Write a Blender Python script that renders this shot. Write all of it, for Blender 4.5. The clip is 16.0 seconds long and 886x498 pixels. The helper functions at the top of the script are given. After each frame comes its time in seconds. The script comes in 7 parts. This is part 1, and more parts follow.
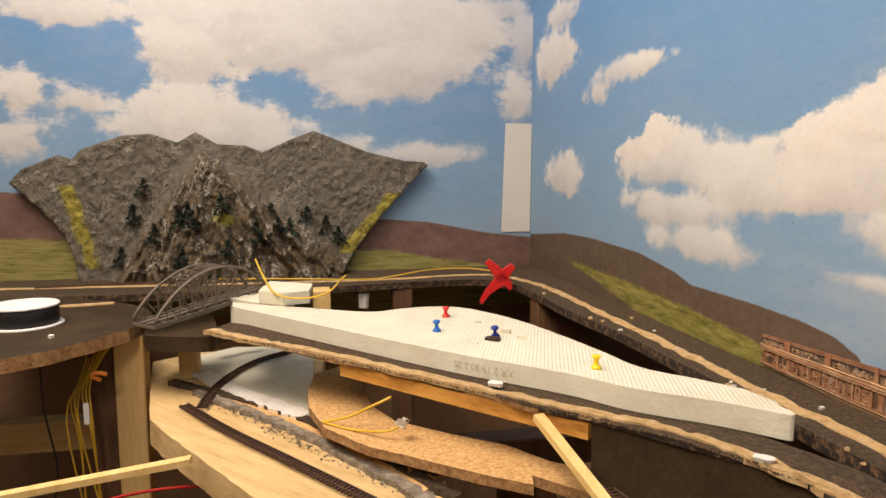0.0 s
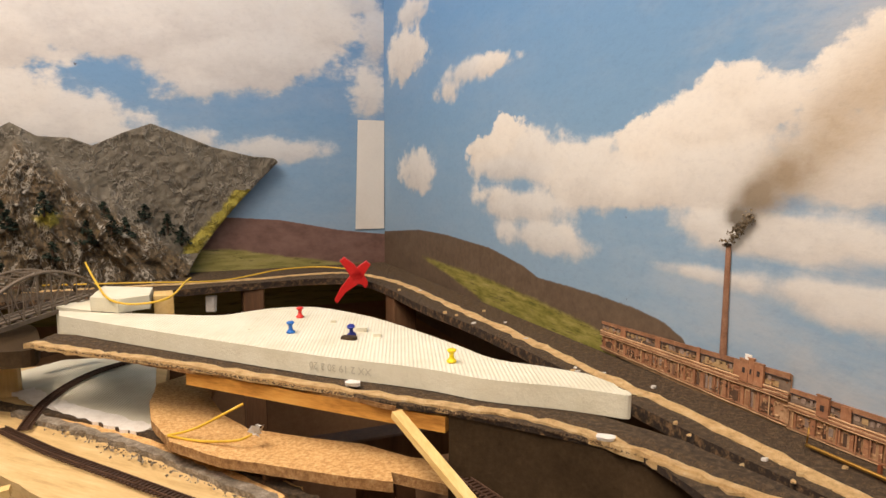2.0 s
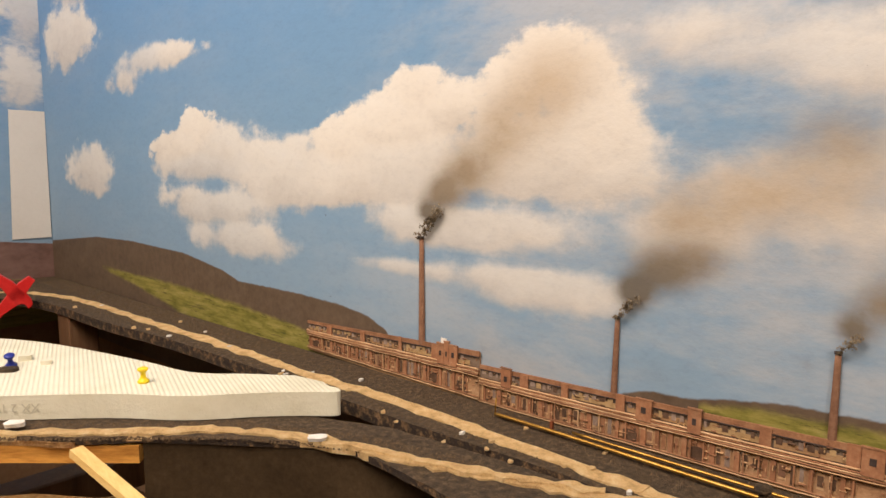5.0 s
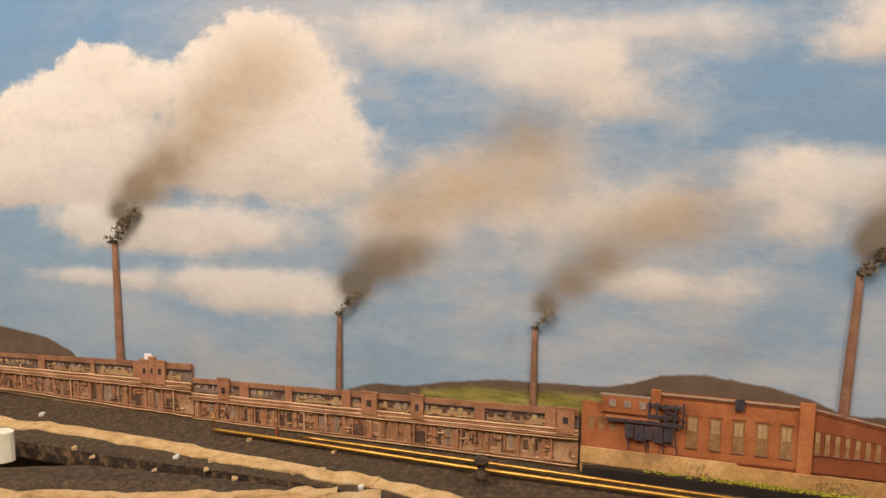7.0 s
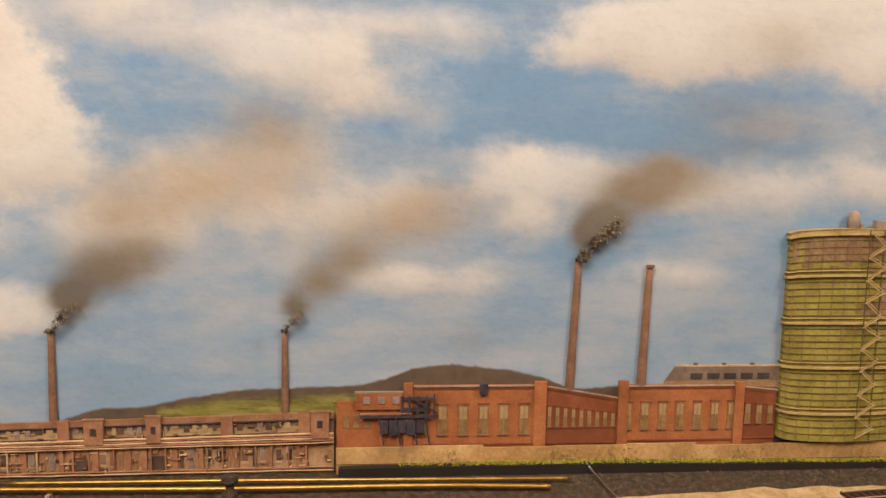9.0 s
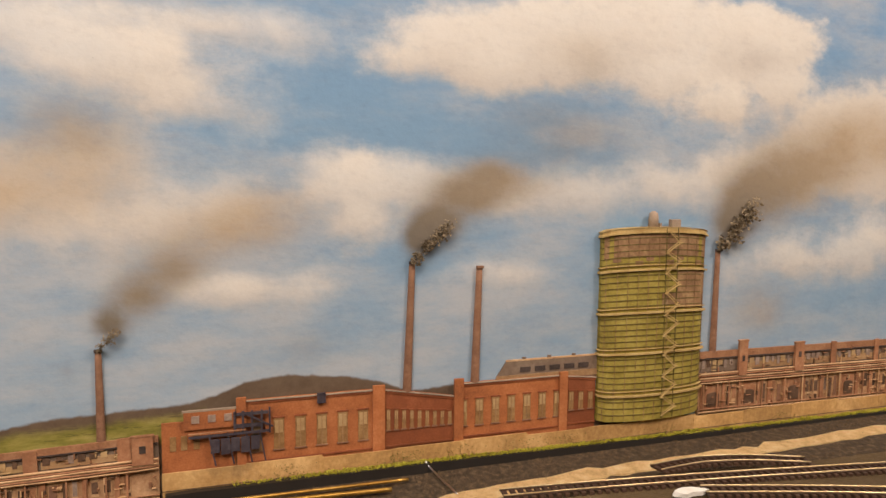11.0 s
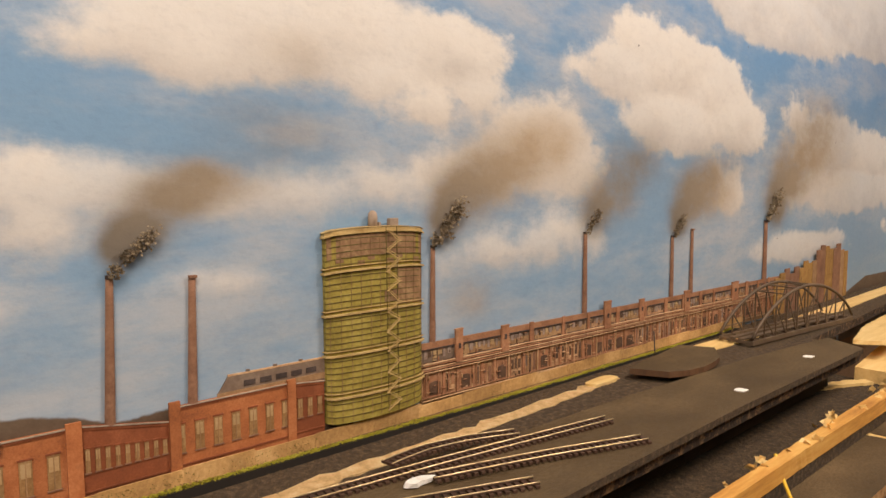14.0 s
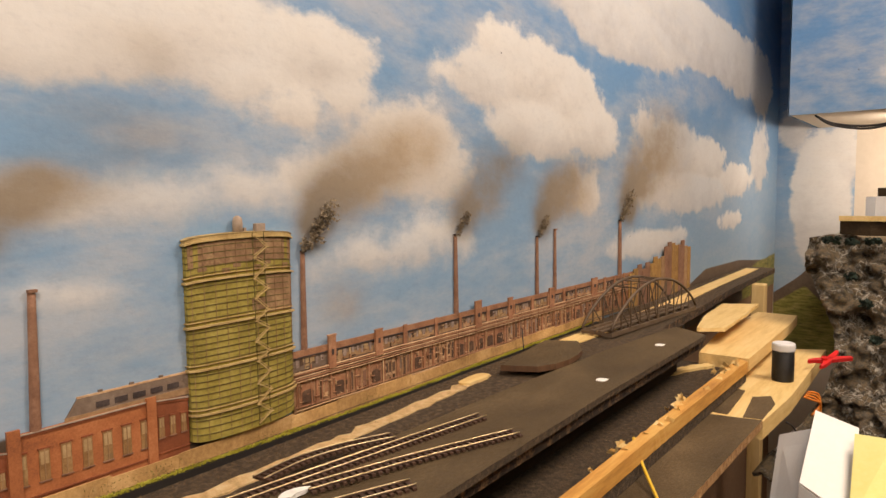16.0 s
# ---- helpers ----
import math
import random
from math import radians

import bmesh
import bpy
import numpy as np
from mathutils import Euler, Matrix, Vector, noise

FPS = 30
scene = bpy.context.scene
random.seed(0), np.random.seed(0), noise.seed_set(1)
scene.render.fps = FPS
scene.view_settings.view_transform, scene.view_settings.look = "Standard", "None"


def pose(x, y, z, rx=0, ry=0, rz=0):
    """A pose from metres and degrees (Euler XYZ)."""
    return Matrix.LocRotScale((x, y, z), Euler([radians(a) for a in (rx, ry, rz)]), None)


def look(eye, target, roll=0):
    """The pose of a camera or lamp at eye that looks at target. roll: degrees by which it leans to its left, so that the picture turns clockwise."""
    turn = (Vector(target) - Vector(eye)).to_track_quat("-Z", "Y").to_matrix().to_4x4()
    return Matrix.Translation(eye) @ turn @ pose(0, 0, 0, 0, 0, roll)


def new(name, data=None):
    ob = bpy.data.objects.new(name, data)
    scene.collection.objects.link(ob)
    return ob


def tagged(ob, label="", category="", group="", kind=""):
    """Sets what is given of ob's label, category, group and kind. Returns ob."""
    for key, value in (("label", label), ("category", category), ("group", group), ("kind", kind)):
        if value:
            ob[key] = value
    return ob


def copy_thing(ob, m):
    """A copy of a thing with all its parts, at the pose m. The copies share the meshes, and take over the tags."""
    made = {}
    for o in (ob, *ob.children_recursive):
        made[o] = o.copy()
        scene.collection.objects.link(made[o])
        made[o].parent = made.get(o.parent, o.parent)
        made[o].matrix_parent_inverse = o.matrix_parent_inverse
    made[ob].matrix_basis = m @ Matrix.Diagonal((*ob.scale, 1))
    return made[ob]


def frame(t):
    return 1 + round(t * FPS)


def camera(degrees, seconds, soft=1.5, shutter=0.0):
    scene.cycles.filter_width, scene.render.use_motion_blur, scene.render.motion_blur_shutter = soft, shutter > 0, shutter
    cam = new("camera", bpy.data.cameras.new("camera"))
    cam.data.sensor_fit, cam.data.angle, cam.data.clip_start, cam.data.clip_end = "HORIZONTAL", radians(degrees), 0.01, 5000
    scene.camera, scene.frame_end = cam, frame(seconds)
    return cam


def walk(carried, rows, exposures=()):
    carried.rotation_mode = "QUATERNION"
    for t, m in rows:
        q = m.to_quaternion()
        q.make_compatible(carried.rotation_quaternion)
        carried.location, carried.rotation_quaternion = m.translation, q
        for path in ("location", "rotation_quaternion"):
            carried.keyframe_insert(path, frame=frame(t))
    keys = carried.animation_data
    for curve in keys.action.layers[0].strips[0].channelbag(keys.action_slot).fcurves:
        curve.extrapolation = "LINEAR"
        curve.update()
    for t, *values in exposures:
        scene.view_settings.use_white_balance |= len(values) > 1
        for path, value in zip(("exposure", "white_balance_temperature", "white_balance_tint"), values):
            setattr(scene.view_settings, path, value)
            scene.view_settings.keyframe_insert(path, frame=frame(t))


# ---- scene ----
cam = camera(67.08, 16.0)
# seconds, eye (m), yaw, pitch, roll (degrees)
ROWS = [
    (0, 0.0002, -0.0000, 1.2500, -11.19, -6.79, -0.08),
    (0.5, 0.0004, 0.0023, 1.2496, -13.65, -6.85, 0.06),
    (1, 0.0002, 0.0021, 1.2497, -16.72, -6.86, 0.06),
    (1.5, 0.0010, 0.0038, 1.2496, -19.58, -6.92, 0.09),
    (2, 0.0014, 0.0047, 1.2498, -23.69, -7.01, 0.34),
    (2.5, 0.0023, 0.0062, 1.2499, -27.62, -7.07, 0.32),
    (3, 0.0035, 0.0080, 1.2495, -32.78, -7.20, 0.26),
    (5.5, 0.0143, 0.0163, 1.2466, -54.74, -6.82, 0.29),
    (6, 0.0187, 0.0186, 1.2459, -61.52, -6.90, 0.26),
    (6.5, 0.0208, 0.0244, 1.2433, -66.54, -6.75, 0.50),
    (7, 0.0218, 0.0296, 1.2404, -73.66, -6.44, 0.58),
    (7.5, 0.0289, 0.0293, 1.2396, -79.23, -6.49, 0.64),
    (8, 0.0330, 0.0310, 1.2402, -85.13, -6.66, 0.70),
    (8.5, 0.0357, 0.0282, 1.2402, -88.80, -6.67, 1.02),
    (9, 0.0386, 0.0261, 1.2387, -94.50, -6.33, 0.94),
    (11.5, 0.0373, 0.0192, 1.2349, -111.95, -5.12, 0.45),
    (12, 0.0400, 0.0172, 1.2353, -116.31, -5.07, 0.28),
    (12.5, 0.0434, 0.0172, 1.2358, -119.27, -5.16, 0.28),
    (13, 0.0473, 0.0147, 1.2347, -125.24, -5.08, -0.05),
    (13.5, 0.0481, 0.0134, 1.2345, -128.00, -5.10, -0.06),
    (14, 0.0491, 0.0122, 1.2342, -131.55, -5.04, -0.16),
    (14.5, 0.0495, 0.0108, 1.2339, -134.09, -4.91, -0.42),
    (15, 0.0497, 0.0099, 1.2337, -137.47, -4.78, -0.54),
    (15.5, 0.0496, 0.0106, 1.2339, -139.73, -4.79, -0.43),
    (16, 0.0497, 0.0100, 1.2337, -142.48, -4.79, -0.61),
]
walk(cam, [(t, pose(x, y, z, 90 + pitch, 0, yaw) @ pose(0, 0, 0, 0, 0, roll)) for t, x, y, z, yaw, pitch, roll in ROWS])

# ---------------------------------------------------------------- light
world = bpy.data.worlds.new("room_ambient")
scene.world = world
world.use_nodes = True
world.node_tree.nodes["Background"].inputs[0].default_value = (1.0, 0.80, 0.58, 1)
world.node_tree.nodes["Background"].inputs[1].default_value = 0.035


def lamp(name, eye, target, power, size, colour=(1.0, 0.825, 0.695)):
    data = bpy.data.lights.new(name, "AREA")
    data.shape, data.size, data.energy, data.color = "DISK", size, power, colour
    ob = new(name, data)
    ob.matrix_world = look(eye, target)
    return ob


lamp("ceiling_lamp", (-0.36, 0.60, 2.36), (0.34, 0.6, 1.0), 48, 1.2)
lamp("ceiling_lamp", (-0.38, -1.05, 2.36), (0.2, -1.0, 1.0), 27, 0.7)
lamp("alcove_lamp", (0.10, -2.06, 1.40), (0.42, -2.34, 1.15), 2.6, 0.12)
scene.view_settings.exposure = 0.0

# ---------------------------------------------------------------- materials


def links(name):
    m = bpy.data.materials.new(name)
    m.use_nodes = True
    nt = m.node_tree
    return m, nt, nt.nodes["Principled BSDF"]


def node(nt, kind, **kw):
    n = nt.nodes.new(kind)
    for k, v in kw.items():
        n.inputs[k].default_value = v
    return n


def ramp(nt, fac, cols, lo=0.3, hi=0.7):
    r = nt.nodes.new("ShaderNodeValToRGB")
    e = r.color_ramp.elements
    while len(e) < len(cols):
        e.new(0.5)
    for i, c in enumerate(cols):
        e[i].position = lo + (hi - lo) * i / max(1, len(cols) - 1)
        e[i].color = (*c, 1)
    nt.links.new(fac, r.inputs[0])
    return r.outputs[0]


def mixed(nt, fac, a, b, mode="MIX"):
    n = nt.nodes.new("ShaderNodeMix")
    n.data_type, n.blend_type = "RGBA", mode
    for sock, val in ((n.inputs[0], fac), (n.inputs[6], a), (n.inputs[7], b)):
        if isinstance(val, (int, float)):
            sock.default_value = val
        elif isinstance(val, tuple):
            sock.default_value = (*val, 1)
        else:
            nt.links.new(val, sock)
    return n.outputs[2]


def calc(nt, op, a, b=0.0, c=0.0):
    n = nt.nodes.new("ShaderNodeMath")
    n.operation = op
    for sock, val in zip(n.inputs, (a, b, c)):
        if isinstance(val, (int, float)):
            sock.default_value = val
        else:
            nt.links.new(val, sock)
    return n.outputs[0]


def step(nt, value, lo, hi):
    n = nt.nodes.new("ShaderNodeMapRange")
    n.interpolation_type = "SMOOTHSTEP"
    nt.links.new(value, n.inputs[0])
    n.inputs[1].default_value, n.inputs[2].default_value = lo, hi
    return n.outputs[0]


def coords(nt, stretch=(1, 1, 1), turn=0.0):
    """Object coordinates, turned about z and then stretched."""
    tc = nt.nodes.new("ShaderNodeTexCoord")
    turned, mp = nt.nodes.new("ShaderNodeMapping"), nt.nodes.new("ShaderNodeMapping")
    turned.inputs["Rotation"].default_value = (0, 0, turn)
    mp.inputs["Scale"].default_value = stretch
    nt.links.new(tc.outputs["Object"], turned.inputs[0])
    nt.links.new(turned.outputs[0], mp.inputs[0])
    return mp.outputs[0]


def noisy(nt, vec, scale, detail=4.0, rough=0.6):
    n = node(nt, "ShaderNodeTexNoise", Scale=scale, Detail=detail, Roughness=rough)
    nt.links.new(vec, n.inputs["Vector"])
    return n.outputs[0]


def surf(name, cols, scale=20.0, fine=150.0, rough=0.8, bump=0.3, metal=0.0, stretch=(1, 1, 1), turn=0.0, depth=0.002, dirt=0.25, spec=0.4):
    """Colour from a coarse and a fine noise, a little dirt, relief from the fine one."""
    m, nt, p = links(name)
    v = coords(nt, stretch, turn)
    a, b = noisy(nt, v, scale), noisy(nt, v, fine, 6.0, 0.7)
    mixfac = calc(nt, "ADD", calc(nt, "MULTIPLY", a, 0.6), calc(nt, "MULTIPLY", b, 0.4))
    col = ramp(nt, mixfac, cols)
    info = nt.nodes.new("ShaderNodeObjectInfo")
    shade = calc(nt, "ADD", 0.88, calc(nt, "MULTIPLY", info.outputs["Random"], 0.24))
    vary = nt.nodes.new("ShaderNodeCombineColor")
    for i in range(3):
        nt.links.new(shade, vary.inputs[i])
    col = mixed(nt, 1.0, col, vary.outputs[0], "MULTIPLY")
    spots = step(nt, noisy(nt, coords(nt), scale * 0.45, 5.0, 0.75), 0.55, 0.75)
    col = mixed(nt, calc(nt, "MULTIPLY", spots, dirt), col, (0.06, 0.045, 0.03))
    nt.links.new(col, p.inputs["Base Color"])
    p.inputs["Metallic"].default_value = metal
    p.inputs["Specular IOR Level"].default_value = spec
    nt.links.new(calc(nt, "ADD", rough - 0.1, calc(nt, "MULTIPLY", a, 0.2)), p.inputs["Roughness"])
    bp = node(nt, "ShaderNodeBump", Strength=bump, Distance=depth)
    nt.links.new(b, bp.inputs["Height"])
    nt.links.new(bp.outputs[0], p.inputs["Normal"])
    return m


def wood(name, cols, axis="y", rough=0.6, dirt=0.2):
    st = {"x": (6, 60, 60), "y": (60, 6, 60), "z": (60, 60, 6), "d": (60, 9, 60)}[axis]
    return surf(name, cols, 1.1, 5.0, rough, 0.25, stretch=st, turn=2.40 if axis == "d" else 0.0, dirt=dirt, depth=0.001)


M_BALLAST = surf("dark_ballast_paint", [(0.020, 0.013, 0.007), (0.090, 0.060, 0.032), (0.24, 0.160, 0.085)], 180, 900, 0.9, 1.0, depth=0.004, dirt=0.1)
M_PLATE = surf("grey_painted_board", [(0.055, 0.037, 0.019), (0.104, 0.071, 0.036), (0.19, 0.13, 0.068)], 14, 420, 0.62, 0.6, depth=0.0015, dirt=0.35, stretch=(1, 0.45, 1), spec=0.12)
M_CORK = surf("raw_cork", [(0.44, 0.25, 0.090), (0.77, 0.52, 0.235), (0.90, 0.72, 0.41)], 75, 520, 0.9, 1.0, depth=0.004, dirt=0.2)
M_CHIP = surf("chipboard", [(0.30, 0.14, 0.04), (0.64, 0.38, 0.14), (0.86, 0.64, 0.33)], 260, 620, 0.85, 0.5, depth=0.002, dirt=0.15)
M_EDGE = surf("broken_chipboard_edge", [(0.15, 0.062, 0.022), (0.48, 0.26, 0.095), (0.72, 0.48, 0.23)], 130, 460, 0.9, 1.0, depth=0.004, dirt=0.3)
# near-black board edge with pale brown flecks
M_EDGE_D = surf("near_black_board_edge", [(0.010, 0.007, 0.005), (0.04, 0.025, 0.015), (0.34, 0.20, 0.09)], 110, 400, 0.9, 1.0, depth=0.004, dirt=0.2)
M_PINE = wood("pine", [(0.56, 0.34, 0.11), (0.72, 0.49, 0.19), (0.80, 0.59, 0.27)], "y")
M_PINE_X = wood("pine_across", [(0.56, 0.34, 0.11), (0.70, 0.47, 0.18), (0.78, 0.57, 0.26)], "x")
M_PINE_Z = wood("pine_upright", [(0.54, 0.34, 0.12), (0.68, 0.47, 0.19), (0.76, 0.56, 0.26)], "z")
M_BATTEN = wood("orange_pine", [(0.30, 0.11, 0.016), (0.68, 0.34, 0.07), (0.80, 0.50, 0.15)], "d", dirt=0.3)
M_BEAM = wood("orange_pine_beam", [(0.30, 0.11, 0.016), (0.62, 0.31, 0.065), (0.78, 0.48, 0.14)], "y", dirt=0.35)
M_PALE = wood("pale_pine", [(0.54, 0.33, 0.10), (0.70, 0.49, 0.19), (0.80, 0.60, 0.28)], "y", dirt=0.25)
M_DECK = wood("dirty_sawn_pine", [(0.40, 0.255, 0.095), (0.58, 0.405, 0.175), (0.70, 0.52, 0.26)], "d", 0.75, dirt=0.40)
M_BROWN = wood("brown_stained_wood", [(0.07, 0.035, 0.018), (0.13, 0.065, 0.03), (0.18, 0.10, 0.05)], "z")
M_PLY = surf("dark_stained_plywood", [(0.022, 0.014, 0.007), (0.05, 0.033, 0.017), (0.085, 0.056, 0.03)], 12, 200, 0.6, 0.2, dirt=0.1, spec=0.12)
M_SLEEPER = surf("brown_plastic_sleeper", [(0.030, 0.014, 0.008), (0.055, 0.027, 0.015), (0.09, 0.05, 0.03)], 200, 600, 0.6, 0.2, dirt=0.05)
M_RAIL = surf("nickel_rail", [(0.46, 0.32, 0.14), (0.74, 0.56, 0.30), (0.88, 0.74, 0.48)], 60, 400, 0.32, 0.1, metal=0.75, dirt=0.3)
M_RUST = surf("rusty_rail", [(0.05, 0.025, 0.014), (0.11, 0.06, 0.035), (0.18, 0.11, 0.07)], 60, 400, 0.55, 0.1, metal=0.4, dirt=0.1)
M_BRIDGE = surf("grey_plastic_bridge", [(0.10, 0.08, 0.055), (0.155, 0.122, 0.088), (0.21, 0.17, 0.125)], 60, 300, 0.6, 0.15, dirt=0.2)
M_BRIDGE_D = surf("brown_plastic_bridge", [(0.07, 0.045, 0.024), (0.12, 0.08, 0.046), (0.18, 0.125, 0.08)], 60, 300, 0.6, 0.15, dirt=0.2)
M_RED = surf("red_plastic", [(0.50, 0.012, 0.012), (0.62, 0.02, 0.018), (0.70, 0.035, 0.03)], 40, 300, 0.4, 0.05, dirt=0.05)
M_PINRED = surf("red_pin_plastic", [(0.5, 0.02, 0.012), (0.6, 0.03, 0.02), (0.65, 0.04, 0.03)], 60, 300, 0.3, 0.0, dirt=0)
M_PINBLUE = surf("blue_pin_plastic", [(0.012, 0.10, 0.38), (0.016, 0.13, 0.46), (0.02, 0.16, 0.5)], 60, 300, 0.3, 0.0, dirt=0)
M_PINNAVY = surf("navy_pin_plastic", [(0.012, 0.022, 0.20), (0.016, 0.03, 0.26), (0.02, 0.04, 0.3)], 60, 300, 0.3, 0.0, dirt=0)
M_PINYEL = surf("yellow_pin_plastic", [(0.72, 0.52, 0.01), (0.80, 0.60, 0.015), (0.85, 0.66, 0.02)], 60, 300, 0.3, 0.0, dirt=0)
M_STEEL = surf("pin_steel", [(0.5, 0.5, 0.5), (0.6, 0.6, 0.6)], 60, 300, 0.3, 0.0, metal=1.0, dirt=0)
M_WHITE = surf("white_plastic", [(0.70, 0.68, 0.64), (0.78, 0.76, 0.72), (0.82, 0.80, 0.77)], 30, 300, 0.5, 0.05, dirt=0.06)
M_BLACK = surf("black_wound_wire", [(0.006, 0.006, 0.006), (0.012, 0.011, 0.010), (0.02, 0.018, 0.016)], 30, 900, 0.35, 0.6, stretch=(1, 1, 12), depth=0.001, dirt=0)
M_YWIRE = surf("yellow_cable", [(0.62, 0.38, 0.03), (0.72, 0.46, 0.04), (0.76, 0.52, 0.07)], 40, 300, 0.4, 0.05, dirt=0.1)
M_BWIRE = surf("dark_cable", [(0.012, 0.010, 0.008), (0.02, 0.016, 0.013)], 40, 300, 0.5, 0.05, dirt=0)
M_OWIRE = surf("orange_cable", [(0.62, 0.18, 0.02), (0.72, 0.24, 0.03)], 40, 300, 0.4, 0.05, dirt=0.05)
M_RWIRE = surf("red_cable", [(0.4, 0.02, 0.01), (0.5, 0.03, 0.02)], 40, 300, 0.4, 0.05, dirt=0.05)
M_BRASS = surf("brass_rod", [(0.24, 0.12, 0.02), (0.42, 0.24, 0.05), (0.62, 0.40, 0.11)], 30, 300, 0.38, 0.05, metal=0.85, dirt=0.4)
M_PLASTER = surf("white_plaster", [(0.62, 0.58, 0.50), (0.76, 0.73, 0.66), (0.84, 0.82, 0.77)], 60, 300, 0.9, 0.8, depth=0.003, dirt=0.1)
M_GREYMIX = surf("grey_scenery_paste", [(0.09, 0.072, 0.050), (0.27, 0.225, 0.165), (0.56, 0.50, 0.40)], 85, 300, 0.9, 1.0, depth=0.004, dirt=0.4)
M_PAPER = surf("white_paper", [(0.66, 0.63, 0.57), (0.71, 0.68, 0.62), (0.75, 0.72, 0.66)], 10, 200, 0.8, 0.05, dirt=0.04)
M_NOTE = surf("yellow_paper", [(0.74, 0.66, 0.20), (0.78, 0.71, 0.26), (0.80, 0.74, 0.30)], 10, 200, 0.8, 0.05, dirt=0.04)
M_CARDRED = surf("red_card", [(0.30, 0.015, 0.015), (0.36, 0.02, 0.02)], 10, 200, 0.5, 0.05, dirt=0.1)
M_ROOM = surf("cream_painted_wall", [(0.60, 0.52, 0.40), (0.66, 0.58, 0.46), (0.70, 0.62, 0.50)], 3, 60, 0.9, 0.1, dirt=0.1)
M_CEIL = surf("white_ceiling_paint", [(0.70, 0.66, 0.58), (0.74, 0.70, 0.62), (0.78, 0.74, 0.67)], 3, 80, 0.9, 0.1, dirt=0.05)
M_FLOOR = wood("brown_floor_boards", [(0.10, 0.055, 0.025), (0.15, 0.085, 0.04), (0.20, 0.12, 0.06)], "y")
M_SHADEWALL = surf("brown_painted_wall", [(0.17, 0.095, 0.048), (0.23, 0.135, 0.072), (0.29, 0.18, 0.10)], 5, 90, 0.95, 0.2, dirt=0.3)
# the factory sheets
M_BRICK = surf("printed_brick", [(0.17, 0.055, 0.020), (0.35, 0.118, 0.038), (0.50, 0.20, 0.078)], 38, 700, 0.75, 0.4, dirt=0.45, depth=0.0006)
# darker copy of the brick: the side wings' shade is in its colour
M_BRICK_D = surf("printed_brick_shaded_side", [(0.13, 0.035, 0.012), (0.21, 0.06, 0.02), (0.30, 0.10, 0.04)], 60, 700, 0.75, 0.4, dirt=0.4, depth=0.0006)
M_COPING = surf("stone_coping", [(0.22, 0.16, 0.11), (0.34, 0.26, 0.19), (0.46, 0.37, 0.28)], 60, 400, 0.8, 0.2, dirt=0.4)
M_GLASS = surf("printed_window", [(0.15, 0.072, 0.026), (0.27, 0.150, 0.058), (0.38, 0.25, 0.115)], 120, 600, 0.5, 0.1, dirt=0.5)
M_BLUEWIN = surf("printed_blue_window", [(0.15, 0.10, 0.075), (0.26, 0.19, 0.15), (0.40, 0.32, 0.26)], 160, 600, 0.5, 0.1, dirt=0.5)
M_MILL = surf("printed_mill_wall", [(0.18, 0.090, 0.042), (0.38, 0.215, 0.110), (0.56, 0.37, 0.21)], 60, 620, 0.75, 0.4, dirt=0.7, depth=0.0006)
M_MILL_P = surf("printed_mill_pilaster", [(0.19, 0.080, 0.038), (0.32, 0.148, 0.073), (0.45, 0.25, 0.135)], 70, 420, 0.75, 0.25, dirt=0.35, depth=0.0006)
M_ROOFBAND = surf("printed_roof_edge", [(0.15, 0.068, 0.032), (0.29, 0.138, 0.068), (0.43, 0.24, 0.13)], 60, 500, 0.75, 0.25, dirt=0.3)
M_PIPE = surf("printed_pipes", [(0.28, 0.145, 0.065), (0.50, 0.31, 0.16), (0.66, 0.47, 0.28)], 60, 500, 0.6, 0.2, dirt=0.5)
M_OCHRE = surf("printed_ochre_wall", [(0.20, 0.11, 0.05), (0.32, 0.19, 0.09), (0.42, 0.28, 0.15)], 70, 420, 0.75, 0.2, dirt=0.4)
M_SOOT = surf("printed_dark_opening", [(0.02, 0.014, 0.012), (0.05, 0.035, 0.03), (0.09, 0.065, 0.055)], 90, 420, 0.75, 0.2, dirt=0.3)
M_CRANE = surf("printed_machine_shed", [(0.018, 0.013, 0.018), (0.045, 0.035, 0.045), (0.09, 0.075, 0.085)], 120, 420, 0.7, 0.3, dirt=0.3)
M_CONC = surf("printed_concrete_wall", [(0.20, 0.105, 0.036), (0.44, 0.255, 0.090), (0.68, 0.44, 0.19)], 26, 300, 0.85, 0.5, dirt=0.5, depth=0.0008)
M_MOSS = surf("yellow_green_flock", [(0.26, 0.22, 0.020), (0.44, 0.40, 0.040), (0.58, 0.52, 0.08)], 60, 500, 0.95, 1.0, dirt=0.2, depth=0.003)
M_SHEET = surf("green_steel_sheet", [(0.17, 0.128, 0.022), (0.31, 0.245, 0.045), (0.46, 0.375, 0.09)], 50, 420, 0.7, 0.2, dirt=0.45, depth=0.0006)
M_SHEET_B = surf("rust_brown_steel_sheet", [(0.13, 0.070, 0.035), (0.25, 0.145, 0.070), (0.42, 0.29, 0.14)], 60, 420, 0.7, 0.2, dirt=0.5, depth=0.0006)
M_GIRDER = surf("ochre_girder", [(0.30, 0.195, 0.065), (0.46, 0.325, 0.125), (0.58, 0.44, 0.20)], 80, 420, 0.7, 0.2, dirt=0.3)
M_SLATE = surf("printed_slate_roof", [(0.11, 0.075, 0.05), (0.17, 0.12, 0.085), (0.24, 0.18, 0.13)], 70, 420, 0.8, 0.2, dirt=0.3)
M_CHIMNEY = surf("chimney_brick", [(0.13, 0.060, 0.033), (0.22, 0.112, 0.064), (0.31, 0.18, 0.11)], 60, 500, 0.8, 0.3, dirt=0.3)
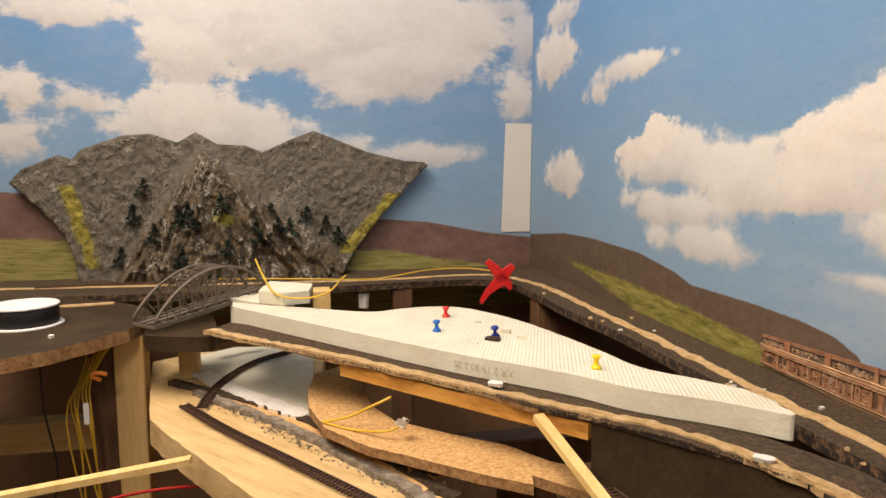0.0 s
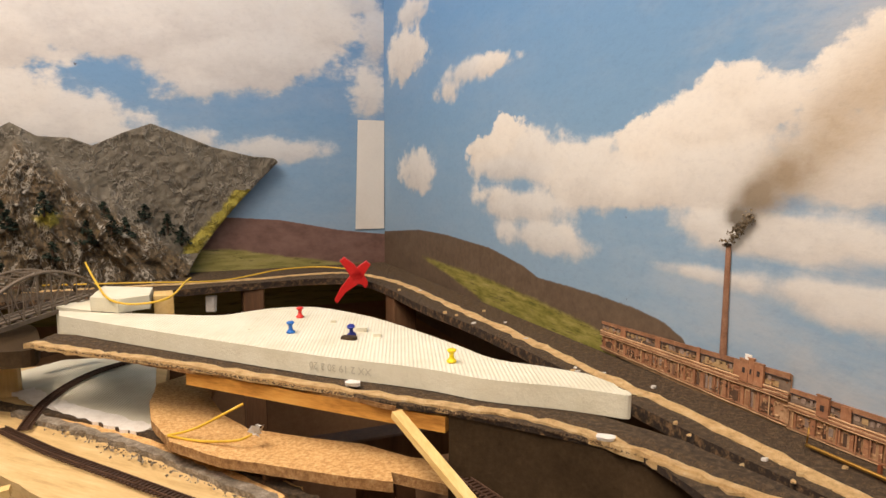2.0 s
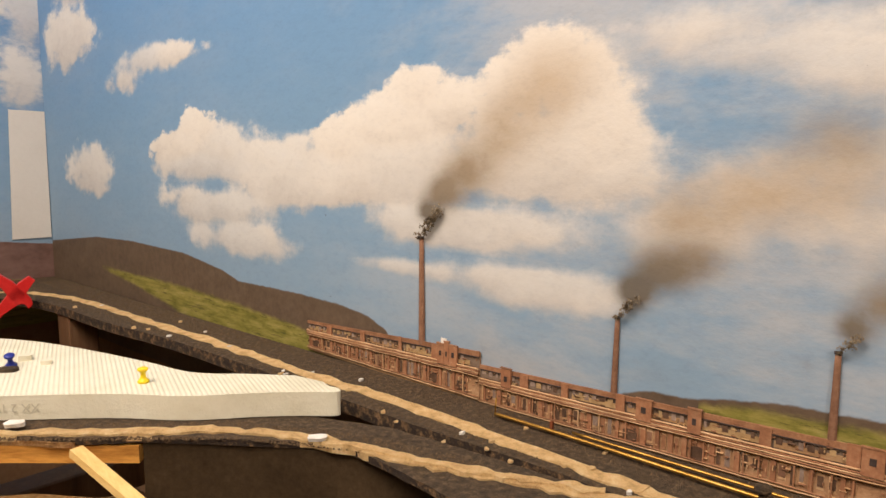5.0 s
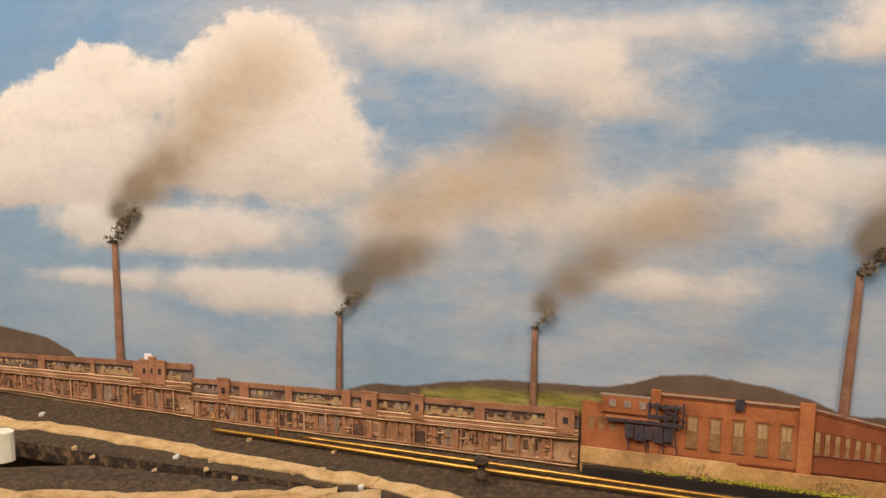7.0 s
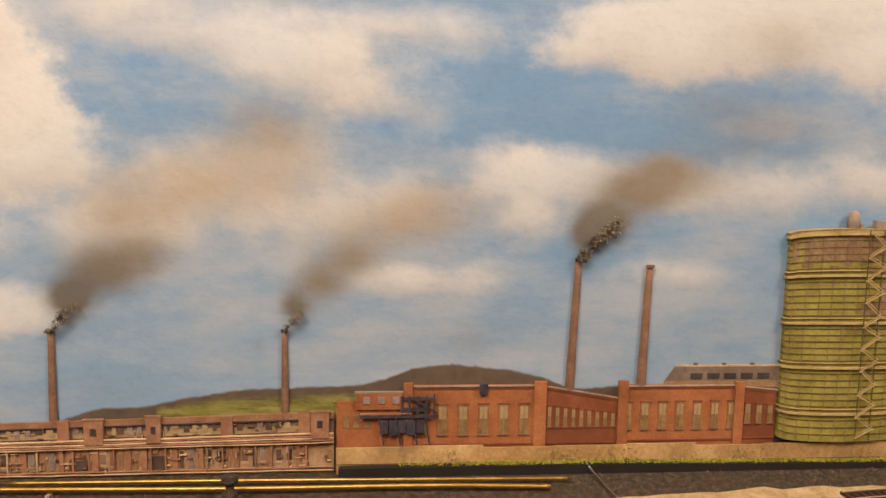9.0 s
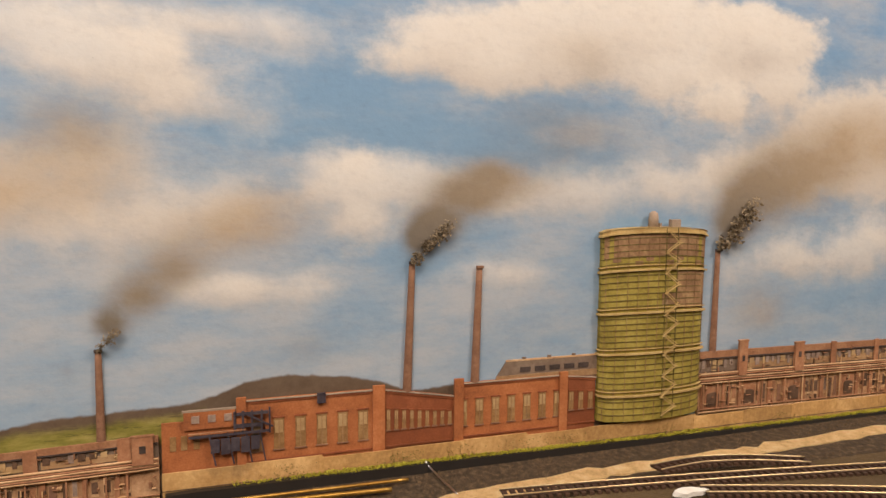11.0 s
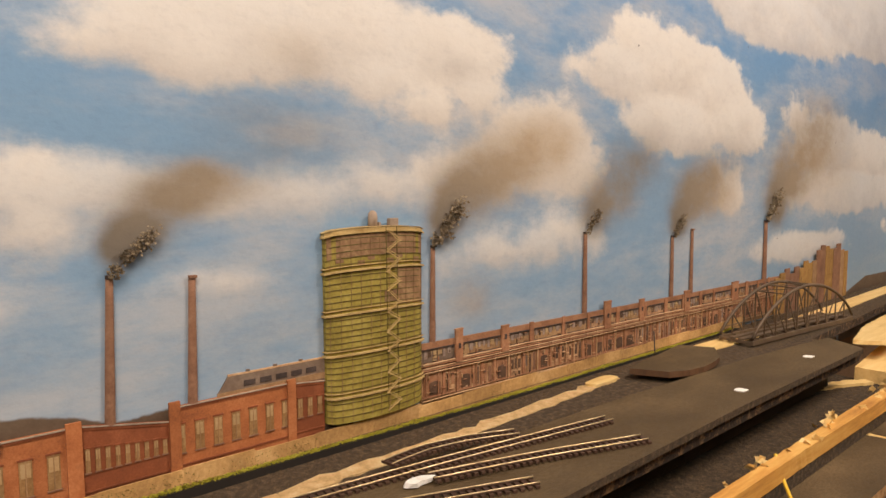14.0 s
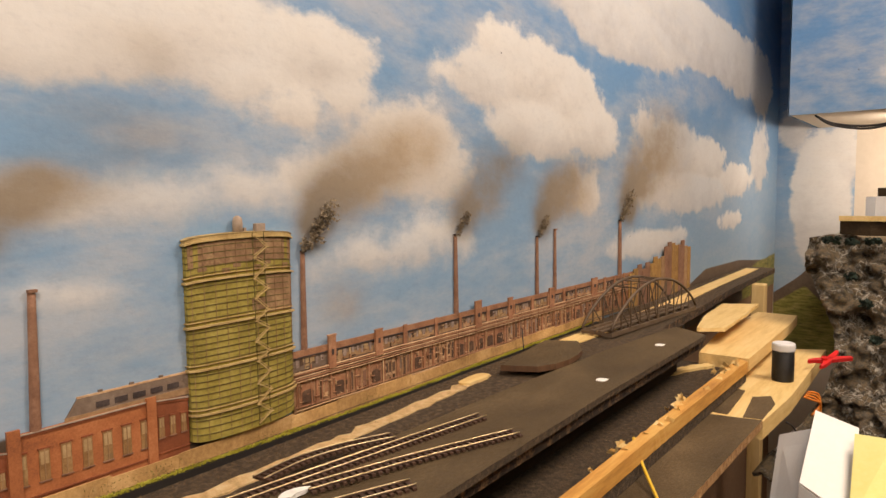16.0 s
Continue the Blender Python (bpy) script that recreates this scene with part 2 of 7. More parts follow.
M_WOOL = surf("sooty_smoke_wool", [(0.07, 0.05, 0.03), (0.24, 0.185, 0.115), (0.48, 0.40, 0.28)], 110, 420, 0.95, 1.0, dirt=0.1, depth=0.002)
M_NEEDLE = surf("dark_green_foliage", [(0.008, 0.014, 0.010), (0.016, 0.028, 0.018), (0.035, 0.05, 0.03)], 120, 420, 0.95, 0.5, dirt=0)
M_TRUNK = surf("twig_brown", [(0.05, 0.03, 0.018), (0.09, 0.055, 0.03)], 120, 420, 0.9, 0.5, dirt=0)
M_RUIN = surf("burnt_ochre_card", [(0.16, 0.08, 0.025), (0.32, 0.18, 0.05), (0.48, 0.30, 0.10)], 60, 420, 0.85, 0.4, dirt=0.5, stretch=(1, 4, 1))
M_UMBER = surf("printed_umber_opening", [(0.045, 0.024, 0.014), (0.095, 0.052, 0.030), (0.17, 0.10, 0.06)], 90, 420, 0.75, 0.2, dirt=0.3)
M_PANE = surf("printed_pale_pane", [(0.27, 0.165, 0.075), (0.39, 0.26, 0.125), (0.47, 0.345, 0.185)], 120, 600, 0.5, 0.1, dirt=0.4)
M_IVY = surf("dull_ivy", [(0.10, 0.085, 0.02), (0.20, 0.165, 0.04), (0.30, 0.24, 0.07)], 60, 500, 0.95, 0.6, dirt=0.2)
M_PRINT = surf("grey_ink", [(0.44, 0.41, 0.31), (0.50, 0.47, 0.36)], 300, 600, 0.8, 0.0, dirt=0)
M_SHELF = wood("weathered_shelf_board", [(0.26, 0.18, 0.10), (0.36, 0.27, 0.16), (0.46, 0.36, 0.23)], "x")


def foam_material(name, ribs):
    """Pale cream insulation foam; the top carries a waffle of fine ribs."""
    m, nt, p = links(name)
    v = coords(nt)
    base = ramp(nt, noisy(nt, v, 18), [(0.61, 0.575, 0.43), (0.68, 0.65, 0.505), (0.72, 0.695, 0.555)])
    nt.links.new(base, p.inputs["Base Color"])
    p.inputs["Roughness"].default_value = 0.75
    h = calc(nt, "ADD", calc(nt, "MULTIPLY", noisy(nt, v, 260, 4), 0.35 if ribs else 0.8), calc(nt, "MULTIPLY", noisy(nt, v, 45, 4), 0.3 if ribs else 1.0))
    if ribs:
        w = node(nt, "ShaderNodeTexWave", Scale=ribs, Distortion=0.4)
        w.bands_direction = "X"
        nt.links.new(coords(nt, turn=0.35), w.inputs[0])
        w2 = node(nt, "ShaderNodeTexWave", Scale=ribs, Distortion=0.4)
        w2.bands_direction = "Y"
        nt.links.new(coords(nt, turn=0.35), w2.inputs[0])
        h = calc(nt, "ADD", h, calc(nt, "ADD", w.outputs["Fac"], calc(nt, "MULTIPLY", w2.outputs["Fac"], 0.9)))
    b = node(nt, "ShaderNodeBump", Strength=0.55 if ribs else 0.6, Distance=0.0011 if ribs else 0.0016)
    nt.links.new(h, b.inputs["Height"])
    nt.links.new(b.outputs[0], p.inputs["Normal"])
    return m


M_FOAM = foam_material("cream_insulation_foam", 0)
M_FOAM_TOP = foam_material("ribbed_insulation_foam", 75)


def attribute(nt, name):
    a = nt.nodes.new("ShaderNodeAttribute")
    a.attribute_name = name
    return a.outputs["Fac"]


def linked_range(nt, value, lo, hi):
    """Smooth step between two bounds that are themselves sockets."""
    n = nt.nodes.new("ShaderNodeMapRange")
    n.interpolation_type = "SMOOTHSTEP"
    for i, sock in enumerate((value, lo, hi)):
        nt.links.new(sock, n.inputs[i])
    return n.outputs[0]


def billow(nt, vec, scale, detail):
    """Cell distance with finer octaves: round lobes with creases between them."""
    n = node(nt, "ShaderNodeTexVoronoi", Scale=scale, Detail=detail, Roughness=0.55, Lacunarity=2.3)
    n.normalize = True
    nt.links.new(vec, n.inputs["Vector"])
    return n.outputs["Distance"]


def wallpaper_material():
    """Photo wallpaper: blue sky, cream cumulus, brown hills, fields and airbrushed soot."""
    m, nt, p = links("photo_wallpaper_sky")
    v = coords(nt)
    wide = coords(nt, (0.62, 0.62, 1.0))
    n1, n2, n3 = noisy(nt, v, 9, 8, 0.62), noisy(nt, wide, 32, 8, 0.66), noisy(nt, v, 90, 5, 0.7)
    lobes = billow(nt, wide, 22, 2.0)
    centred = lambda x, k: calc(nt, "MULTIPLY", calc(nt, "SUBTRACT", x, 0.5), k)
    high, loose, crumble = attribute(nt, "height"), attribute(nt, "loose"), attribute(nt, "crumble")
    sky = ramp(nt, high, [(0.240, 0.345, 0.450), (0.180, 0.315, 0.475), (0.120, 0.265, 0.485)], 0.0, 1.0)
    strokes = noisy(nt, coords(nt, (1, 0.7, 2.4)), 16, 8, 0.68)
    haze = step(nt, calc(nt, "ADD", calc(nt, "MULTIPLY", noisy(nt, coords(nt, (1, 0.8, 1.9)), 5, 8, 0.62), 0.65), calc(nt, "MULTIPLY", strokes, 0.35)), 0.40, 0.64)
    sky = mixed(nt, calc(nt, "MULTIPLY", calc(nt, "MULTIPLY", haze, attribute(nt, "haze")), 0.62), sky, (0.52, 0.505, 0.485))
    edge = calc(nt, "ADD", attribute(nt, "cloud"), calc(nt, "ADD", calc(nt, "MULTIPLY", crumble, calc(nt, "ADD", calc(nt, "MULTIPLY", calc(nt, "SUBTRACT", 0.28, lobes), 0.050), centred(n2, 0.050)))))
    edge = calc(nt, "ADD", edge, calc(nt, "MULTIPLY", calc(nt, "MULTIPLY", centred(n1, 0.13), loose), crumble))
    width = calc(nt, "ADD", 0.0022, calc(nt, "MULTIPLY", loose, 0.026))
    cover = linked_range(nt, edge, calc(nt, "MULTIPLY", width, -1.0), width)
    cover = calc(nt, "MULTIPLY", cover, calc(nt, "SUBTRACT", 1.0, calc(nt, "MULTIPLY", loose, 0.30)))
    relief = calc(nt, "ADD", centred(n1, 0.45), calc(nt, "ADD", centred(n2, 0.28), centred(lobes, -0.30)))
    body = ramp(nt, calc(nt, "ADD", relief, calc(nt, "ADD", 0.28, calc(nt, "MULTIPLY", attribute(nt, "lit"), 0.45))), [(0.40, 0.365, 0.335), (0.56, 0.515, 0.455), (0.70, 0.66, 0.59), (0.75, 0.72, 0.655)], 0.15, 0.80)
    col = mixed(nt, cover, sky, body)
    puffy = calc(nt, "ADD", 0.36, calc(nt, "ADD", calc(nt, "MULTIPLY", n2, 1.25), centred(lobes, -0.60)))
    soot = calc(nt, "MULTIPLY", calc(nt, "POWER", attribute(nt, "soot"), 0.85), puffy)
    soot = calc(nt, "ADD", calc(nt, "MULTIPLY", step(nt, soot, 0.10, 0.85), 0.60), calc(nt, "MULTIPLY", soot, 0.40))
    tint = mixed(nt, calc(nt, "POWER", attribute(nt, "dark"), 0.75), (0.46, 0.345, 0.215), (0.085, 0.072, 0.052))
    col = mixed(nt, calc(nt, "MINIMUM", soot, 0.92), col, tint)
    grain = calc(nt, "MULTIPLY", calc(nt, "SUBTRACT", n3, 0.5), 0.004)
    wooded = ramp(nt, calc(nt, "ADD", calc(nt, "MULTIPLY", n3, 0.5), calc(nt, "MULTIPLY", n2, 0.5)), [(0.085, 0.058, 0.038), (0.118, 0.083, 0.055), (0.145, 0.104, 0.070)], 0.35, 0.65)
    purple = step(nt, attribute(nt, "purple"), 0.0, 1.0)
    wooded = mixed(nt, purple, wooded, ramp(nt, n2, [(0.125, 0.070, 0.056), (0.165, 0.096, 0.078), (0.20, 0.120, 0.098)], 0.35, 0.65))
    col = mixed(nt, step(nt, calc(nt, "ADD", attribute(nt, "hill"), grain), -0.0012, 0.0012), col, wooded)
    field = ramp(nt, noisy(nt, coords(nt, (1, 1, 5)), 26, 6, 0.7), [(0.11, 0.105, 0.020), (0.20, 0.185, 0.038), (0.28, 0.245, 0.065), (0.36, 0.31, 0.12)], 0.35, 0.7)
    pasture = ramp(nt, noisy(nt, coords(nt, (1, 1, 9)), 14, 5, 0.6), [(0.17, 0.16, 0.045), (0.27, 0.24, 0.075), (0.33, 0.29, 0.11)], 0.35, 0.65)
    field = mixed(nt, calc(nt, "MULTIPLY", purple, 0.8), field, pasture)
    hedge = step(nt, noisy(nt, coords(nt, (0.5, 0.5, 6)), 44, 5, 0.75), 0.57, 0.63)
    field = mixed(nt, calc(nt, "MULTIPLY", hedge, 0.75), field, (0.045, 0.042, 0.018))
    ragged = calc(nt, "ADD", centred(n2, 0.010), centred(n3, 0.006))
    col = mixed(nt, step(nt, calc(nt, "ADD", attribute(nt, "field"), ragged), -0.004, 0.004), col, field)
    flecks = step(nt, noisy(nt, v, 55, 2, 0.5), 0.785, 0.795)
    col = mixed(nt, calc(nt, "MULTIPLY", flecks, 0.8), col, (0.05, 0.045, 0.04))
    weave = noisy(nt, coords(nt, (0.7, 0.7, 1.3)), 130, 6, 0.75)
    col = mixed(nt, 1.0, col, ramp(nt, weave, [(0.91, 0.91, 0.92), (0.985, 0.985, 0.985), (1.0, 1.0, 1.0)], 0.32, 0.66), "MULTIPLY")
    nt.links.new(col, p.inputs["Base Color"])
    p.inputs["Roughness"].default_value = 0.55
    p.inputs["Specular IOR Level"].default_value = 0.35
    b = node(nt, "ShaderNodeBump", Strength=0.32, Distance=0.0020)
    nt.links.new(calc(nt, "ADD", noisy(nt, coords(nt, (1, 1, 1.5)), 26, 5), calc(nt, "MULTIPLY", n3, 0.25)), b.inputs["Height"])
    nt.links.new(b.outputs[0], p.inputs["Normal"])
    return m


M_PAPERWALL = wallpaper_material()


def rock_material():
    m, nt, p = links("drybrushed_rock")
    v = coords(nt)
    a, b = noisy(nt, v, 26, 8, 0.7), noisy(nt, v, 140, 6, 0.75)
    col = ramp(nt, calc(nt, "ADD", calc(nt, "MULTIPLY", a, 0.75), calc(nt, "MULTIPLY", b, 0.25)), [(0.07, 0.060, 0.042), (0.135, 0.118, 0.086), (0.20, 0.18, 0.138)], 0.34, 0.68)
    streak = step(nt, noisy(nt, coords(nt, (1.0, 1.0, 0.55), 0.0), 75, 3, 0.6), 0.575, 0.66)
    col = mixed(nt, calc(nt, "MULTIPLY", streak, 0.15), col, (0.40, 0.37, 0.31))
    warped = coords(nt, (1.0, 1.0, 0.7))
    vein = None
    for size, wide in ((26, 0.022), (40, 0.024), (64, 0.026)):
        line = calc(nt, "ABSOLUTE", calc(nt, "SUBTRACT", noisy(nt, warped, size, 2.5, 0.5), 0.5), 0.0)
        line = calc(nt, "SUBTRACT", 1.0, step(nt, line, 0.006, wide))
        vein = line if vein is None else calc(nt, "MAXIMUM", vein, line)
    vein = calc(nt, "MULTIPLY", vein, step(nt, noisy(nt, v, 24, 4, 0.6), 0.44, 0.56))
    soil = step(nt, calc(nt, "ADD", attribute(nt, "soil"), calc(nt, "SUBTRACT", a, 0.5)), 0.12, 0.6)
    earth = ramp(nt, b, [(0.012, 0.009, 0.004), (0.050, 0.035, 0.014), (0.14, 0.085, 0.032), (0.095, 0.085, 0.02)], 0.35, 0.68)
    col = mixed(nt, calc(nt, "MULTIPLY", soil, 0.85), col, earth)
    crest = step(nt, calc(nt, "ADD", attribute(nt, "crest"), calc(nt, "MULTIPLY", calc(nt, "SUBTRACT", b, 0.5), 0.8)), 0.36, 0.66)
    col = mixed(nt, calc(nt, "MULTIPLY", crest, 0.85), col, (0.52, 0.48, 0.40))
    col = mixed(nt, calc(nt, "MULTIPLY", vein, calc(nt, "ADD", 0.36, calc(nt, "MULTIPLY", step(nt, attribute(nt, "soil"), 0.10, 0.5), 0.34))), col, (0.50, 0.455, 0.37))
    moss = step(nt, calc(nt, "ADD", attribute(nt, "moss"), calc(nt, "MULTIPLY", calc(nt, "SUBTRACT", a, 0.5), 1.6)), 0.35, 0.75)
    col = mixed(nt, calc(nt, "MULTIPLY", moss, 0.9), col, ramp(nt, b, [(0.15, 0.13, 0.015), (0.34, 0.29, 0.03), (0.42, 0.36, 0.05)], 0.35, 0.65))
    nt.links.new(col, p.inputs["Base Color"])
    p.inputs["Roughness"].default_value = 0.75
    bp = node(nt, "ShaderNodeBump", Strength=1.0, Distance=0.006)
    nt.links.new(calc(nt, "ADD", calc(nt, "MULTIPLY", b, 0.5), calc(nt, "MULTIPLY", vein, 0.7)), bp.inputs["Height"])
    nt.links.new(bp.outputs[0], p.inputs["Normal"])
    return m


M_ROCK = rock_material()

# ---------------------------------------------------------------- building blocks
rng = random.Random(7)
BED = 1.023     # top of the layout's boards
EAST, NORTH, SOUTH = 0.51, 1.51, -2.352


def thing(name, label, category, at=(0, 0, 0), group="", kind=""):
    ob = new(name)
    ob.location = at
    ob.empty_display_size = 0.02
    return tagged(ob, label, category, group, kind)


def mesh_of(name, bm, material):
    me = bpy.data.meshes.new(name)
    bm.to_mesh(me)
    bm.free()
    for m in material if isinstance(material, (list, tuple)) else (material,):
        me.materials.append(m)
    return me


def part(name, bm, material, parent, label="", smooth=False):
    """Links a bmesh, drawn in the room's metres, as one mesh under a thing or a part."""
    at, up = Vector((0, 0, 0)), parent
    while up:
        at += up.location
        up = up.parent
    bmesh.ops.translate(bm, vec=-at, verts=bm.verts)
    if smooth:
        for f in bm.faces:
            f.smooth = True
    ob = new(name, mesh_of(name, bm, material))
    ob.parent = parent
    return tagged(ob, label)


def solo(name, bm, material, label, category, group="", kind="", smooth=False):
    if smooth:
        for f in bm.faces:
            f.smooth = True
    return tagged(new(name, mesh_of(name, bm, material)), label, category, group, kind)


def block(bm, x0, x1, y0, y1, z0, z1, bevel=0.0):
    r = bmesh.ops.create_cube(bm, size=1)
    for v in r["verts"]:
        v.co = ((x0 + x1) / 2 + v.co.x * (x1 - x0), (y0 + y1) / 2 + v.co.y * (y1 - y0), (z0 + z1) / 2 + v.co.z * (z1 - z0))
    if bevel:
        bmesh.ops.bevel(bm, geom=[e for e in bm.edges if all(v in r["verts"] for v in e.verts)], offset=bevel, segments=1, affect="EDGES")
    return bm


def box(*a, bevel=0.0):
    return block(bmesh.new(), *a, bevel=bevel)


def bar(bm, a, b, w, h=None, up=(0, 0, 1)):
    """A square bar from a to b, w across and h high."""
    a, b, h = Vector(a), Vector(b), h or w
    d = (b - a).normalized()
    s = d.cross(Vector(up))
    s = s.normalized() if s.length > 1e-4 else Vector((1, 0, 0))
    u = s.cross(d)
    vs = [bm.verts.new(p + s * i * w / 2 + u * j * h / 2) for p in (a, b) for i, j in ((-1, -1), (1, -1), (1, 1), (-1, 1))]
    for q in ((3, 2, 1, 0), (4, 5, 6, 7), (0, 1, 5, 4), (1, 2, 6, 5), (2, 3, 7, 6), (3, 0, 4, 7)):
        bm.faces.new([vs[i] for i in q])
    return bm


def spline(pts, n=8):
    """A smooth line through the points."""
    pts = [Vector(p) for p in pts]
    out = []
    for i in range(len(pts) - 1):
        p0, p1, p2, p3 = pts[max(i - 1, 0)], pts[i], pts[i + 1], pts[min(i + 2, len(pts) - 1)]
        for k in range(n):
            t = k / n
            out.append(0.5 * ((2 * p1) + (p2 - p0) * t + (2 * p0 - 5 * p1 + 4 * p2 - p3) * t * t + (3 * p1 - p0 - 3 * p2 + p3) * t ** 3))
    return out + [pts[-1]]


def tube(pts, r, n=6, smooth=8):
    """A round cable through the points."""
    line, bm, rings = spline(pts, smooth) if smooth else [Vector(p) for p in pts], bmesh.new(), []
    for i, p in enumerate(line):
        d = (line[min(i + 1, len(line) - 1)] - line[max(i - 1, 0)]).normalized()
        s = d.cross(Vector((0.13, 0.21, 0.97))).normalized()
        u = s.cross(d)
        rings.append([bm.verts.new(p + (s * math.cos(k * math.tau / n) + u * math.sin(k * math.tau / n)) * r) for k in range(n)])
    for a, b in zip(rings, rings[1:]):
        for k in range(n):
            bm.faces.new((a[k], a[(k + 1) % n], b[(k + 1) % n], b[k])).smooth = True
    bm.faces.new(rings[0][::-1]), bm.faces.new(rings[-1])
    return bm


def ribbon(pts, width, z0, z1, jag=0.0, n=10, seed=0.0, taper=0.0):
    """A flat strip along a line in plan, with ragged edges."""
    line, bm, rows = spline([(x, y, 0) for x, y in pts], n), bmesh.new(), []
    for i, p in enumerate(line):
        d = (line[min(i + 1, len(line) - 1)] - line[max(i - 1, 0)]).normalized()
        s = Vector((d.y, -d.x, 0))
        row = []
        for side in (-1, 1):
            w = width / 2 + jag * noise.noise(Vector((p.x * 90, p.y * 90, side * 9 + seed))) + jag * 0.7 * noise.noise(Vector((p.x * 300, p.y * 300, side * 5 + seed)))
            q = p + s * side * w
            top = z1 + jag * 0.25 * noise.noise(Vector((p.x * 60, p.y * 60, seed)))
            row += [bm.verts.new((q.x, q.y, z0)), bm.verts.new((q.x, q.y, top))]
        rows.append(row)
    for a, b in zip(rows, rows[1:]):
        for q in ((a[1], a[3], b[3], b[1]), (a[0], b[0], b[2], a[2]), (a[0], a[1], b[1], b[0]), (a[2], b[2], b[3], a[3])):
            bm.faces.new(q)
    for r in (rows[0], rows[-1]):
        bm.faces.new((r[0], r[2], r[3], r[1]))
    bmesh.ops.recalc_face_normals(bm, faces=bm.faces)
    return bm


def plate(pts, z0, z1, round_n=0, jag=0.0, seed=0.0, side_slot=None, sag=0.0):
    """A board cut to an outline in plan; its rim can be rounded off and ragged, and take a second material."""
    line = [Vector((x, y, 0)) for x, y in pts]
    if round_n:
        line = spline([*line, line[0]], round_n)[:-1]
    elif jag:
        fine = []
        for a, b in zip(line, line[1:] + line[:1]):
            k = max(1, int((b - a).length / 0.008))
            fine += [a.lerp(b, i / k) for i in range(k)]
        line = fine
    bm = bmesh.new()
    mid = sum(line, Vector()) / len(line)
    tops, lows = [], []
    for p in line:
        o = (p - mid).normalized() * jag
        n1 = noise.noise(Vector((p.x * 70, p.y * 70, seed))) + 0.6 * noise.noise(Vector((p.x * 230, p.y * 230, seed)))
        n2 = noise.noise(Vector((p.x * 90, p.y * 90, seed + 7)))
        tops.append(bm.verts.new(p + o * n1 + Vector((0, 0, z1))))
        lows.append(bm.verts.new(p + o * n2 + Vector((0, 0, z0))))
    bm.faces.new(tops), bm.faces.new(lows[::-1])
    for i in range(len(line)):
        j = (i + 1) % len(line)
        f = bm.faces.new((tops[i], lows[i], lows[j], tops[j]))
        if side_slot is not None:
            f.material_index = side_slot
    bmesh.ops.recalc_face_normals(bm, faces=bm.faces)
    return bm


def lathe(profile, n=24, at=(0, 0, 0)):
    """A turned body from (radius, height) pairs."""
    bm, rings = bmesh.new(), []
    for r, z in profile:
        rings.append([bm.verts.new((at[0] + r * math.cos(k * math.tau / n), at[1] + r * math.sin(k * math.tau / n), at[2] + z)) for k in range(n)])
    for a, b in zip(rings, rings[1:]):
        for k in range(n):
            bm.faces.new((a[k], a[(k + 1) % n], b[(k + 1) % n], b[k]))
    bm.faces.new(rings[0][::-1]), bm.faces.new(rings[-1])
    bmesh.ops.recalc_face_normals(bm, faces=bm.faces)
    return bm


def leaflets(bm, centre, radius, count, size, r, squash=1.0):
    """Many small torn flakes round a centre."""
    for _ in range(count):
        d = Vector((r.gauss(0, 1), r.gauss(0, 1), r.gauss(0, 1))).normalized() * radius * r.random() ** 0.5
        c = Vector(centre) + Vector((d.x, d.y, d.z * squash))
        a = Vector((r.gauss(0, 1), r.gauss(0, 1), r.gauss(0, 1))).normalized() * size * r.uniform(0.6, 1.3)
        b = a.cross(Vector((r.gauss(0, 1), r.gauss(0, 1), r.gauss(0, 1)))).normalized() * size * r.uniform(0.5, 1.0)
        bm.faces.new([bm.verts.new(c + q) for q in (a, b, -a, -b)])
    return bm


# ---------------------------------------------------------------- room
def structure(name, bm, material, label, category):
    return solo(name, bm, material, label, category, kind="structure")


structure("wall_east", box(EAST + 0.002, 0.64, -2.50, 1.66, 0, 2.45), M_SHADEWALL, "brown painted room wall below the sky wallpaper", "wall")
structure("wall_north", box(-2.4, EAST + 0.002, NORTH + 0.002, 1.66, 0, 2.45), M_SHADEWALL, "brown painted room wall below the mountain relief", "wall")
structure("wall_south", box(-2.4, EAST + 0.002, -2.50, SOUTH - 0.002, 0, 2.45), M_ROOM, "cream painted end wall with an alcove", "wall")
structure("wall_west", box(-2.52, -2.4, -2.50, 1.66, 0, 2.45), M_ROOM, "cream painted wall behind the camera", "wall")
structure("floor", box(-2.52, 0.64, -2.50, 1.66, -0.1, 0), M_FLOOR, "brown wooden floor boards under the layout", "floor")
structure("ceiling", box(-2.52, 0.64, -2.50, 1.66, 2.45, 2.55), M_CEIL, "white painted ceiling above the layout", "ceiling")


def cloud_bank(blobs, u, z):
    """Union of ovals (u, z, half width, half height, looseness): metres inside the rim, rim looseness, height in the oval."""
    total, loose, lit = np.zeros_like(u), np.zeros_like(u), np.zeros_like(u)
    for cu, cz, ru, rz, soft in blobs:
        q = np.hypot((u - cu) / ru, (z - cz) / rz)
        near = np.exp(np.clip((1 - q) * min(ru, rz) * (0.5 + 0.5 * max(ru, rz) / min(ru, rz)) / 0.010, -60, 60))
        total += near
        loose += near * soft
        lit += near * np.clip((z - cz) / rz, -1, 1)
    weight = np.maximum(total, 1e-20)
    return np.clip(0.010 * np.log(weight), -0.2, 0.2), np.clip(loose / weight, 0, 1.2), 0.5 + 0.5 * lit / weight


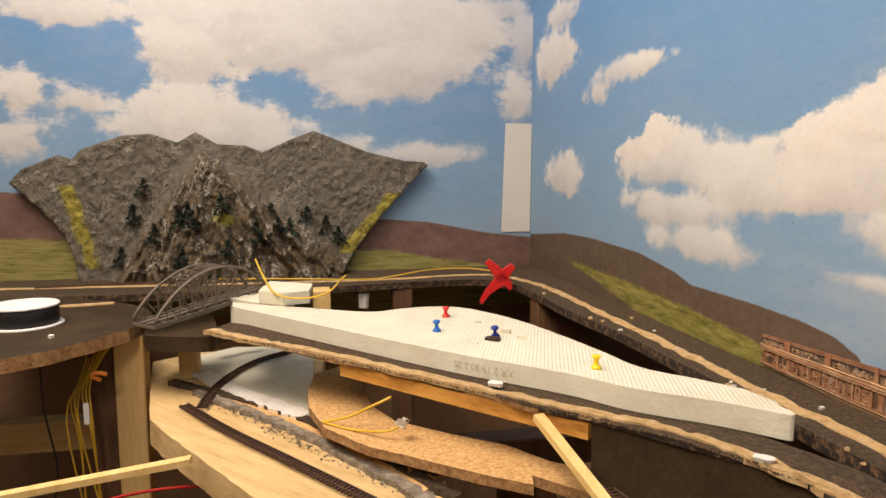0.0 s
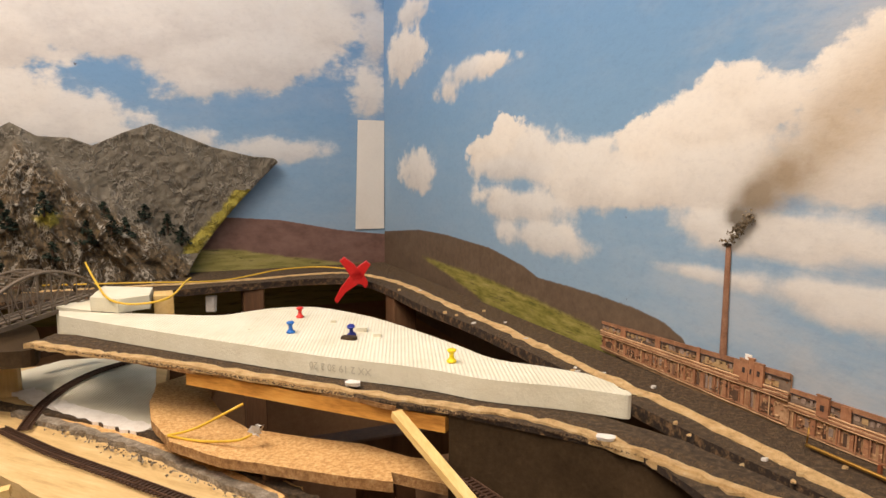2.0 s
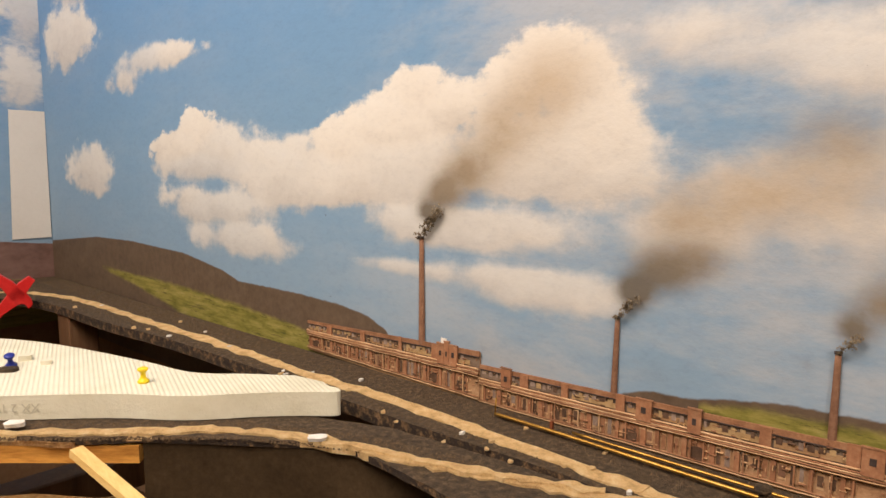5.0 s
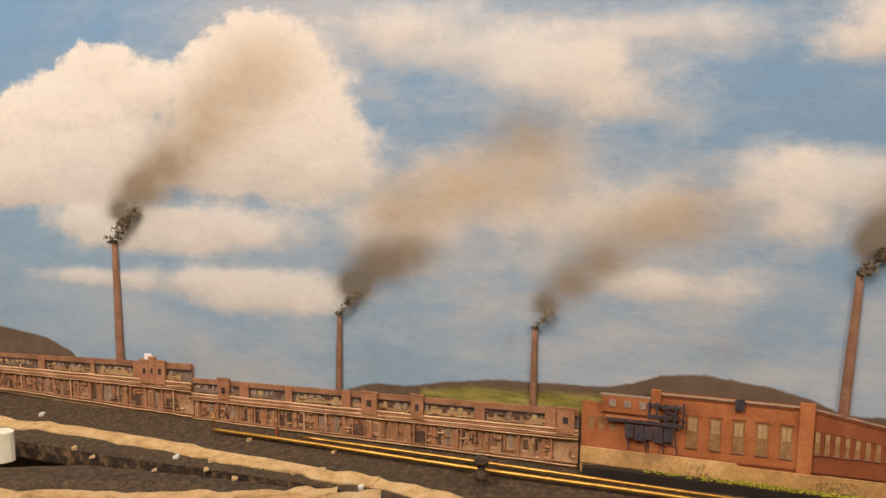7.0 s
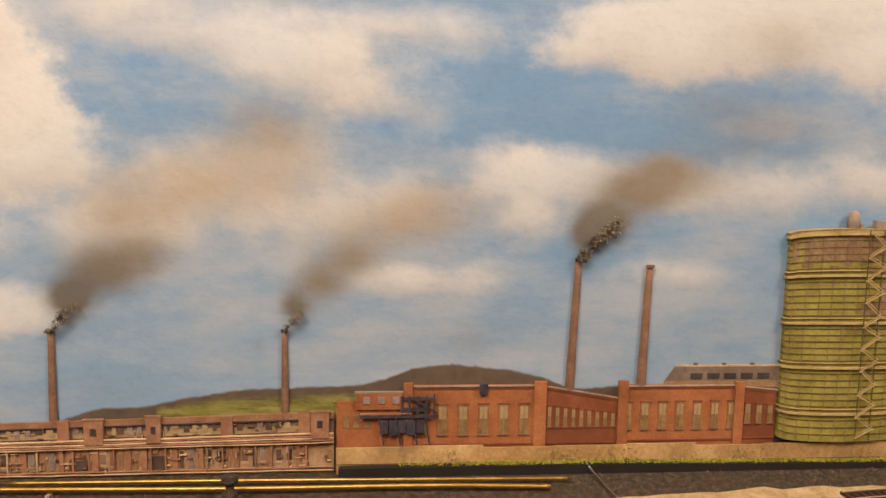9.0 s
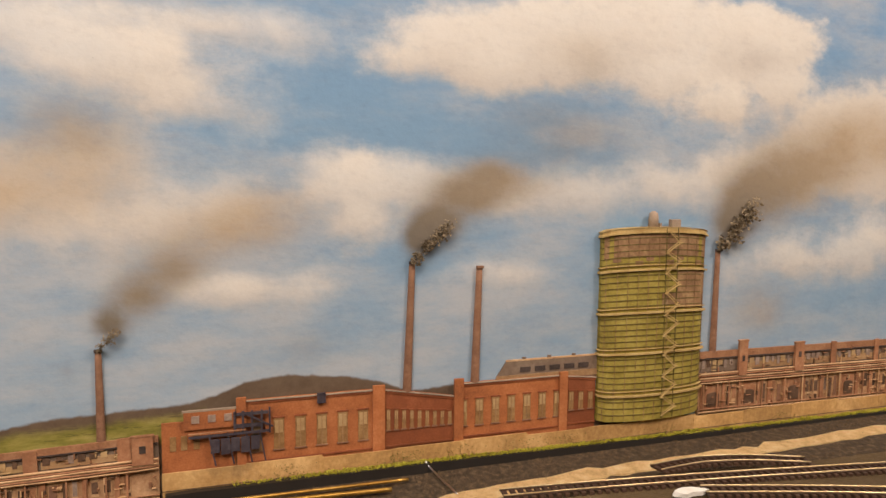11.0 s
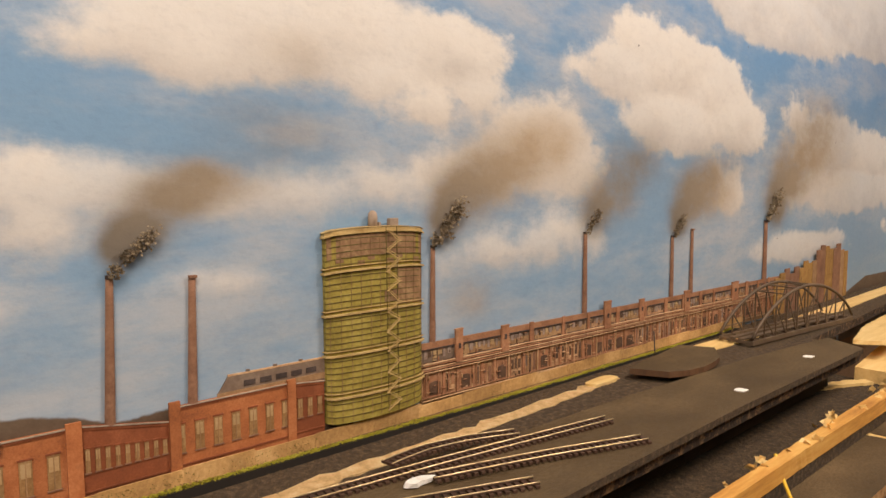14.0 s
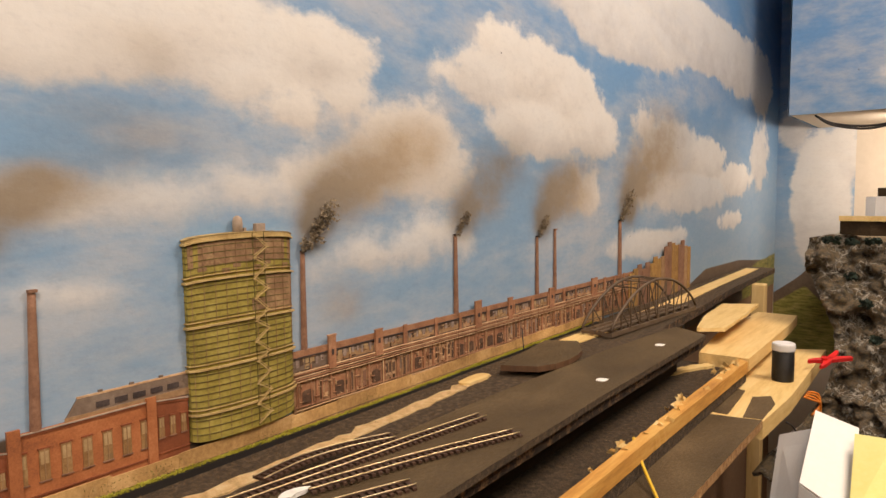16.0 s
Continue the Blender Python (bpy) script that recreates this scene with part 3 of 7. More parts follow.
def soot_cloud(puffs, u, z):
    """Airbrushed puffs (u, z, half width, half height, strength, darkness): cover and darkness."""
    clear, dark, total = np.ones_like(u), np.zeros_like(u), np.full_like(u, 1e-6)
    for cu, cz, ru, rz, strength, black in puffs:
        g = strength * np.exp(-0.75 * (((u - cu) / ru) ** 2 + ((z - cz) / rz) ** 2))
        clear *= 1 - g
        dark += g * black
        total += g
    return 1 - clear, dark / total


def level(line, u):
    """Height of a skyline, given as rising (u, z) pairs, at u."""
    if u <= line[0][0] or u >= line[-1][0]:
        return -9.0
    for (a, za), (b, zb) in zip(line, line[1:]):
        if a <= u <= b:
            return za + (zb - za) * (u - a) / (b - a)
    return -9.0


def wallpaper(name, place, u0, u1, z0, z1, cell, blobs, puffs, hills, fields, purple, label):
    """A sheet of printed wallpaper: a fine grid that carries the densities of the printed picture."""
    nu, nz = int(round((u1 - u0) / cell)), int(round((z1 - z0) / cell))
    us, zs = np.linspace(u0, u1, nu + 1), np.linspace(z0, z1, nz + 1)
    u, z = np.meshgrid(us, zs)
    data = dict(zip(("cloud", "loose", "lit"), cloud_bank(blobs, u, z)))
    data.update(zip(("soot", "dark"), soot_cloud(puffs, u, z)))
    ridge = np.array([max(level(h, a) for h in hills) for a in us])
    data["hill"] = ridge[None, :] - z
    field = np.full_like(u, -9.0)
    for top, bottom in fields:
        t, b = np.array([level(top, a) for a in us]), np.array([level(bottom, a) for a in us])
        inside = np.minimum(t[None, :] - z, z - b[None, :])
        field = np.maximum(field, np.where((t > -8) & (b > -8), inside, -9.0))
    data["field"] = field
    data["height"] = np.clip((z - 1.03) / 0.5, 0, 1)
    data["crumble"] = np.full_like(u, 1.7) if purple else np.clip(0.75 + 0.7 * np.abs(u), 0.9, 2.0)
    data["purple"] = np.full_like(u, purple)
    data["haze"] = np.full_like(u, 0.2) if purple else np.clip((0.75 - u) / 0.45, 0.12, 1.0) * np.clip((u + 1.9) / 0.5, 0.35, 1.0)
    verts = [place(a, b) for b in zs for a in us]
    w = nu + 1
    faces = [(j * w + i, j * w + i + 1, (j + 1) * w + i + 1, (j + 1) * w + i) for j in range(nz) for i in range(nu)]
    me = bpy.data.meshes.new(name)
    me.from_pydata(verts, [], faces)
    for k, vals in data.items():
        me.attributes.new(k, "FLOAT", "POINT").data.foreach_set("value", vals.astype(np.float32).ravel())
    me.materials.append(M_PAPERWALL)
    return tagged(new(name, me), label, "wallpaper", kind="structure")


# printed clouds: along the wall, height, half width, half height, looseness of the rim
CLOUDS_NORTH = [(0.035, 1.552, 0.324, 0.1, 0.63), (0.186, 1.486, 0.213, 0.085, 0.68), (-0.244, 1.502, 0.106, 0.086, 0.48), (-0.097, 1.582, 0.266, 0.069, 0.58), (0.347, 1.559, 0.091, 0.068, 0.53), (0.13, 1.418, 0.075, 0.031, 0.78),
                (-0.25, 1.369, 0.124, 0.07, 0.48), (-0.148, 1.341, 0.105, 0.054, 0.68), (-0.341, 1.35, 0.055, 0.046, 0.68), (-0.08, 1.311, 0.071, 0.036, 0.78), (-0.567, 1.409, 0.049, 0.042, 0.48), (-0.463, 1.4, 0.045, 0.025, 0.68),
                (-0.578, 1.314, 0.073, 0.043, 0.78), (-0.477, 1.575, 0.115, 0.037, 0.58), (0.474, 1.418, 0.033, 0.058, 0.68), (0.492, 1.545, 0.034, 0.063, 0.98), (0.078, 1.306, 0.062, 0.017, 0.88), (0.27, 1.282, 0.117, 0.028, 1),
                (0.451, 1.612, 0.04, 0.022, 0.98)]
CLOUDS_CORNER = [(1.363, 1.483, 0.106, 0.058, 0.5), (1.32, 1.565, 0.099, 0.033, 0.8), (1.369, 1.497, 0.097, 0.039, 0.5), (0.982, 1.415, 0.077, 0.017, 0.35), (1.144, 1.396, 0.054, 0.018, 0.6), (1.088, 1.414, 0.091, 0.021, 0.9),
                 (1.304, 1.242, 0.094, 0.043, 0.6), (0.925, 1.298, 0.054, 0.033, 0.1), (0.977, 1.277, 0.093, 0.034, 0.15), (0.86, 1.269, 0.078, 0.033, 0.5), (0.911, 1.251, 0.131, 0.024, 0.8), (0.955, 1.201, 0.072, 0.021, 0.5),
                 (0.883, 1.192, 0.139, 0.025, 0.8), (0.815, 1.153, 0.104, 0.021, 0.9), (0.774, 1.262, 0.031, 0.023, 0.4), (0.714, 1.236, 0.103, 0.046, 0.5), (0.685, 1.268, 0.033, 0.015, 0.4)]
CLOUDS_CUMULUS = [(0.611, 1.273, 0.05, 0.035, 0.1), (0.61, 1.232, 0.11, 0.035, 0.4), (0.567, 1.294, 0.032, 0.018, 0.1), (0.487, 1.326, 0.036, 0.026, 0.1), (0.515, 1.291, 0.06, 0.037, 0.15), (0.44, 1.304, 0.037, 0.023, 0.15),
                  (0.499, 1.245, 0.108, 0.037, 0.5), (0.438, 1.194, 0.138, 0.019, 0.7), (0.362, 1.146, 0.103, 0.014, 0.8), (0.489, 1.144, 0.085, 0.007, 1), (0.333, 1.341, 0.033, 0.03, 0.1), (0.368, 1.319, 0.035, 0.028, 0.1),
                  (0.302, 1.321, 0.04, 0.034, 0.1), (0.286, 1.275, 0.044, 0.041, 0.2), (0.341, 1.257, 0.101, 0.038, 0.4), (0.27, 1.243, 0.036, 0.018, 0.5)]
CLOUDS_BANKS = [(0.441, 1.186, 0.124, 0.019, 0.7), (0.345, 1.139, 0.075, 0.016, 0.8), (0.754, 1.16, 0.036, 0.015, 0.5), (0.2, 1.349, 0.05, 0.019, 1), (0.231, 1.348, 0.028, 0.013, 1), (0.066, 1.316, 0.038, 0.028, 0.45),
                (0.047, 1.299, 0.031, 0.021, 0.6), (0.1, 1.317, 0.034, 0.015, 0.9), (0.163, 1.33, 0.052, 0.011, 1.2), (0.023, 1.289, 0.023, 0.008, 1), (0.024, 1.338, 0.046, 0.009, 1.2), (0.006, 1.163, 0.038, 0.011, 0.7)]
CLOUDS_SMOKE = [(0.108, 1.246, 0.042, 0.021, 0.7), (0.146, 1.232, 0.045, 0.025, 0.8), (0.2, 1.2, 0.049, 0.021, 0.9), (0.077, 1.21, 0.058, 0.024, 0.9), (0.015, 1.218, 0.044, 0.02, 0.8), (-0.037, 1.231, 0.036, 0.018, 0.8),
                (-0.071, 1.244, 0.018, 0.018, 0.3), (-0.07, 1.215, 0.022, 0.02, 0.6), (-0.102, 1.232, 0.037, 0.016, 0.9)]
CLOUDS_MIDDLE = [(-0.108, 1.327, 0.023, 0.015, 0.4), (-0.153, 1.336, 0.057, 0.026, 0.4), (-0.219, 1.345, 0.073, 0.034, 0.4), (-0.301, 1.361, 0.081, 0.036, 0.5), (-0.411, 1.362, 0.078, 0.036, 0.3), (-0.38, 1.307, 0.043, 0.022, 0.3),
                 (-0.442, 1.325, 0.039, 0.025, 0.4), (-0.327, 1.332, 0.045, 0.023, 0.5), (-0.137, 1.235, 0.075, 0.017, 0.9), (-0.231, 1.229, 0.075, 0.017, 1), (-0.326, 1.238, 0.063, 0.021, 0.8), (-0.389, 1.254, 0.043, 0.02, 0.5),
                 (0.012, 1.164, 0.039, 0.009, 0.9), (-0.189, 1.167, 0.036, 0.01, 0.9), (-0.486, 1.171, 0.042, 0.013, 0.6), (-0.574, 1.188, 0.047, 0.017, 0.7)]
CLOUDS_FAR = [(-0.516, 1.278, 0.083, 0.043, 0.5), (-0.472, 1.252, 0.06, 0.028, 0.7), (-0.561, 1.307, 0.043, 0.033, 0.4), (-0.586, 1.269, 0.05, 0.037, 0.5), (-0.729, 1.413, 0.069, 0.032, 0.3), (-0.686, 1.371, 0.099, 0.039, 0.4),
              (-0.819, 1.392, 0.129, 0.05, 0.35), (-0.9, 1.371, 0.113, 0.054, 0.35), (-0.961, 1.332, 0.106, 0.044, 0.4), (-0.824, 1.323, 0.138, 0.044, 0.5), (-1.031, 1.312, 0.055, 0.024, 0.5), (-0.963, 1.23, 0.054, 0.033, 0.6),
              (-0.541, 1.175, 0.056, 0.015, 1)]
CLOUDS_END = [(-1.132, 1.512, 0.313, 0.059, 0.65), (-1.587, 1.568, 0.448, 0.076, 0.65), (-1.841, 1.555, 0.271, 0.083, 0.55), (-2.095, 1.532, 0.151, 0.094, 0.55), (-1.201, 1.345, 0.05, 0.037, 0.45), (-1.344, 1.309, 0.198, 0.061, 0.95),
              (-1.581, 1.3, 0.181, 0.053, 0.55), (-1.851, 1.258, 0.179, 0.041, 0.55), (-1.454, 1.231, 0.331, 0.047, 1), (-1.814, 1.156, 0.109, 0.023, 0.55), (-2.115, 1.341, 0.112, 0.097, 0.85), (-0.461, 1.176, 0.047, 0.013, 1),
              (-0.539, 1.178, 0.052, 0.015, 1), (-1.264, 1.135, 0.211, 0.026, 1)]
# airbrushed soot: along the wall, height, half width, half height, strength, darkness
SOOT_A = [(0.469, 1.204, 0.013, 0.009, 0.9, 0.9), (0.448, 1.222, 0.022, 0.015, 0.8, 0.6), (0.42, 1.246, 0.029, 0.021, 0.6, 0.4), (0.384, 1.276, 0.034, 0.029, 0.42, 0.15), (0.339, 1.305, 0.04, 0.036, 0.36, 0.05), (0.321, 1.33, 0.037, 0.026, 0.25, 0),
          (0.246, 1.15, 0.013, 0.011, 0.95, 0.9), (0.224, 1.169, 0.024, 0.015, 0.8, 0.75), (0.196, 1.181, 0.019, 0.011, 0.55, 0.6), (0.206, 1.209, 0.033, 0.022, 0.5, 0.15), (0.158, 1.232, 0.043, 0.025, 0.42, 0.05), (0.108, 1.261, 0.032, 0.02, 0.3, 0.35),
          (0.103, 1.233, 0.032, 0.024, 0.3, 0), (0.093, 1.145, 0.009, 0.009, 0.85, 0.8), (0.076, 1.161, 0.016, 0.014, 0.65, 0.55)]
SOOT_B = [(0.054, 1.179, 0.019, 0.014, 0.55, 0.5), (0.024, 1.204, 0.035, 0.019, 0.45, 0.12), (-0.009, 1.218, 0.029, 0.017, 0.42, 0.1), (0.105, 1.278, 0.03, 0.02, 0.165, 0.7), (0.397, 1.073, 0.032, 0.014, 0.13, 0.6), (0.337, 1.067, 0.041, 0.011, 0.13, 0.6),
          (0.228, 1.084, 0.02, 0.008, 0.13, 0.6), (-0.032, 1.121, 0.019, 0.011, 0.13, 0.6), (0.119, 1.115, 0.005, 0.004, 0.22, 0.9)]
SOOT_C = [(-0.114, 1.195, 0.009, 0.012, 0.8, 0.8), (-0.129, 1.208, 0.016, 0.014, 0.85, 0.7), (-0.151, 1.231, 0.026, 0.015, 0.75, 0.55), (-0.174, 1.243, 0.021, 0.011, 0.6, 0.5), (-0.212, 1.283, 0.049, 0.027, 0.22, 0.7), (-0.258, 1.269, 0.045, 0.022, 0.176, 0.8),
          (-0.193, 1.237, 0.033, 0.013, 0.35, 0.2), (-0.397, 1.204, 0.016, 0.018, 0.85, 0.75), (-0.421, 1.229, 0.031, 0.023, 0.8, 0.55), (-0.461, 1.25, 0.045, 0.026, 0.65, 0.4), (-0.508, 1.274, 0.057, 0.032, 0.5, 0.12), (-0.566, 1.29, 0.046, 0.03, 0.35, 0.05),
          (-0.255, 1.327, 0.016, 0.013, 0.165, 0.8), (-0.245, 1.342, 0.03, 0.017, 0.25, 0.2)]
SOOT_D = [(-0.433, 1.131, 0.027, 0.021, 0.4, 0.15), (-0.215, 1.121, 0.05, 0.022, 0.077, 0.7), (-0.027, 1.119, 0.029, 0.018, 0.077, 0.7), (-0.628, 1.202, 0.026, 0.02, 0.6, 0.7), (-0.662, 1.225, 0.05, 0.028, 0.5, 0.5), (-0.709, 1.262, 0.057, 0.03, 0.4, 0.6),
          (-0.746, 1.295, 0.075, 0.031, 0.165, 0.7), (-0.817, 1.193, 0.021, 0.02, 0.85, 0.7), (-0.85, 1.219, 0.04, 0.026, 0.8, 0.55), (-0.893, 1.246, 0.052, 0.025, 0.6, 0.45), (-0.961, 1.276, 0.094, 0.031, 0.22, 0.7), (-0.929, 1.222, 0.058, 0.028, 0.4, 0.05),
          (-1.127, 1.206, 0.035, 0.03, 0.85, 0.7), (-1.176, 1.248, 0.061, 0.034, 0.8, 0.5)]
SOOT_E = [(-1.247, 1.298, 0.101, 0.039, 0.5, 0.4), (-1.31, 1.355, 0.135, 0.046, 0.4, 0.5), (-1.349, 1.27, 0.141, 0.052, 0.3, 0.1)]
RIDGE_NORTH = [(-2.5, 1.17), (-1.2, 1.20), (-0.62, 1.206), (-0.556, 1.2), (-0.2, 1.17), (0.163, 1.138), (0.267, 1.13), (0.402, 1.103), (0.53, 1.088)]
RIDGE_EAST = [(0.50, 1.02), (0.53, 1.07), (0.563, 1.083), (0.612, 1.089), (0.692, 1.092), (0.823, 1.092), (0.863, 1.103), (0.972, 1.118), (1.152, 1.123), (1.291, 1.12), (1.55, 1.093)]
RIDGE_FAR = [(-0.30, 1.07), (-0.142, 1.0845), (-0.108, 1.0825), (-0.086, 1.0918), (-0.061, 1.0975), (-0.019, 1.102), (0.01, 1.0992), (0.026, 1.0926), (0.046, 1.087), (0.079, 1.086), (0.13, 1.0843), (0.17, 1.0785), (0.201, 1.0718), (0.228, 1.072), (0.257, 1.063), (0.275, 1.055)]
RIDGE_END = [(-2.40, 1.00), (-2.2, 1.02), (-1.9, 1.045), (-1.6, 1.05), (-1.45, 1.02)]

wallpaper("wallpaper_east", lambda u, z: (EAST, u, z), SOUTH, NORTH, 0.93, 2.19, 0.0060, CLOUDS_CORNER + CLOUDS_CUMULUS + CLOUDS_BANKS + CLOUDS_SMOKE + CLOUDS_MIDDLE + CLOUDS_FAR + CLOUDS_END,
          SOOT_A + SOOT_B + SOOT_C + SOOT_D + SOOT_E, [RIDGE_EAST, RIDGE_FAR, RIDGE_END],
          [([(0.64, 1.040), (0.70, 1.050), (0.80, 1.057), (0.934, 1.064), (1.12, 1.067), (1.275, 1.067)], [(0.64, 1.0), (0.84, 1.010), (0.994, 1.0245), (1.12, 1.046), (1.275, 1.066)]),
           ([(0.03, 1.081), (0.066, 1.0795), (0.115, 1.0767), (0.154, 1.0762), (0.195, 1.0695)], [(0.03, 1.06), (0.195, 1.06)]), ([(-2.4, 1.03), (-2.1, 1.02), (-1.95, 1.0)], [(-2.4, 0.9), (-1.95, 0.9)])],
          0.0, "sky photo wallpaper with cumulus, brown hills and airbrushed smoke")
wallpaper("wallpaper_north", lambda u, z: (u, NORTH, z), -2.4, EAST, 0.93, 2.19, 0.011, CLOUDS_NORTH, [], [RIDGE_NORTH],
          [([(-2.5, 1.09), (-0.625, 1.111), (-0.498, 1.105), (0.086, 1.071), (0.162, 1.069), (0.267, 1.049), (0.402, 1.028), (0.52, 1.014)], [(-2.5, 0.9), (0.52, 0.9)])],
          1.0, "sky photo wallpaper with clouds, purple moor and green fields")
wallpaper("wallpaper_south", lambda u, z: (u, SOUTH, z), 0.295, EAST, 0.70, 2.19, 0.011, [(0.385, 1.20, 0.085, 0.22, 0.4), (0.47, 1.42, 0.05, 0.06, 0.4), (0.33, 1.33, 0.05, 0.10, 0.5), (0.36, 1.02, 0.05, 0.08, 0.6)], [], [[(0.2, 0.80), (0.30, 0.86), (0.40, 1.0), (0.44, 0.955), (0.6, 0.83)]],
          [([(0.2, 0.80), (0.33, 0.84), (0.42, 0.93), (0.6, 0.80)], [(0.2, 0.7), (0.6, 0.7)])], 0.0, "sky photo wallpaper with a tall white cloud")
soffit = structure("soffit", box(-2.4, 0.398, SOUTH, -1.90, 1.421, 2.45, bevel=0.003), M_ROOM, "boxed-in ceiling soffit papered sky blue", "soffit")
wallpaper("wallpaper_soffit", lambda u, z: (u, -1.8975, z), -1.2, 0.398, 1.421, 2.19, 0.02, [(-0.1, 1.50, 0.3, 0.05, 0.8)], [], [[(-9, 0), (-8, 0)]], [], 0.0, "blue sky wallpaper on the soffit front")
wallpaper("wallpaper_soffit_side", lambda u, z: (0.401, u, z), SOUTH, -1.90, 1.421, 2.19, 0.02, [], [], [[(-9, 0), (-8, 0)]], [], 0.0, "blue sky wallpaper on the soffit side")
strip_mesh = box(0.4385, 0.5085, NORTH - 0.0030, NORTH - 0.0014, 1.104, 1.3555)
for v in strip_mesh.verts:
    v.co.x = min(v.co.x - 0.0005 + 0.032 * (v.co.z - 1.104), 0.5092)
solo("paper_strip", strip_mesh, M_PAPER, "blank white paper strip taped beside the room corner", "paper")

# ---------------------------------------------------------------- track boards against the walls
outer = thing("track_board", "black ballasted track board with a bare cork strip along both walls", "board", (0.45, 0.6, BED))
INNER = [(-0.62, 1.30), (-0.08, 1.295), (0.165, 1.325), (0.30, 1.335), (0.375, 1.30), (0.40, 1.2), (0.405, 1.01), (0.42, 0.84), (0.423, 0.62), (0.421, 0.4), (0.424, 0.24), (0.405, 0.10), (0.33, 0.0)]
RIM = [(0.325, -0.33), (0.33, -0.97), (0.40, -1.0), (0.41, -1.24), (0.425, -1.5), (0.43, -1.95), (0.508, -1.95), (0.508, 1.508), (-0.62, 1.508)]
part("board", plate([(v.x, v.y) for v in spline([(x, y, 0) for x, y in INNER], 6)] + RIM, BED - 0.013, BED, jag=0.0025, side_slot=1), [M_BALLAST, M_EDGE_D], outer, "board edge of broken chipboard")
part("cork_strip", ribbon([(-0.62, 1.40), (-0.3, 1.385), (0.099, 1.364), (0.30, 1.39), (0.385, 1.375), (0.424, 1.30), (0.445, 1.179), (0.448, 0.953), (0.451, 0.749), (0.448, 0.60), (0.452, 0.45), (0.444, 0.31), (0.44, 0.2)], 0.0150, BED - 0.004, BED + 0.0013, 0.0055), M_CORK, outer, "raw cork strip with torn edges")
part("cork_strip", ribbon([(0.44, 0.2), (0.425, 0.08), (0.44, -0.05), (0.455, -0.19), (0.460, -0.303), (0.462, -0.42), (0.468, -0.56), (0.474, -0.62)], 0.0145, BED - 0.004, BED + 0.0012, 0.0045, seed=3), M_CORK, outer, "raw cork strip with torn edges")
part("cork_strip", ribbon([(0.475, -0.78), (0.470, -0.95), (0.462, -1.2), (0.47, -1.5), (0.475, -1.9)], 0.030, BED - 0.004, BED + 0.0016, 0.002, seed=8), M_PALE, outer, "pale bare wood strip")
part("glue_patch", plate([(0.463, -0.575), (0.477, -0.572), (0.479, -0.612), (0.465, -0.616)], BED, BED + 0.0034, 4, 0.003), M_PALE, outer, "pale dried filler")
for k in range(30):
    x, y = 0.43 + rng.uniform(-0.02, 0.05), rng.uniform(0.2, 1.25)
    bm = plate([(x, y), (x + rng.uniform(0.001, 0.005), y + 0.001), (x + 0.003, y + rng.uniform(0.002, 0.006)), (x - 0.002, y + 0.003)], BED, BED + rng.uniform(0.001, 0.0035), 3, 0.0006, k)
    solo("cork_crumb", bm, M_CORK if k % 3 else M_PLASTER, "loose torn crumb lying on the black board", "crumb", "crumbs on the track board")

front = thing("track_board", "black front track board with torn chipboard edge and cork strip", "board", (0.2, 0.6, BED))
FRONT_LINE = [(-0.1472, 0.9847), (-0.0928, 0.9442), (-0.0244, 0.868), (0.0283, 0.8075), (0.125, 0.7095), (0.214, 0.5973), (0.2502, 0.5631), (0.3063, 0.4907), (0.3445, 0.4346), (0.3531, 0.4021), (0.345, 0.30), (0.325, 0.15), (0.33, 0.02)]
BACK_LINE = [(0.41, 0.10), (0.421, 0.21), (0.415, 0.33), (0.405, 0.42), (0.36, 0.53), (0.31, 0.64), (0.27, 0.78), (0.2, 0.885), (0.07, 0.91), (-0.03, 0.965), (-0.125, 1.03)]
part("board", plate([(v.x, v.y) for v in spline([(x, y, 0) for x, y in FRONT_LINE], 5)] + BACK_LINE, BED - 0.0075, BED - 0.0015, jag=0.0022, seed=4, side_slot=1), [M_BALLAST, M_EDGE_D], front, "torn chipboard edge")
part("torn_edge", ribbon([(x, y + 0.002) for x, y in FRONT_LINE[:6]], 0.0060, BED - 0.0095, BED - 0.0050, 0.0022, seed=14), M_EDGE, front, "bare torn chipboard edge")
part("cork_strip", ribbon([(-0.146, 0.985), (-0.08, 0.915), (-0.026, 0.868), (0.067, 0.772), (0.174, 0.655), (0.251, 0.572), (0.30, 0.525), (0.345, 0.445), (0.372, 0.345), (0.40, 0.26), (0.425, 0.19)], 0.0125, BED - 0.006, BED + 0.0004, 0.0055, seed=6), M_CORK, front, "raw cork strip with torn edges")
part("cork_strip", ribbon([(0.345, 0.44), (0.370, 0.352), (0.395, 0.28), (0.42, 0.22)], 0.010, BED - 0.002, BED + 0.0022, 0.007, seed=11), M_CORK, front, "peeled pale cork")
solo("filler_crumb", plate([(0.178, 0.655), (0.188, 0.648), (0.194, 0.655), (0.184, 0.664)], BED + 0.002, BED + 0.0058, 3, 0.003), M_PLASTER, "white filler crumb on the cork strip", "crumb", "crumbs on the track board")
solo("filler_crumb", plate([(0.333, 0.44), (0.341, 0.432), (0.348, 0.437), (0.338, 0.446)], BED + 0.002, BED + 0.005, 3, 0.003), M_PLASTER, "white filler crumb on the board edge", "crumb", "crumbs on the track board")
solo("batten", plate([(0.031, 0.8085), (0.1545, 0.669), (0.2495, 0.5625), (0.262, 0.574), (0.168, 0.681), (0.044, 0.820)], 0.998, BED - 0.0096), M_BATTEN, "orange pine batten screwed under the front track board", "batten")
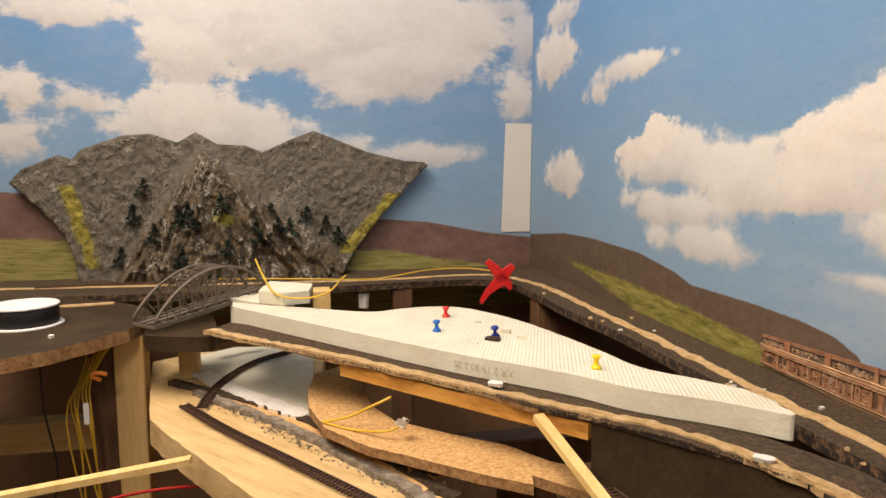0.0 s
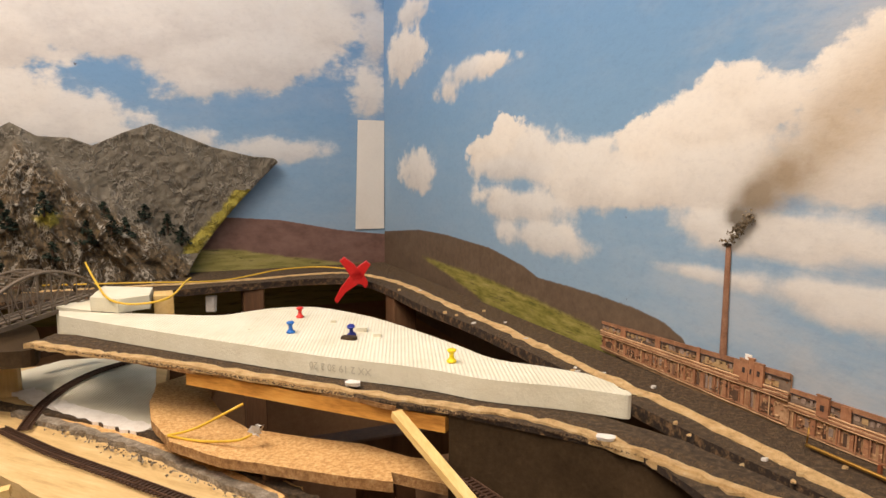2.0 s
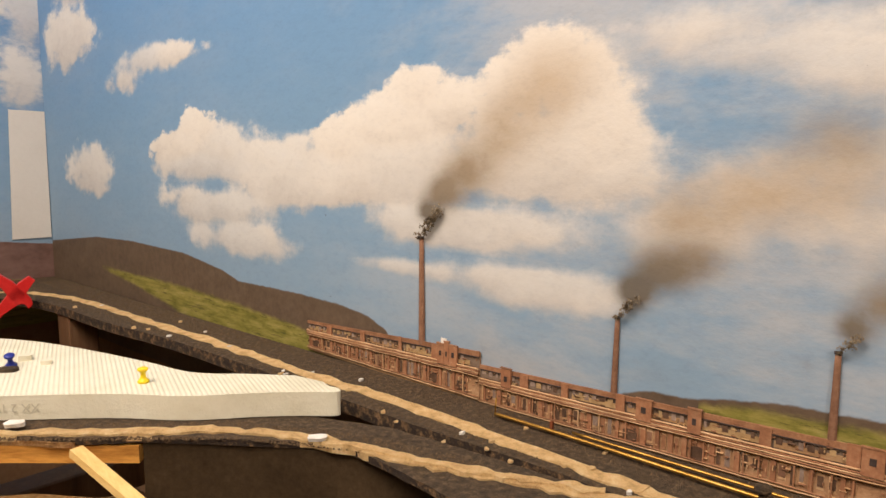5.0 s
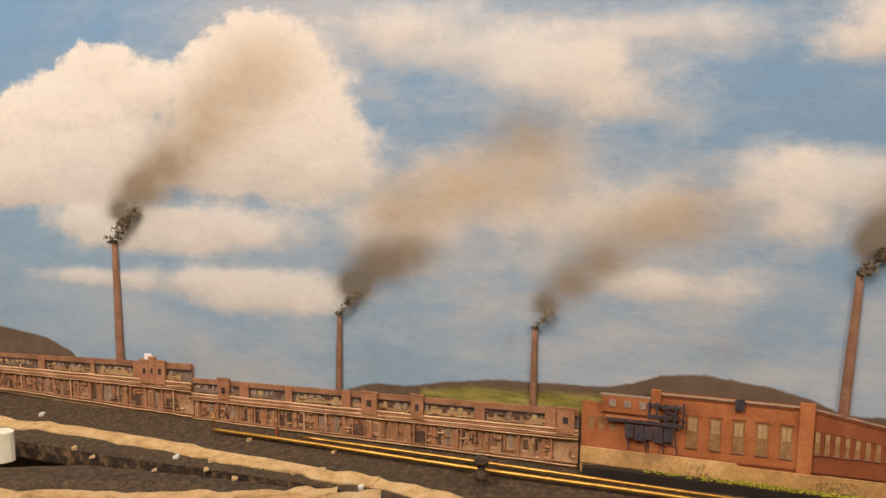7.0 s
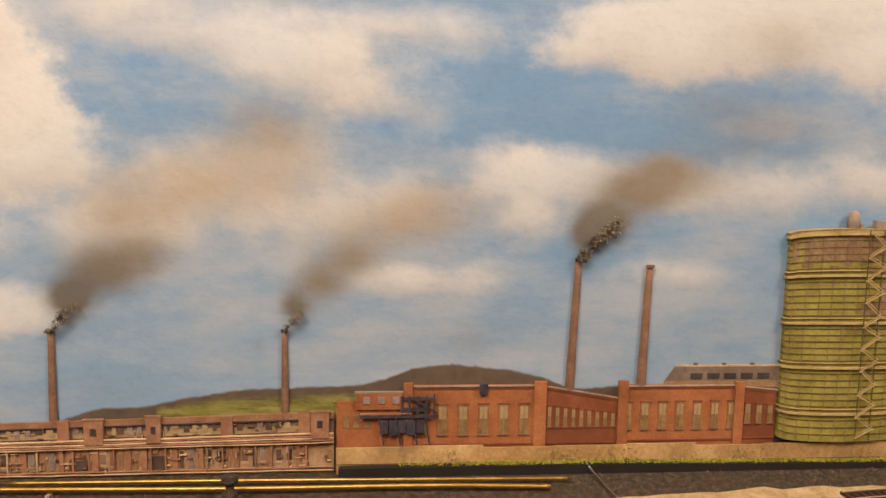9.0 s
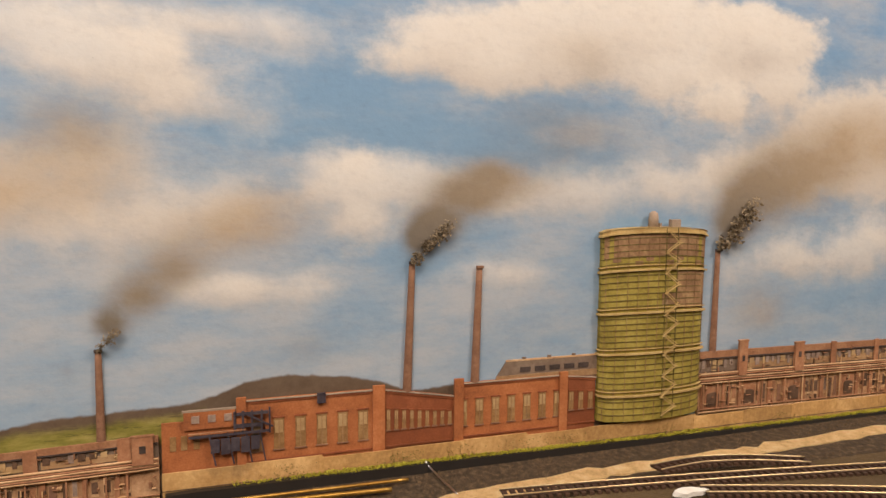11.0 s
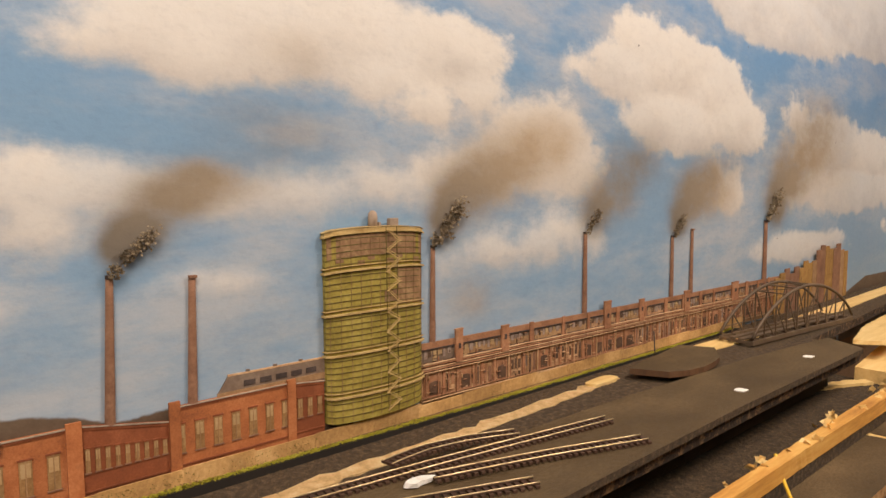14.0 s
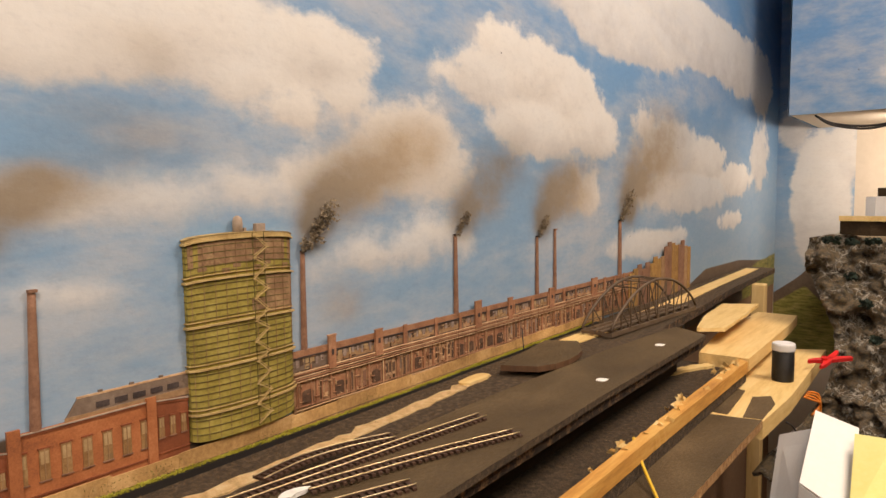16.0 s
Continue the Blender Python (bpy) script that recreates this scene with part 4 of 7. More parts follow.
solo("plywood_sheet", plate([(0.253, 0.562), (0.310, 0.492), (0.350, 0.425), (0.42, 0.20), (0.40, 0.06), (0.44, 0.06), (0.45, 0.25), (0.375, 0.44), (0.268, 0.575)], 0.90, BED - 0.0082), M_PLY, "dark stained plywood sheet below the front board", "plywood")
solo("ramp_board", plate([(0.22, 0.50), (0.33, 0.33), (0.33, 0.05), (0.15, 0.05), (0.12, 0.35)], 0.94, 0.955, jag=0.001), M_PLY, "dark stained plywood ramp under the front board", "board")

# ---------------------------------------------------------------- foam hill
foam = thing("foam_slab", "cream insulation foam slab with a ribbed top, stuck with push pins", "foam slab", (0.15, 0.75, BED))
BACK = [(-0.123, 1.069), (-0.064, 1.031), (-0.007, 1.002), (0.077, 0.956), (0.128, 0.967), (0.172, 0.974), (0.220, 0.955), (0.267, 0.879), (0.295, 0.796), (0.319, 0.695), (0.333, 0.625), (0.368, 0.579), (0.395, 0.541)]
FACE = [(0.401, 0.505), (0.397, 0.492), (0.399, 0.480), (0.391, 0.473), (0.372, 0.494), (0.346, 0.520), (0.292, 0.566), (0.249, 0.622), (0.153, 0.717), (0.032, 0.855), (-0.119, 1.033)]
outline = [(v.x, v.y) for v in spline([(x, y, 0) for x, y in BACK], 5)] + [(v.x, v.y) for v in spline([(x, y, 0) for x, y in FACE], 5)]
part("slab", plate(outline, BED - 0.0005, BED + 0.022, jag=0.0008, side_slot=1), [M_FOAM_TOP, M_FOAM], foam)
curve = bpy.data.curves.new("print", "FONT")
curve.body, curve.size, curve.extrude = "XX 2 19 30 3 20", 0.0112, 0.0
tmp = bpy.data.objects.new("print", curve)
scene.collection.objects.link(tmp)
bpy.context.view_layer.update()
printed = bmesh.new()
printed.from_mesh(tmp.to_mesh())
tmp.to_mesh_clear()
bpy.data.objects.remove(tmp)
way = Vector((0.153 - 0.249, 0.717 - 0.622, 0)).normalized()
turn = Matrix((way, Vector((0, 0, -1)), way.cross(Vector((0, 0, -1))))).transposed().to_4x4()
bmesh.ops.transform(printed, matrix=Matrix.Translation(Vector((0.2085, 0.6620, BED + 0.0145)) + Vector((-0.7, -0.7, 0)) * 0.0032) @ turn, verts=printed.verts)
out, front_face = Vector((-0.7071, -0.7071)), spline([(x, y, 0) for x, y in FACE], 5)
for v in printed.verts:
    spot = Vector((v.co.x, v.co.y))
    for a, b in zip(front_face, front_face[1:]):
        d, w = Vector((b.x - a.x, b.y - a.y)), Vector((a.x - spot.x, a.y - spot.y))
        det = d.x * out.y - d.y * out.x
        k = (w.y * out.x - w.x * out.y) / det
        if 0 <= k <= 1:
            spot = Vector((a.x, a.y)) + d * k + out * 0.0011
            break
    v.co.x, v.co.y = spot
part("printed_code", printed, M_PRINT, foam, "grey stamped code upside down")
for x, y, s in ((0.230, 0.792, 0.011), (0.241, 0.760, 0.009), (0.213, 0.854, 0.006), (0.107, 0.854, 0.003), (0.187, 0.748, 0.003)):
    solo("foam_crumb", plate([(x, y), (x + s, y - s * 0.4), (x + s * 1.2, y + s * 0.3), (x + s * 0.4, y + s * 0.7)], BED + 0.022, BED + 0.022 + s * 0.5, 3, 0.001, x), M_FOAM, "torn foam crumb lying on the slab", "crumb", "crumbs on the foam")
solo("burn_mark", plate([(0.203, 0.765), (0.214, 0.754), (0.222, 0.760), (0.211, 0.771)], BED + 0.0215, BED + 0.0255, 4, 0.0015), M_BALLAST, "charred black scrap beside the navy pin", "scrap")


def push_pin(material, label):
    pin = thing("push_pin", label, "push pin", (0, 0, 0), "push pins in the foam")
    part("body", lathe([(0.0062, 0.0), (0.0064, 0.0022), (0.0050, 0.0034), (0.0031, 0.0058), (0.0028, 0.0098), (0.0034, 0.0126), (0.0056, 0.0142), (0.0057, 0.0160), (0.0046, 0.0170)], 20), material, pin, smooth=True)
    part("needle", lathe([(0.0006, -0.010), (0.0006, 0.0)], 8), M_STEEL, pin, "steel needle")
    return pin


for m, words, x, y, tilt in ((M_PINBLUE, "blue plastic push pin in the foam", 0.154, 0.819, 4), (M_PINRED, "red plastic push pin in the foam", 0.182, 0.899, 3), (M_PINNAVY, "navy push pin leaning in the foam", 0.220, 0.778, 18), (M_PINYEL, "yellow plastic push pin in the foam", 0.286, 0.629, 2)):
    pin = push_pin(m, words)
    pin.scale = (0.85, 0.85, 0.85)
    pin.location, pin.rotation_euler = (x, y, BED + 0.0222), (radians(tilt), radians(-tilt * 0.6), 0)

# ---------------------------------------------------------------- bridge and round board


def arch_bridge(near, far, width, rise, material, label):
    """A bowstring bridge: two arched trusses with hangers and diagonals, a deck and top bracing."""
    near, far = Vector(near), Vector(far)
    axis = (far - near).normalized()
    side = Vector((axis.y, -axis.x, 0)).normalized() * width / 2
    length, n = (far - near).length, 10
    ob = thing("arch_bridge", label, "model bridge", tuple(near.lerp(far, 0.5)))

    def low(t):
        return near.lerp(far, t)

    def high(t):
        return near.lerp(far, t) + Vector((0, 0, 0.006 + rise * (1 - (2 * t - 1) ** 2) ** 0.85))
    for s in (-1, 1):
        o = side * s
        part("bottom_chord", bar(bmesh.new(), low(0) + o, low(1) + o, 0.0035, 0.006), material, ob)
        part("arch", tube([high(k / 24) + o for k in range(25)], 0.0022, 6, 0), material, ob)
        for k in range(1, n):
            part("hanger", bar(bmesh.new(), low(k / n) + o, high(k / n) + o, 0.0017), material, ob)
        for k in range(n):
            a, b = (k, k + 1) if k < n / 2 else (k + 1, k)
            part("diagonal", bar(bmesh.new(), low(b / n) + o, high(a / n) + o, 0.0014), material, ob)
        part("railing", bar(bmesh.new(), low(0.03) + o * 0.97 + Vector((0, 0, 0.015)), low(0.97) + o * 0.97 + Vector((0, 0, 0.015)), 0.001), material, ob)
    for k in range(n + 1):
        part("floor_beam", bar(bmesh.new(), low(k / n) - side, low(k / n) + side, 0.0025, 0.004), material, ob)
    for k in range(3, 8):
        part("top_brace", bar(bmesh.new(), high(k / n) - side, high(k / n) + side, 0.0017), material, ob)
        if k < 7:
            part("cross_brace", bar(bmesh.new(), high(k / n) - side, high((k + 1) / n) + side, 0.0012), material, ob)
    deck = bmesh.new()
    for f in (-0.28, 0.28):
        bar(deck, low(0) + side * f + Vector((0, 0, 0.003)), low(1) + side * f + Vector((0, 0, 0.003)), 0.008, 0.002)
    part("deck", deck, material, ob)
    return ob


arch_bridge((-0.2405, 1.010, 1.0265), (-0.093, 1.171, 1.046), 0.050, 0.056, M_BRIDGE, "weathered grey plastic arch bridge between round board and foam")
arch_bridge((0.455, -0.880, BED + 0.006), (0.430, -1.185, BED + 0.004), 0.046, 0.060, M_BRIDGE_D, "brown plastic arch railway bridge standing on the track board")

round_board = thing("round_board", "half-round black board with a rough chipboard edge", "board", (-0.45, 1.05, BED))
part("top", plate([(-0.75, 0.80), (-0.55, 0.80), (-0.44, 0.835), (-0.368, 0.866), (-0.329, 0.894), (-0.292, 0.943), (-0.258, 1.0), (-0.246, 1.06), (-0.25, 1.11), (-0.275, 1.16), (-0.313, 1.2), (-0.42, 1.27), (-0.57, 1.296), (-0.75, 1.297)], BED - 0.016, BED + 0.002, jag=0.002, seed=2, side_slot=1), [M_PLY, M_EDGE], round_board, "rough chipboard edge")
solo("veneer_strip", ribbon([(-0.60, 1.20), (-0.44, 1.185), (-0.33, 1.20)], 0.012, BED + 0.0015, BED + 0.0045, 0.0015, seed=5), M_CORK, "thin pale cork strip on the round board", "strip")
for k in range(2):
    solo("loose_rail", bar(bmesh.new(), (-0.50, 1.33 + 0.012 * k, BED + 0.012), (-0.20, 1.345 + 0.012 * k, BED + 0.014), 0.0016, 0.002), M_RUST, "loose model rail lying behind the bridge", "rail", "loose rails")
solo("foam_block", plate([(-0.082, 1.05), (-0.07, 1.14), (0.0, 1.10), (-0.005, 1.035), (-0.045, 1.02)], BED + 0.0225, BED + 0.042, jag=0.0015, seed=3), M_FOAM, "small cream foam block under the bridge end", "foam block")
solo("foam_block", plate([(-0.13, 1.10), (-0.085, 1.155), (-0.03, 1.10), (-0.07, 1.04)], BED - 0.03, BED + 0.0224, jag=0.001, seed=5), M_FOAM, "cream foam block below another block", "foam block")
solo("wood_block", box(0.0, 0.028, 1.06, 1.10, BED - 0.02, BED + 0.036, bevel=0.001), M_PALE, "small pale wooden block beside the foam", "wood block")
spool = thing("wire_spool", "flat white plastic spool wound with black wire", "spool", (-0.412, 1.055, BED + 0.002))
part("lower_flange", lathe([(0.049, 0.0), (0.050, 0.001), (0.050, 0.0025), (0.049, 0.0035)], 40, (-0.412, 1.055, BED + 0.002)), M_WHITE, spool, "white plastic flange", True)
part("winding", lathe([(0.043, 0.003), (0.0445, 0.006), (0.0445, 0.026), (0.043, 0.029)], 40, (-0.412, 1.055, BED + 0.002)), M_BLACK, spool, "black wound wire", True)
part("upper_flange", lathe([(0.045, 0.0288), (0.046, 0.0298), (0.046, 0.0312), (0.045, 0.0322), (0.012, 0.0322), (0.011, 0.0300)], 40, (-0.412, 1.055, BED + 0.002)), M_WHITE, spool, "white plastic flange")
solo("filler_crumb", plate([(-0.352, 0.967), (-0.347, 0.963), (-0.344, 0.968), (-0.349, 0.971)], BED + 0.002, BED + 0.006, 3, 0.001), M_PLASTER, "white filler crumb on the round board", "crumb", "crumbs on the track board")

# ---------------------------------------------------------------- under the boards
post = thing("support_post", "square pine post carrying the round board", "post", (-0.257, 1.0, 0))
part("post", box(-0.291, -0.249, 1.035, 1.075, 0, BED - 0.0165, bevel=0.002), M_PINE_Z, post)
part("side_post", box(-0.330, -0.2915, 1.045, 1.075, 0, BED - 0.0165, bevel=0.002), M_BROWN, post, "darker post behind it")
solo("support_post", box(-0.209, -0.180, 1.080, 1.110, 0.924, BED - 0.0284, bevel=0.001), M_PINE_Z, "short pine post under the black board end", "post")
solo("cross_beam", box(-0.9, -0.2765, 1.20, 1.235, 0.772, 0.826, bevel=0.002), M_PINE_X, "pine cross beam low behind the post", "beam")
solo("board_stub", plate([(-0.235, 0.99), (-0.155, 0.965), (-0.14, 1.0), (-0.165, 1.12), (-0.225, 1.12), (-0.245, 1.05)], BED - 0.028, BED - 0.006, 4, 0.001, 4), M_PLY, "black board end below the bridge", "board")
bm = bar(bmesh.new(), (-0.40, 0.70, 0.918), (-0.128, 0.70, 0.951), 0.012, 0.007)
solo("stick", bm, M_PALE, "thin pale wooden stick lying across the frame", "stick")
bm = bar(bmesh.new(), (0.2115, 0.594, 1.012), (0.244, 0.413, 0.957), 0.011, 0.007)
solo("stick", bm, M_PALE, "pointed pale wooden stick leaning on the batten", "stick")
for k in range(7):
    x, y = -0.306 - 0.006 * k, 1.02 + 0.002 * k
    z = 0.99 - 0.006 * k
    solo("cable", tube([(x + 0.018, y + 0.03, BED - 0.02), (x + 0.003, y + 0.005, z - 0.012), (x - 0.014, y, z - 0.05), (x - 0.012 + 0.004 * (k % 3), y - 0.004, z - 0.11), (x - 0.008 + 0.008 * (k % 4), y, 0.70)], 0.0014), M_YWIRE, "yellow cable hanging in a bundle beside the post", "cable", "cables beside the post")
solo("cable_tie", tube([(-0.284, 0.975, 0.968), (-0.293, 0.970, 0.972), (-0.302, 0.972, 0.968), (-0.292, 0.976, 0.960)], 0.0035), M_OWIRE, "orange cable coil tied round the bundle", "cable")
solo("cable_label", box(-0.310, -0.303, 0.955, 0.957, 0.905, 0.935), M_PAPER, "small white paper label on the cables", "label")
solo("cable", tube([(-0.35, 0.93, BED - 0.02), (-0.352, 0.94, 0.93), (-0.345, 0.95, 0.85), (-0.352, 0.95, 0.80)], 0.0013), M_BWIRE, "thin dark cable hanging under the round board", "cable", "cables beside the post")
solo("cable", tube([(-0.55, 0.62, 0.865), (-0.36, 0.70, 0.872), (-0.22, 0.80, 0.872), (-0.1, 0.85, 0.85)], 0.002), M_RWIRE, "red cable running low under the boards", "cable")
LOW = 0.925
deck = thing("lower_deck", "pine lower deck with track, filler and rough paste", "board", (-0.05, 0.85, LOW))
part("board", plate([(-0.272, 1.19), (-0.2480, 1.065), (-0.2160, 0.911), (-0.1875, 0.859), (-0.062, 0.660), (0.06, 0.55), (0.20, 0.50), (0.12, 0.66), (0.03, 0.80), (0.0, 0.86), (0.02, 1.22), (-0.20, 1.24)], LOW - 0.038, LOW - 0.002, jag=0.002), M_DECK, deck, "sawn pale pine edge")
part("dark_rim", ribbon([(-0.215, 1.055), (-0.13, 0.975), (-0.06, 0.905), (0.001, 0.832), (0.084, 0.70), (0.135, 0.61)], 0.012, LOW - 0.004, LOW + 0.006, 0.004, seed=2), M_BALLAST, deck, "black paste rim")
part("paste_strip", ribbon([(-0.17, 1.0), (-0.10, 0.915), (-0.035, 0.835), (0.03, 0.74), (0.095, 0.635), (0.13, 0.57)], 0.014, LOW - 0.004, LOW + 0.005, 0.006, seed=9), M_GREYMIX, deck, "grey crumbly paste")
part("cork_strip", ribbon([(-0.15, 1.0), (-0.08, 0.92), (-0.01, 0.83), (0.055, 0.735), (0.115, 0.64)], 0.034, LOW - 0.004, LOW + 0.002, 0.003, seed=5), M_CHIP, deck, "torn cork")
part("foam_panel", plate([(-0.205, 1.19), (-0.17, 1.08), (-0.125, 0.99), (-0.06, 0.905), (-0.006, 0.845), (-0.004, 0.95), (0.0, 1.22), (-0.14, 1.24)], LOW - 0.003, LOW + 0.004, jag=0.002), M_FOAM_TOP, deck, "ribbed cream foam panel")
part("filler", ribbon([(-0.175, 1.085), (-0.13, 1.01), (-0.07, 0.93), (-0.012, 0.862)], 0.026, LOW + 0.001, LOW + 0.0065, 0.006, seed=1), M_PLASTER, deck, "rough white filler")
lump_rng = random.Random(21)
lumps = bmesh.new()
for k in range(260):
    t = lump_rng.random()
    x, y = -0.165 + 0.28 * t + lump_rng.gauss(0, 0.006), 0.990 - 0.40 * t + lump_rng.gauss(0, 0.006)
    leaflets(lumps, (x, y, LOW + 0.0035), 0.0030, 3, lump_rng.uniform(0.0008, 0.0022), lump_rng, 0.15)
tagged(part("filler_lumps", lumps, M_GREYMIX, deck, "torn grey filler flakes"), kind="stuff")
sleeper_near = mesh_of("sleeper", box(-0.0080, 0.0080, -0.0015, 0.0015, 0, 0.0020), M_SLEEPER)


def track(line, z, rail_material, label, group="", smooth=8, pitch=0.0058, tilt=0.0):
    """A piece of nine-millimetre model track: sleepers and two rails along a line in plan."""
    path = [Vector((p[0], p[1], p[2] if len(p) > 2 else z)) for p in line]
    path = spline(path, smooth) if smooth else path
    ob = thing("model_track", label, "track", tuple(path[0]), group)
    run, at = [0.0], 0.0
    for a, b in zip(path, path[1:]):
        at += (b - a).length
        run.append(at)
    for s in (-1, 1):
        side = []
        for i, p in enumerate(path):
            d = path[min(i + 1, len(path) - 1)] - path[max(i - 1, 0)]
            d = Vector((d.x, d.y, 0)).normalized()
            side.append(p + Vector((d.y, -d.x, 0)) * 0.0048 * s + Vector((0, 0, 0.0022)))
        part("rail", tube([q + Vector((0, 0, 0.0012)) for q in side], 0.00055, 5, 0), rail_material, ob)
        part("rail_web", tube(side, 0.0006, 4, 0), M_SLEEPER, ob, "dark rail web")
    k, i = 0.003, 0
    while k < at:
        while run[i + 1] < k:
            i += 1
        d = path[i + 1] - path[i]
        p = path[i] + d * ((k - run[i]) / (run[i + 1] - run[i]))
        o = new("sleeper", sleeper_near)
        o.parent = ob
        o.matrix_basis = Matrix.Translation(p - path[0]) @ Matrix.Rotation(math.atan2(d.y, d.x) - math.pi / 2, 4, "Z")
        k += pitch
    return ob


track([(-0.178, 0.942), (-0.11, 0.838), (-0.038, 0.742), (0.022, 0.662), (0.075, 0.59)], LOW + 0.002, M_RUST, "brown straight model track on the lower deck")
track([(-0.152, 0.925, LOW + 0.002), (-0.148, 0.96, LOW + 0.004), (-0.139, 1.01, LOW + 0.0065), (-0.118, 1.078, LOW + 0.0065), (-0.085, 1.135, LOW + 0.0065), (-0.035, 1.178, LOW + 0.0065)], LOW + 0.002, M_RUST, "brown curved model track over the foam panel")
solo("rail_bundle", bar(bmesh.new(), (-0.165, 1.16, 0.962), (-0.10, 1.20, 0.968), 0.014, 0.010), M_RUST, "bundle of rusty rails behind the deck", "rails")
ring = thing("helix_ring", "curved chipboard ring segment of a track helix", "board", (0.1, 0.7, 0.95))
ARC = [(0.05, 1.0), (0.0, 0.965), (-0.010, 0.89), (-0.008, 0.826), (0.010, 0.752), (0.054, 0.69), (0.113, 0.640), (0.165, 0.596), (0.20, 0.571), (0.205, 0.590), (0.245, 0.545)]
INN = [(0.255, 0.60), (0.234, 0.615), (0.20, 0.665), (0.149, 0.705), (0.092, 0.757), (0.071, 0.81), (0.062, 0.878), (0.07, 0.93), (0.10, 0.98)]
part("ring", plate(ARC + INN, 0.944, 0.955, jag=0.0018, seed=8, side_slot=1), [M_CHIP, M_EDGE], ring, "broken chipboard edge")
solo("ring_support", box(0.095, 0.125, 0.67, 0.70, 0, 0.9435, bevel=0.002), M_BROWN, "brown post under the chipboard ring", "post", "posts under the layout")
solo("ring_support", box(0.19, 0.225, 0.63, 0.665, 0, 0.9435, bevel=0.002), M_BROWN, "brown post under the chipboard ring", "post", "posts under the layout")
solo("back_post", box(0.405, 0.45, 1.15, 1.195, 0, BED - 0.0135, bevel=0.002), M_BROWN, "brown post under the board in the corner", "post", "posts under the layout")
solo("back_post", box(0.16, 0.20, 1.33, 1.37, 0, BED - 0.0135, bevel=0.002), M_BROWN, "brown post under the board along the wall", "post", "posts under the layout")
solo("frame_rail", box(0.12, 0.50, 0.80, 0.84, 0.86, 0.90, bevel=0.002), M_BROWN, "brown frame rail low under the boards", "beam")
track([(0.255, 0.60, 0.955), (0.27, 0.50, 0.956), (0.285, 0.42, 0.957), (0.29, 0.30, 0.958)], 0.955, M_RUST, "dark model track on the plywood ramp")
solo("cable", tube([(0.008, 0.765, 0.957), (0.035, 0.75, 0.966), (0.068, 0.735, 0.985), (0.085, 0.735, 0.992)], 0.0016), M_YWIRE, "yellow cable looped above the chipboard ring", "cable", "cables at the ring")
solo("cable", tube([(0.008, 0.765, 0.957), (0.04, 0.735, 0.957), (0.075, 0.705, 0.964), (0.092, 0.70, 0.972)], 0.0016), M_YWIRE, "yellow cable looped above the chipboard ring", "cable", "cables at the ring")
bm = leaflets(bmesh.new(), (0.094, 0.70, 0.974), 0.006, 14, 0.005, rng)
solo("connector", bm, M_PLASTER, "white taped cable connector on yellow cables", "connector")
solo("cable", tube([(-0.095, 1.175, BED + 0.075), (-0.078, 1.11, BED + 0.055), (-0.055, 1.02, BED + 0.042), (-0.02, 0.985, BED + 0.040), (0.02, 1.0, BED + 0.043), (0.045, 1.07, BED + 0.052), (0.055, 1.12, BED + 0.050)], 0.0016), M_YWIRE, "yellow cable drooping over the foam block", "cable")
solo("cable", tube([(-0.2, 1.40, BED + 0.008), (-0.02, 1.35, BED + 0.010), (0.12, 1.345, BED + 0.006), (0.24, 1.40, BED + 0.012), (0.33, 1.41, BED + 0.012), (0.39, 1.36, BED + 0.010), (0.41, 1.34, BED + 0.008)], 0.0016), M_YWIRE, "yellow cable lying along the wall board", "cable")
solo("bulb_cap", plate([(0.09, 1.33), (0.105, 1.325), (0.11, 1.336), (0.095, 1.34)], BED - 0.05, BED - 0.021, 3, 0.002), M_PLASTER, "white filler lump hanging under the board", "lump")


def spring_clamp(at, turn, open_deg, label, size=1.2, jaws=(1.0, 1.0), grips=(1.0, 1.0), stout=1.0):
    """A plastic spring clamp: two jaws on a pivot with handles."""
    ob = thing("spring_clamp", label, "clamp")
    for s in (-1, 1):
        bm = bmesh.new()
        a = radians(open_deg) * s
        prof = [(-0.050, 0.009), (-0.03, 0.013), (0.0, 0.014), (0.016, 0.013), (0.026, 0.009), (0.027, 0.0025), (0.014, 0.003), (0.0, -0.004), (-0.03, -0.001), (-0.050, 0.000)]
        pts = []
        for x, y in prof:
            x, y = x * (jaws if x > 0 else grips)[s > 0], y * s * stout
            pts.append((x * math.cos(a) - y * math.sin(a), x * math.sin(a) + y * math.cos(a)))
        tops = [bm.verts.new((x * size, -0.006 * size * stout, y * size)) for x, y in pts]
        lows = [bm.verts.new((x * size, 0.006 * size * stout, y * size)) for x, y in pts]
        bm.faces.new(tops), bm.faces.new(lows[::-1])
        for i in range(len(pts)):
            j = (i + 1) % len(pts)
            bm.faces.new((tops[i], lows[i], lows[j], tops[j]))
        bmesh.ops.recalc_face_normals(bm, faces=bm.faces)
        bmesh.ops.bevel(bm, geom=[e for e in bm.edges], offset=0.0008 * size, segments=1, affect="EDGES")
        part("jaw", bm, M_RED, ob)
    bm = bmesh.new()
    bmesh.ops.create_cone(bm, cap_ends=True, segments=14, radius1=0.005 * size, radius2=0.005 * size, depth=0.015 * size, matrix=Matrix.Rotation(radians(90), 4, "X"))
    part("pivot", bm, M_RED, ob)
    ob.matrix_world = Matrix.Translation(at) @ turn
    return ob


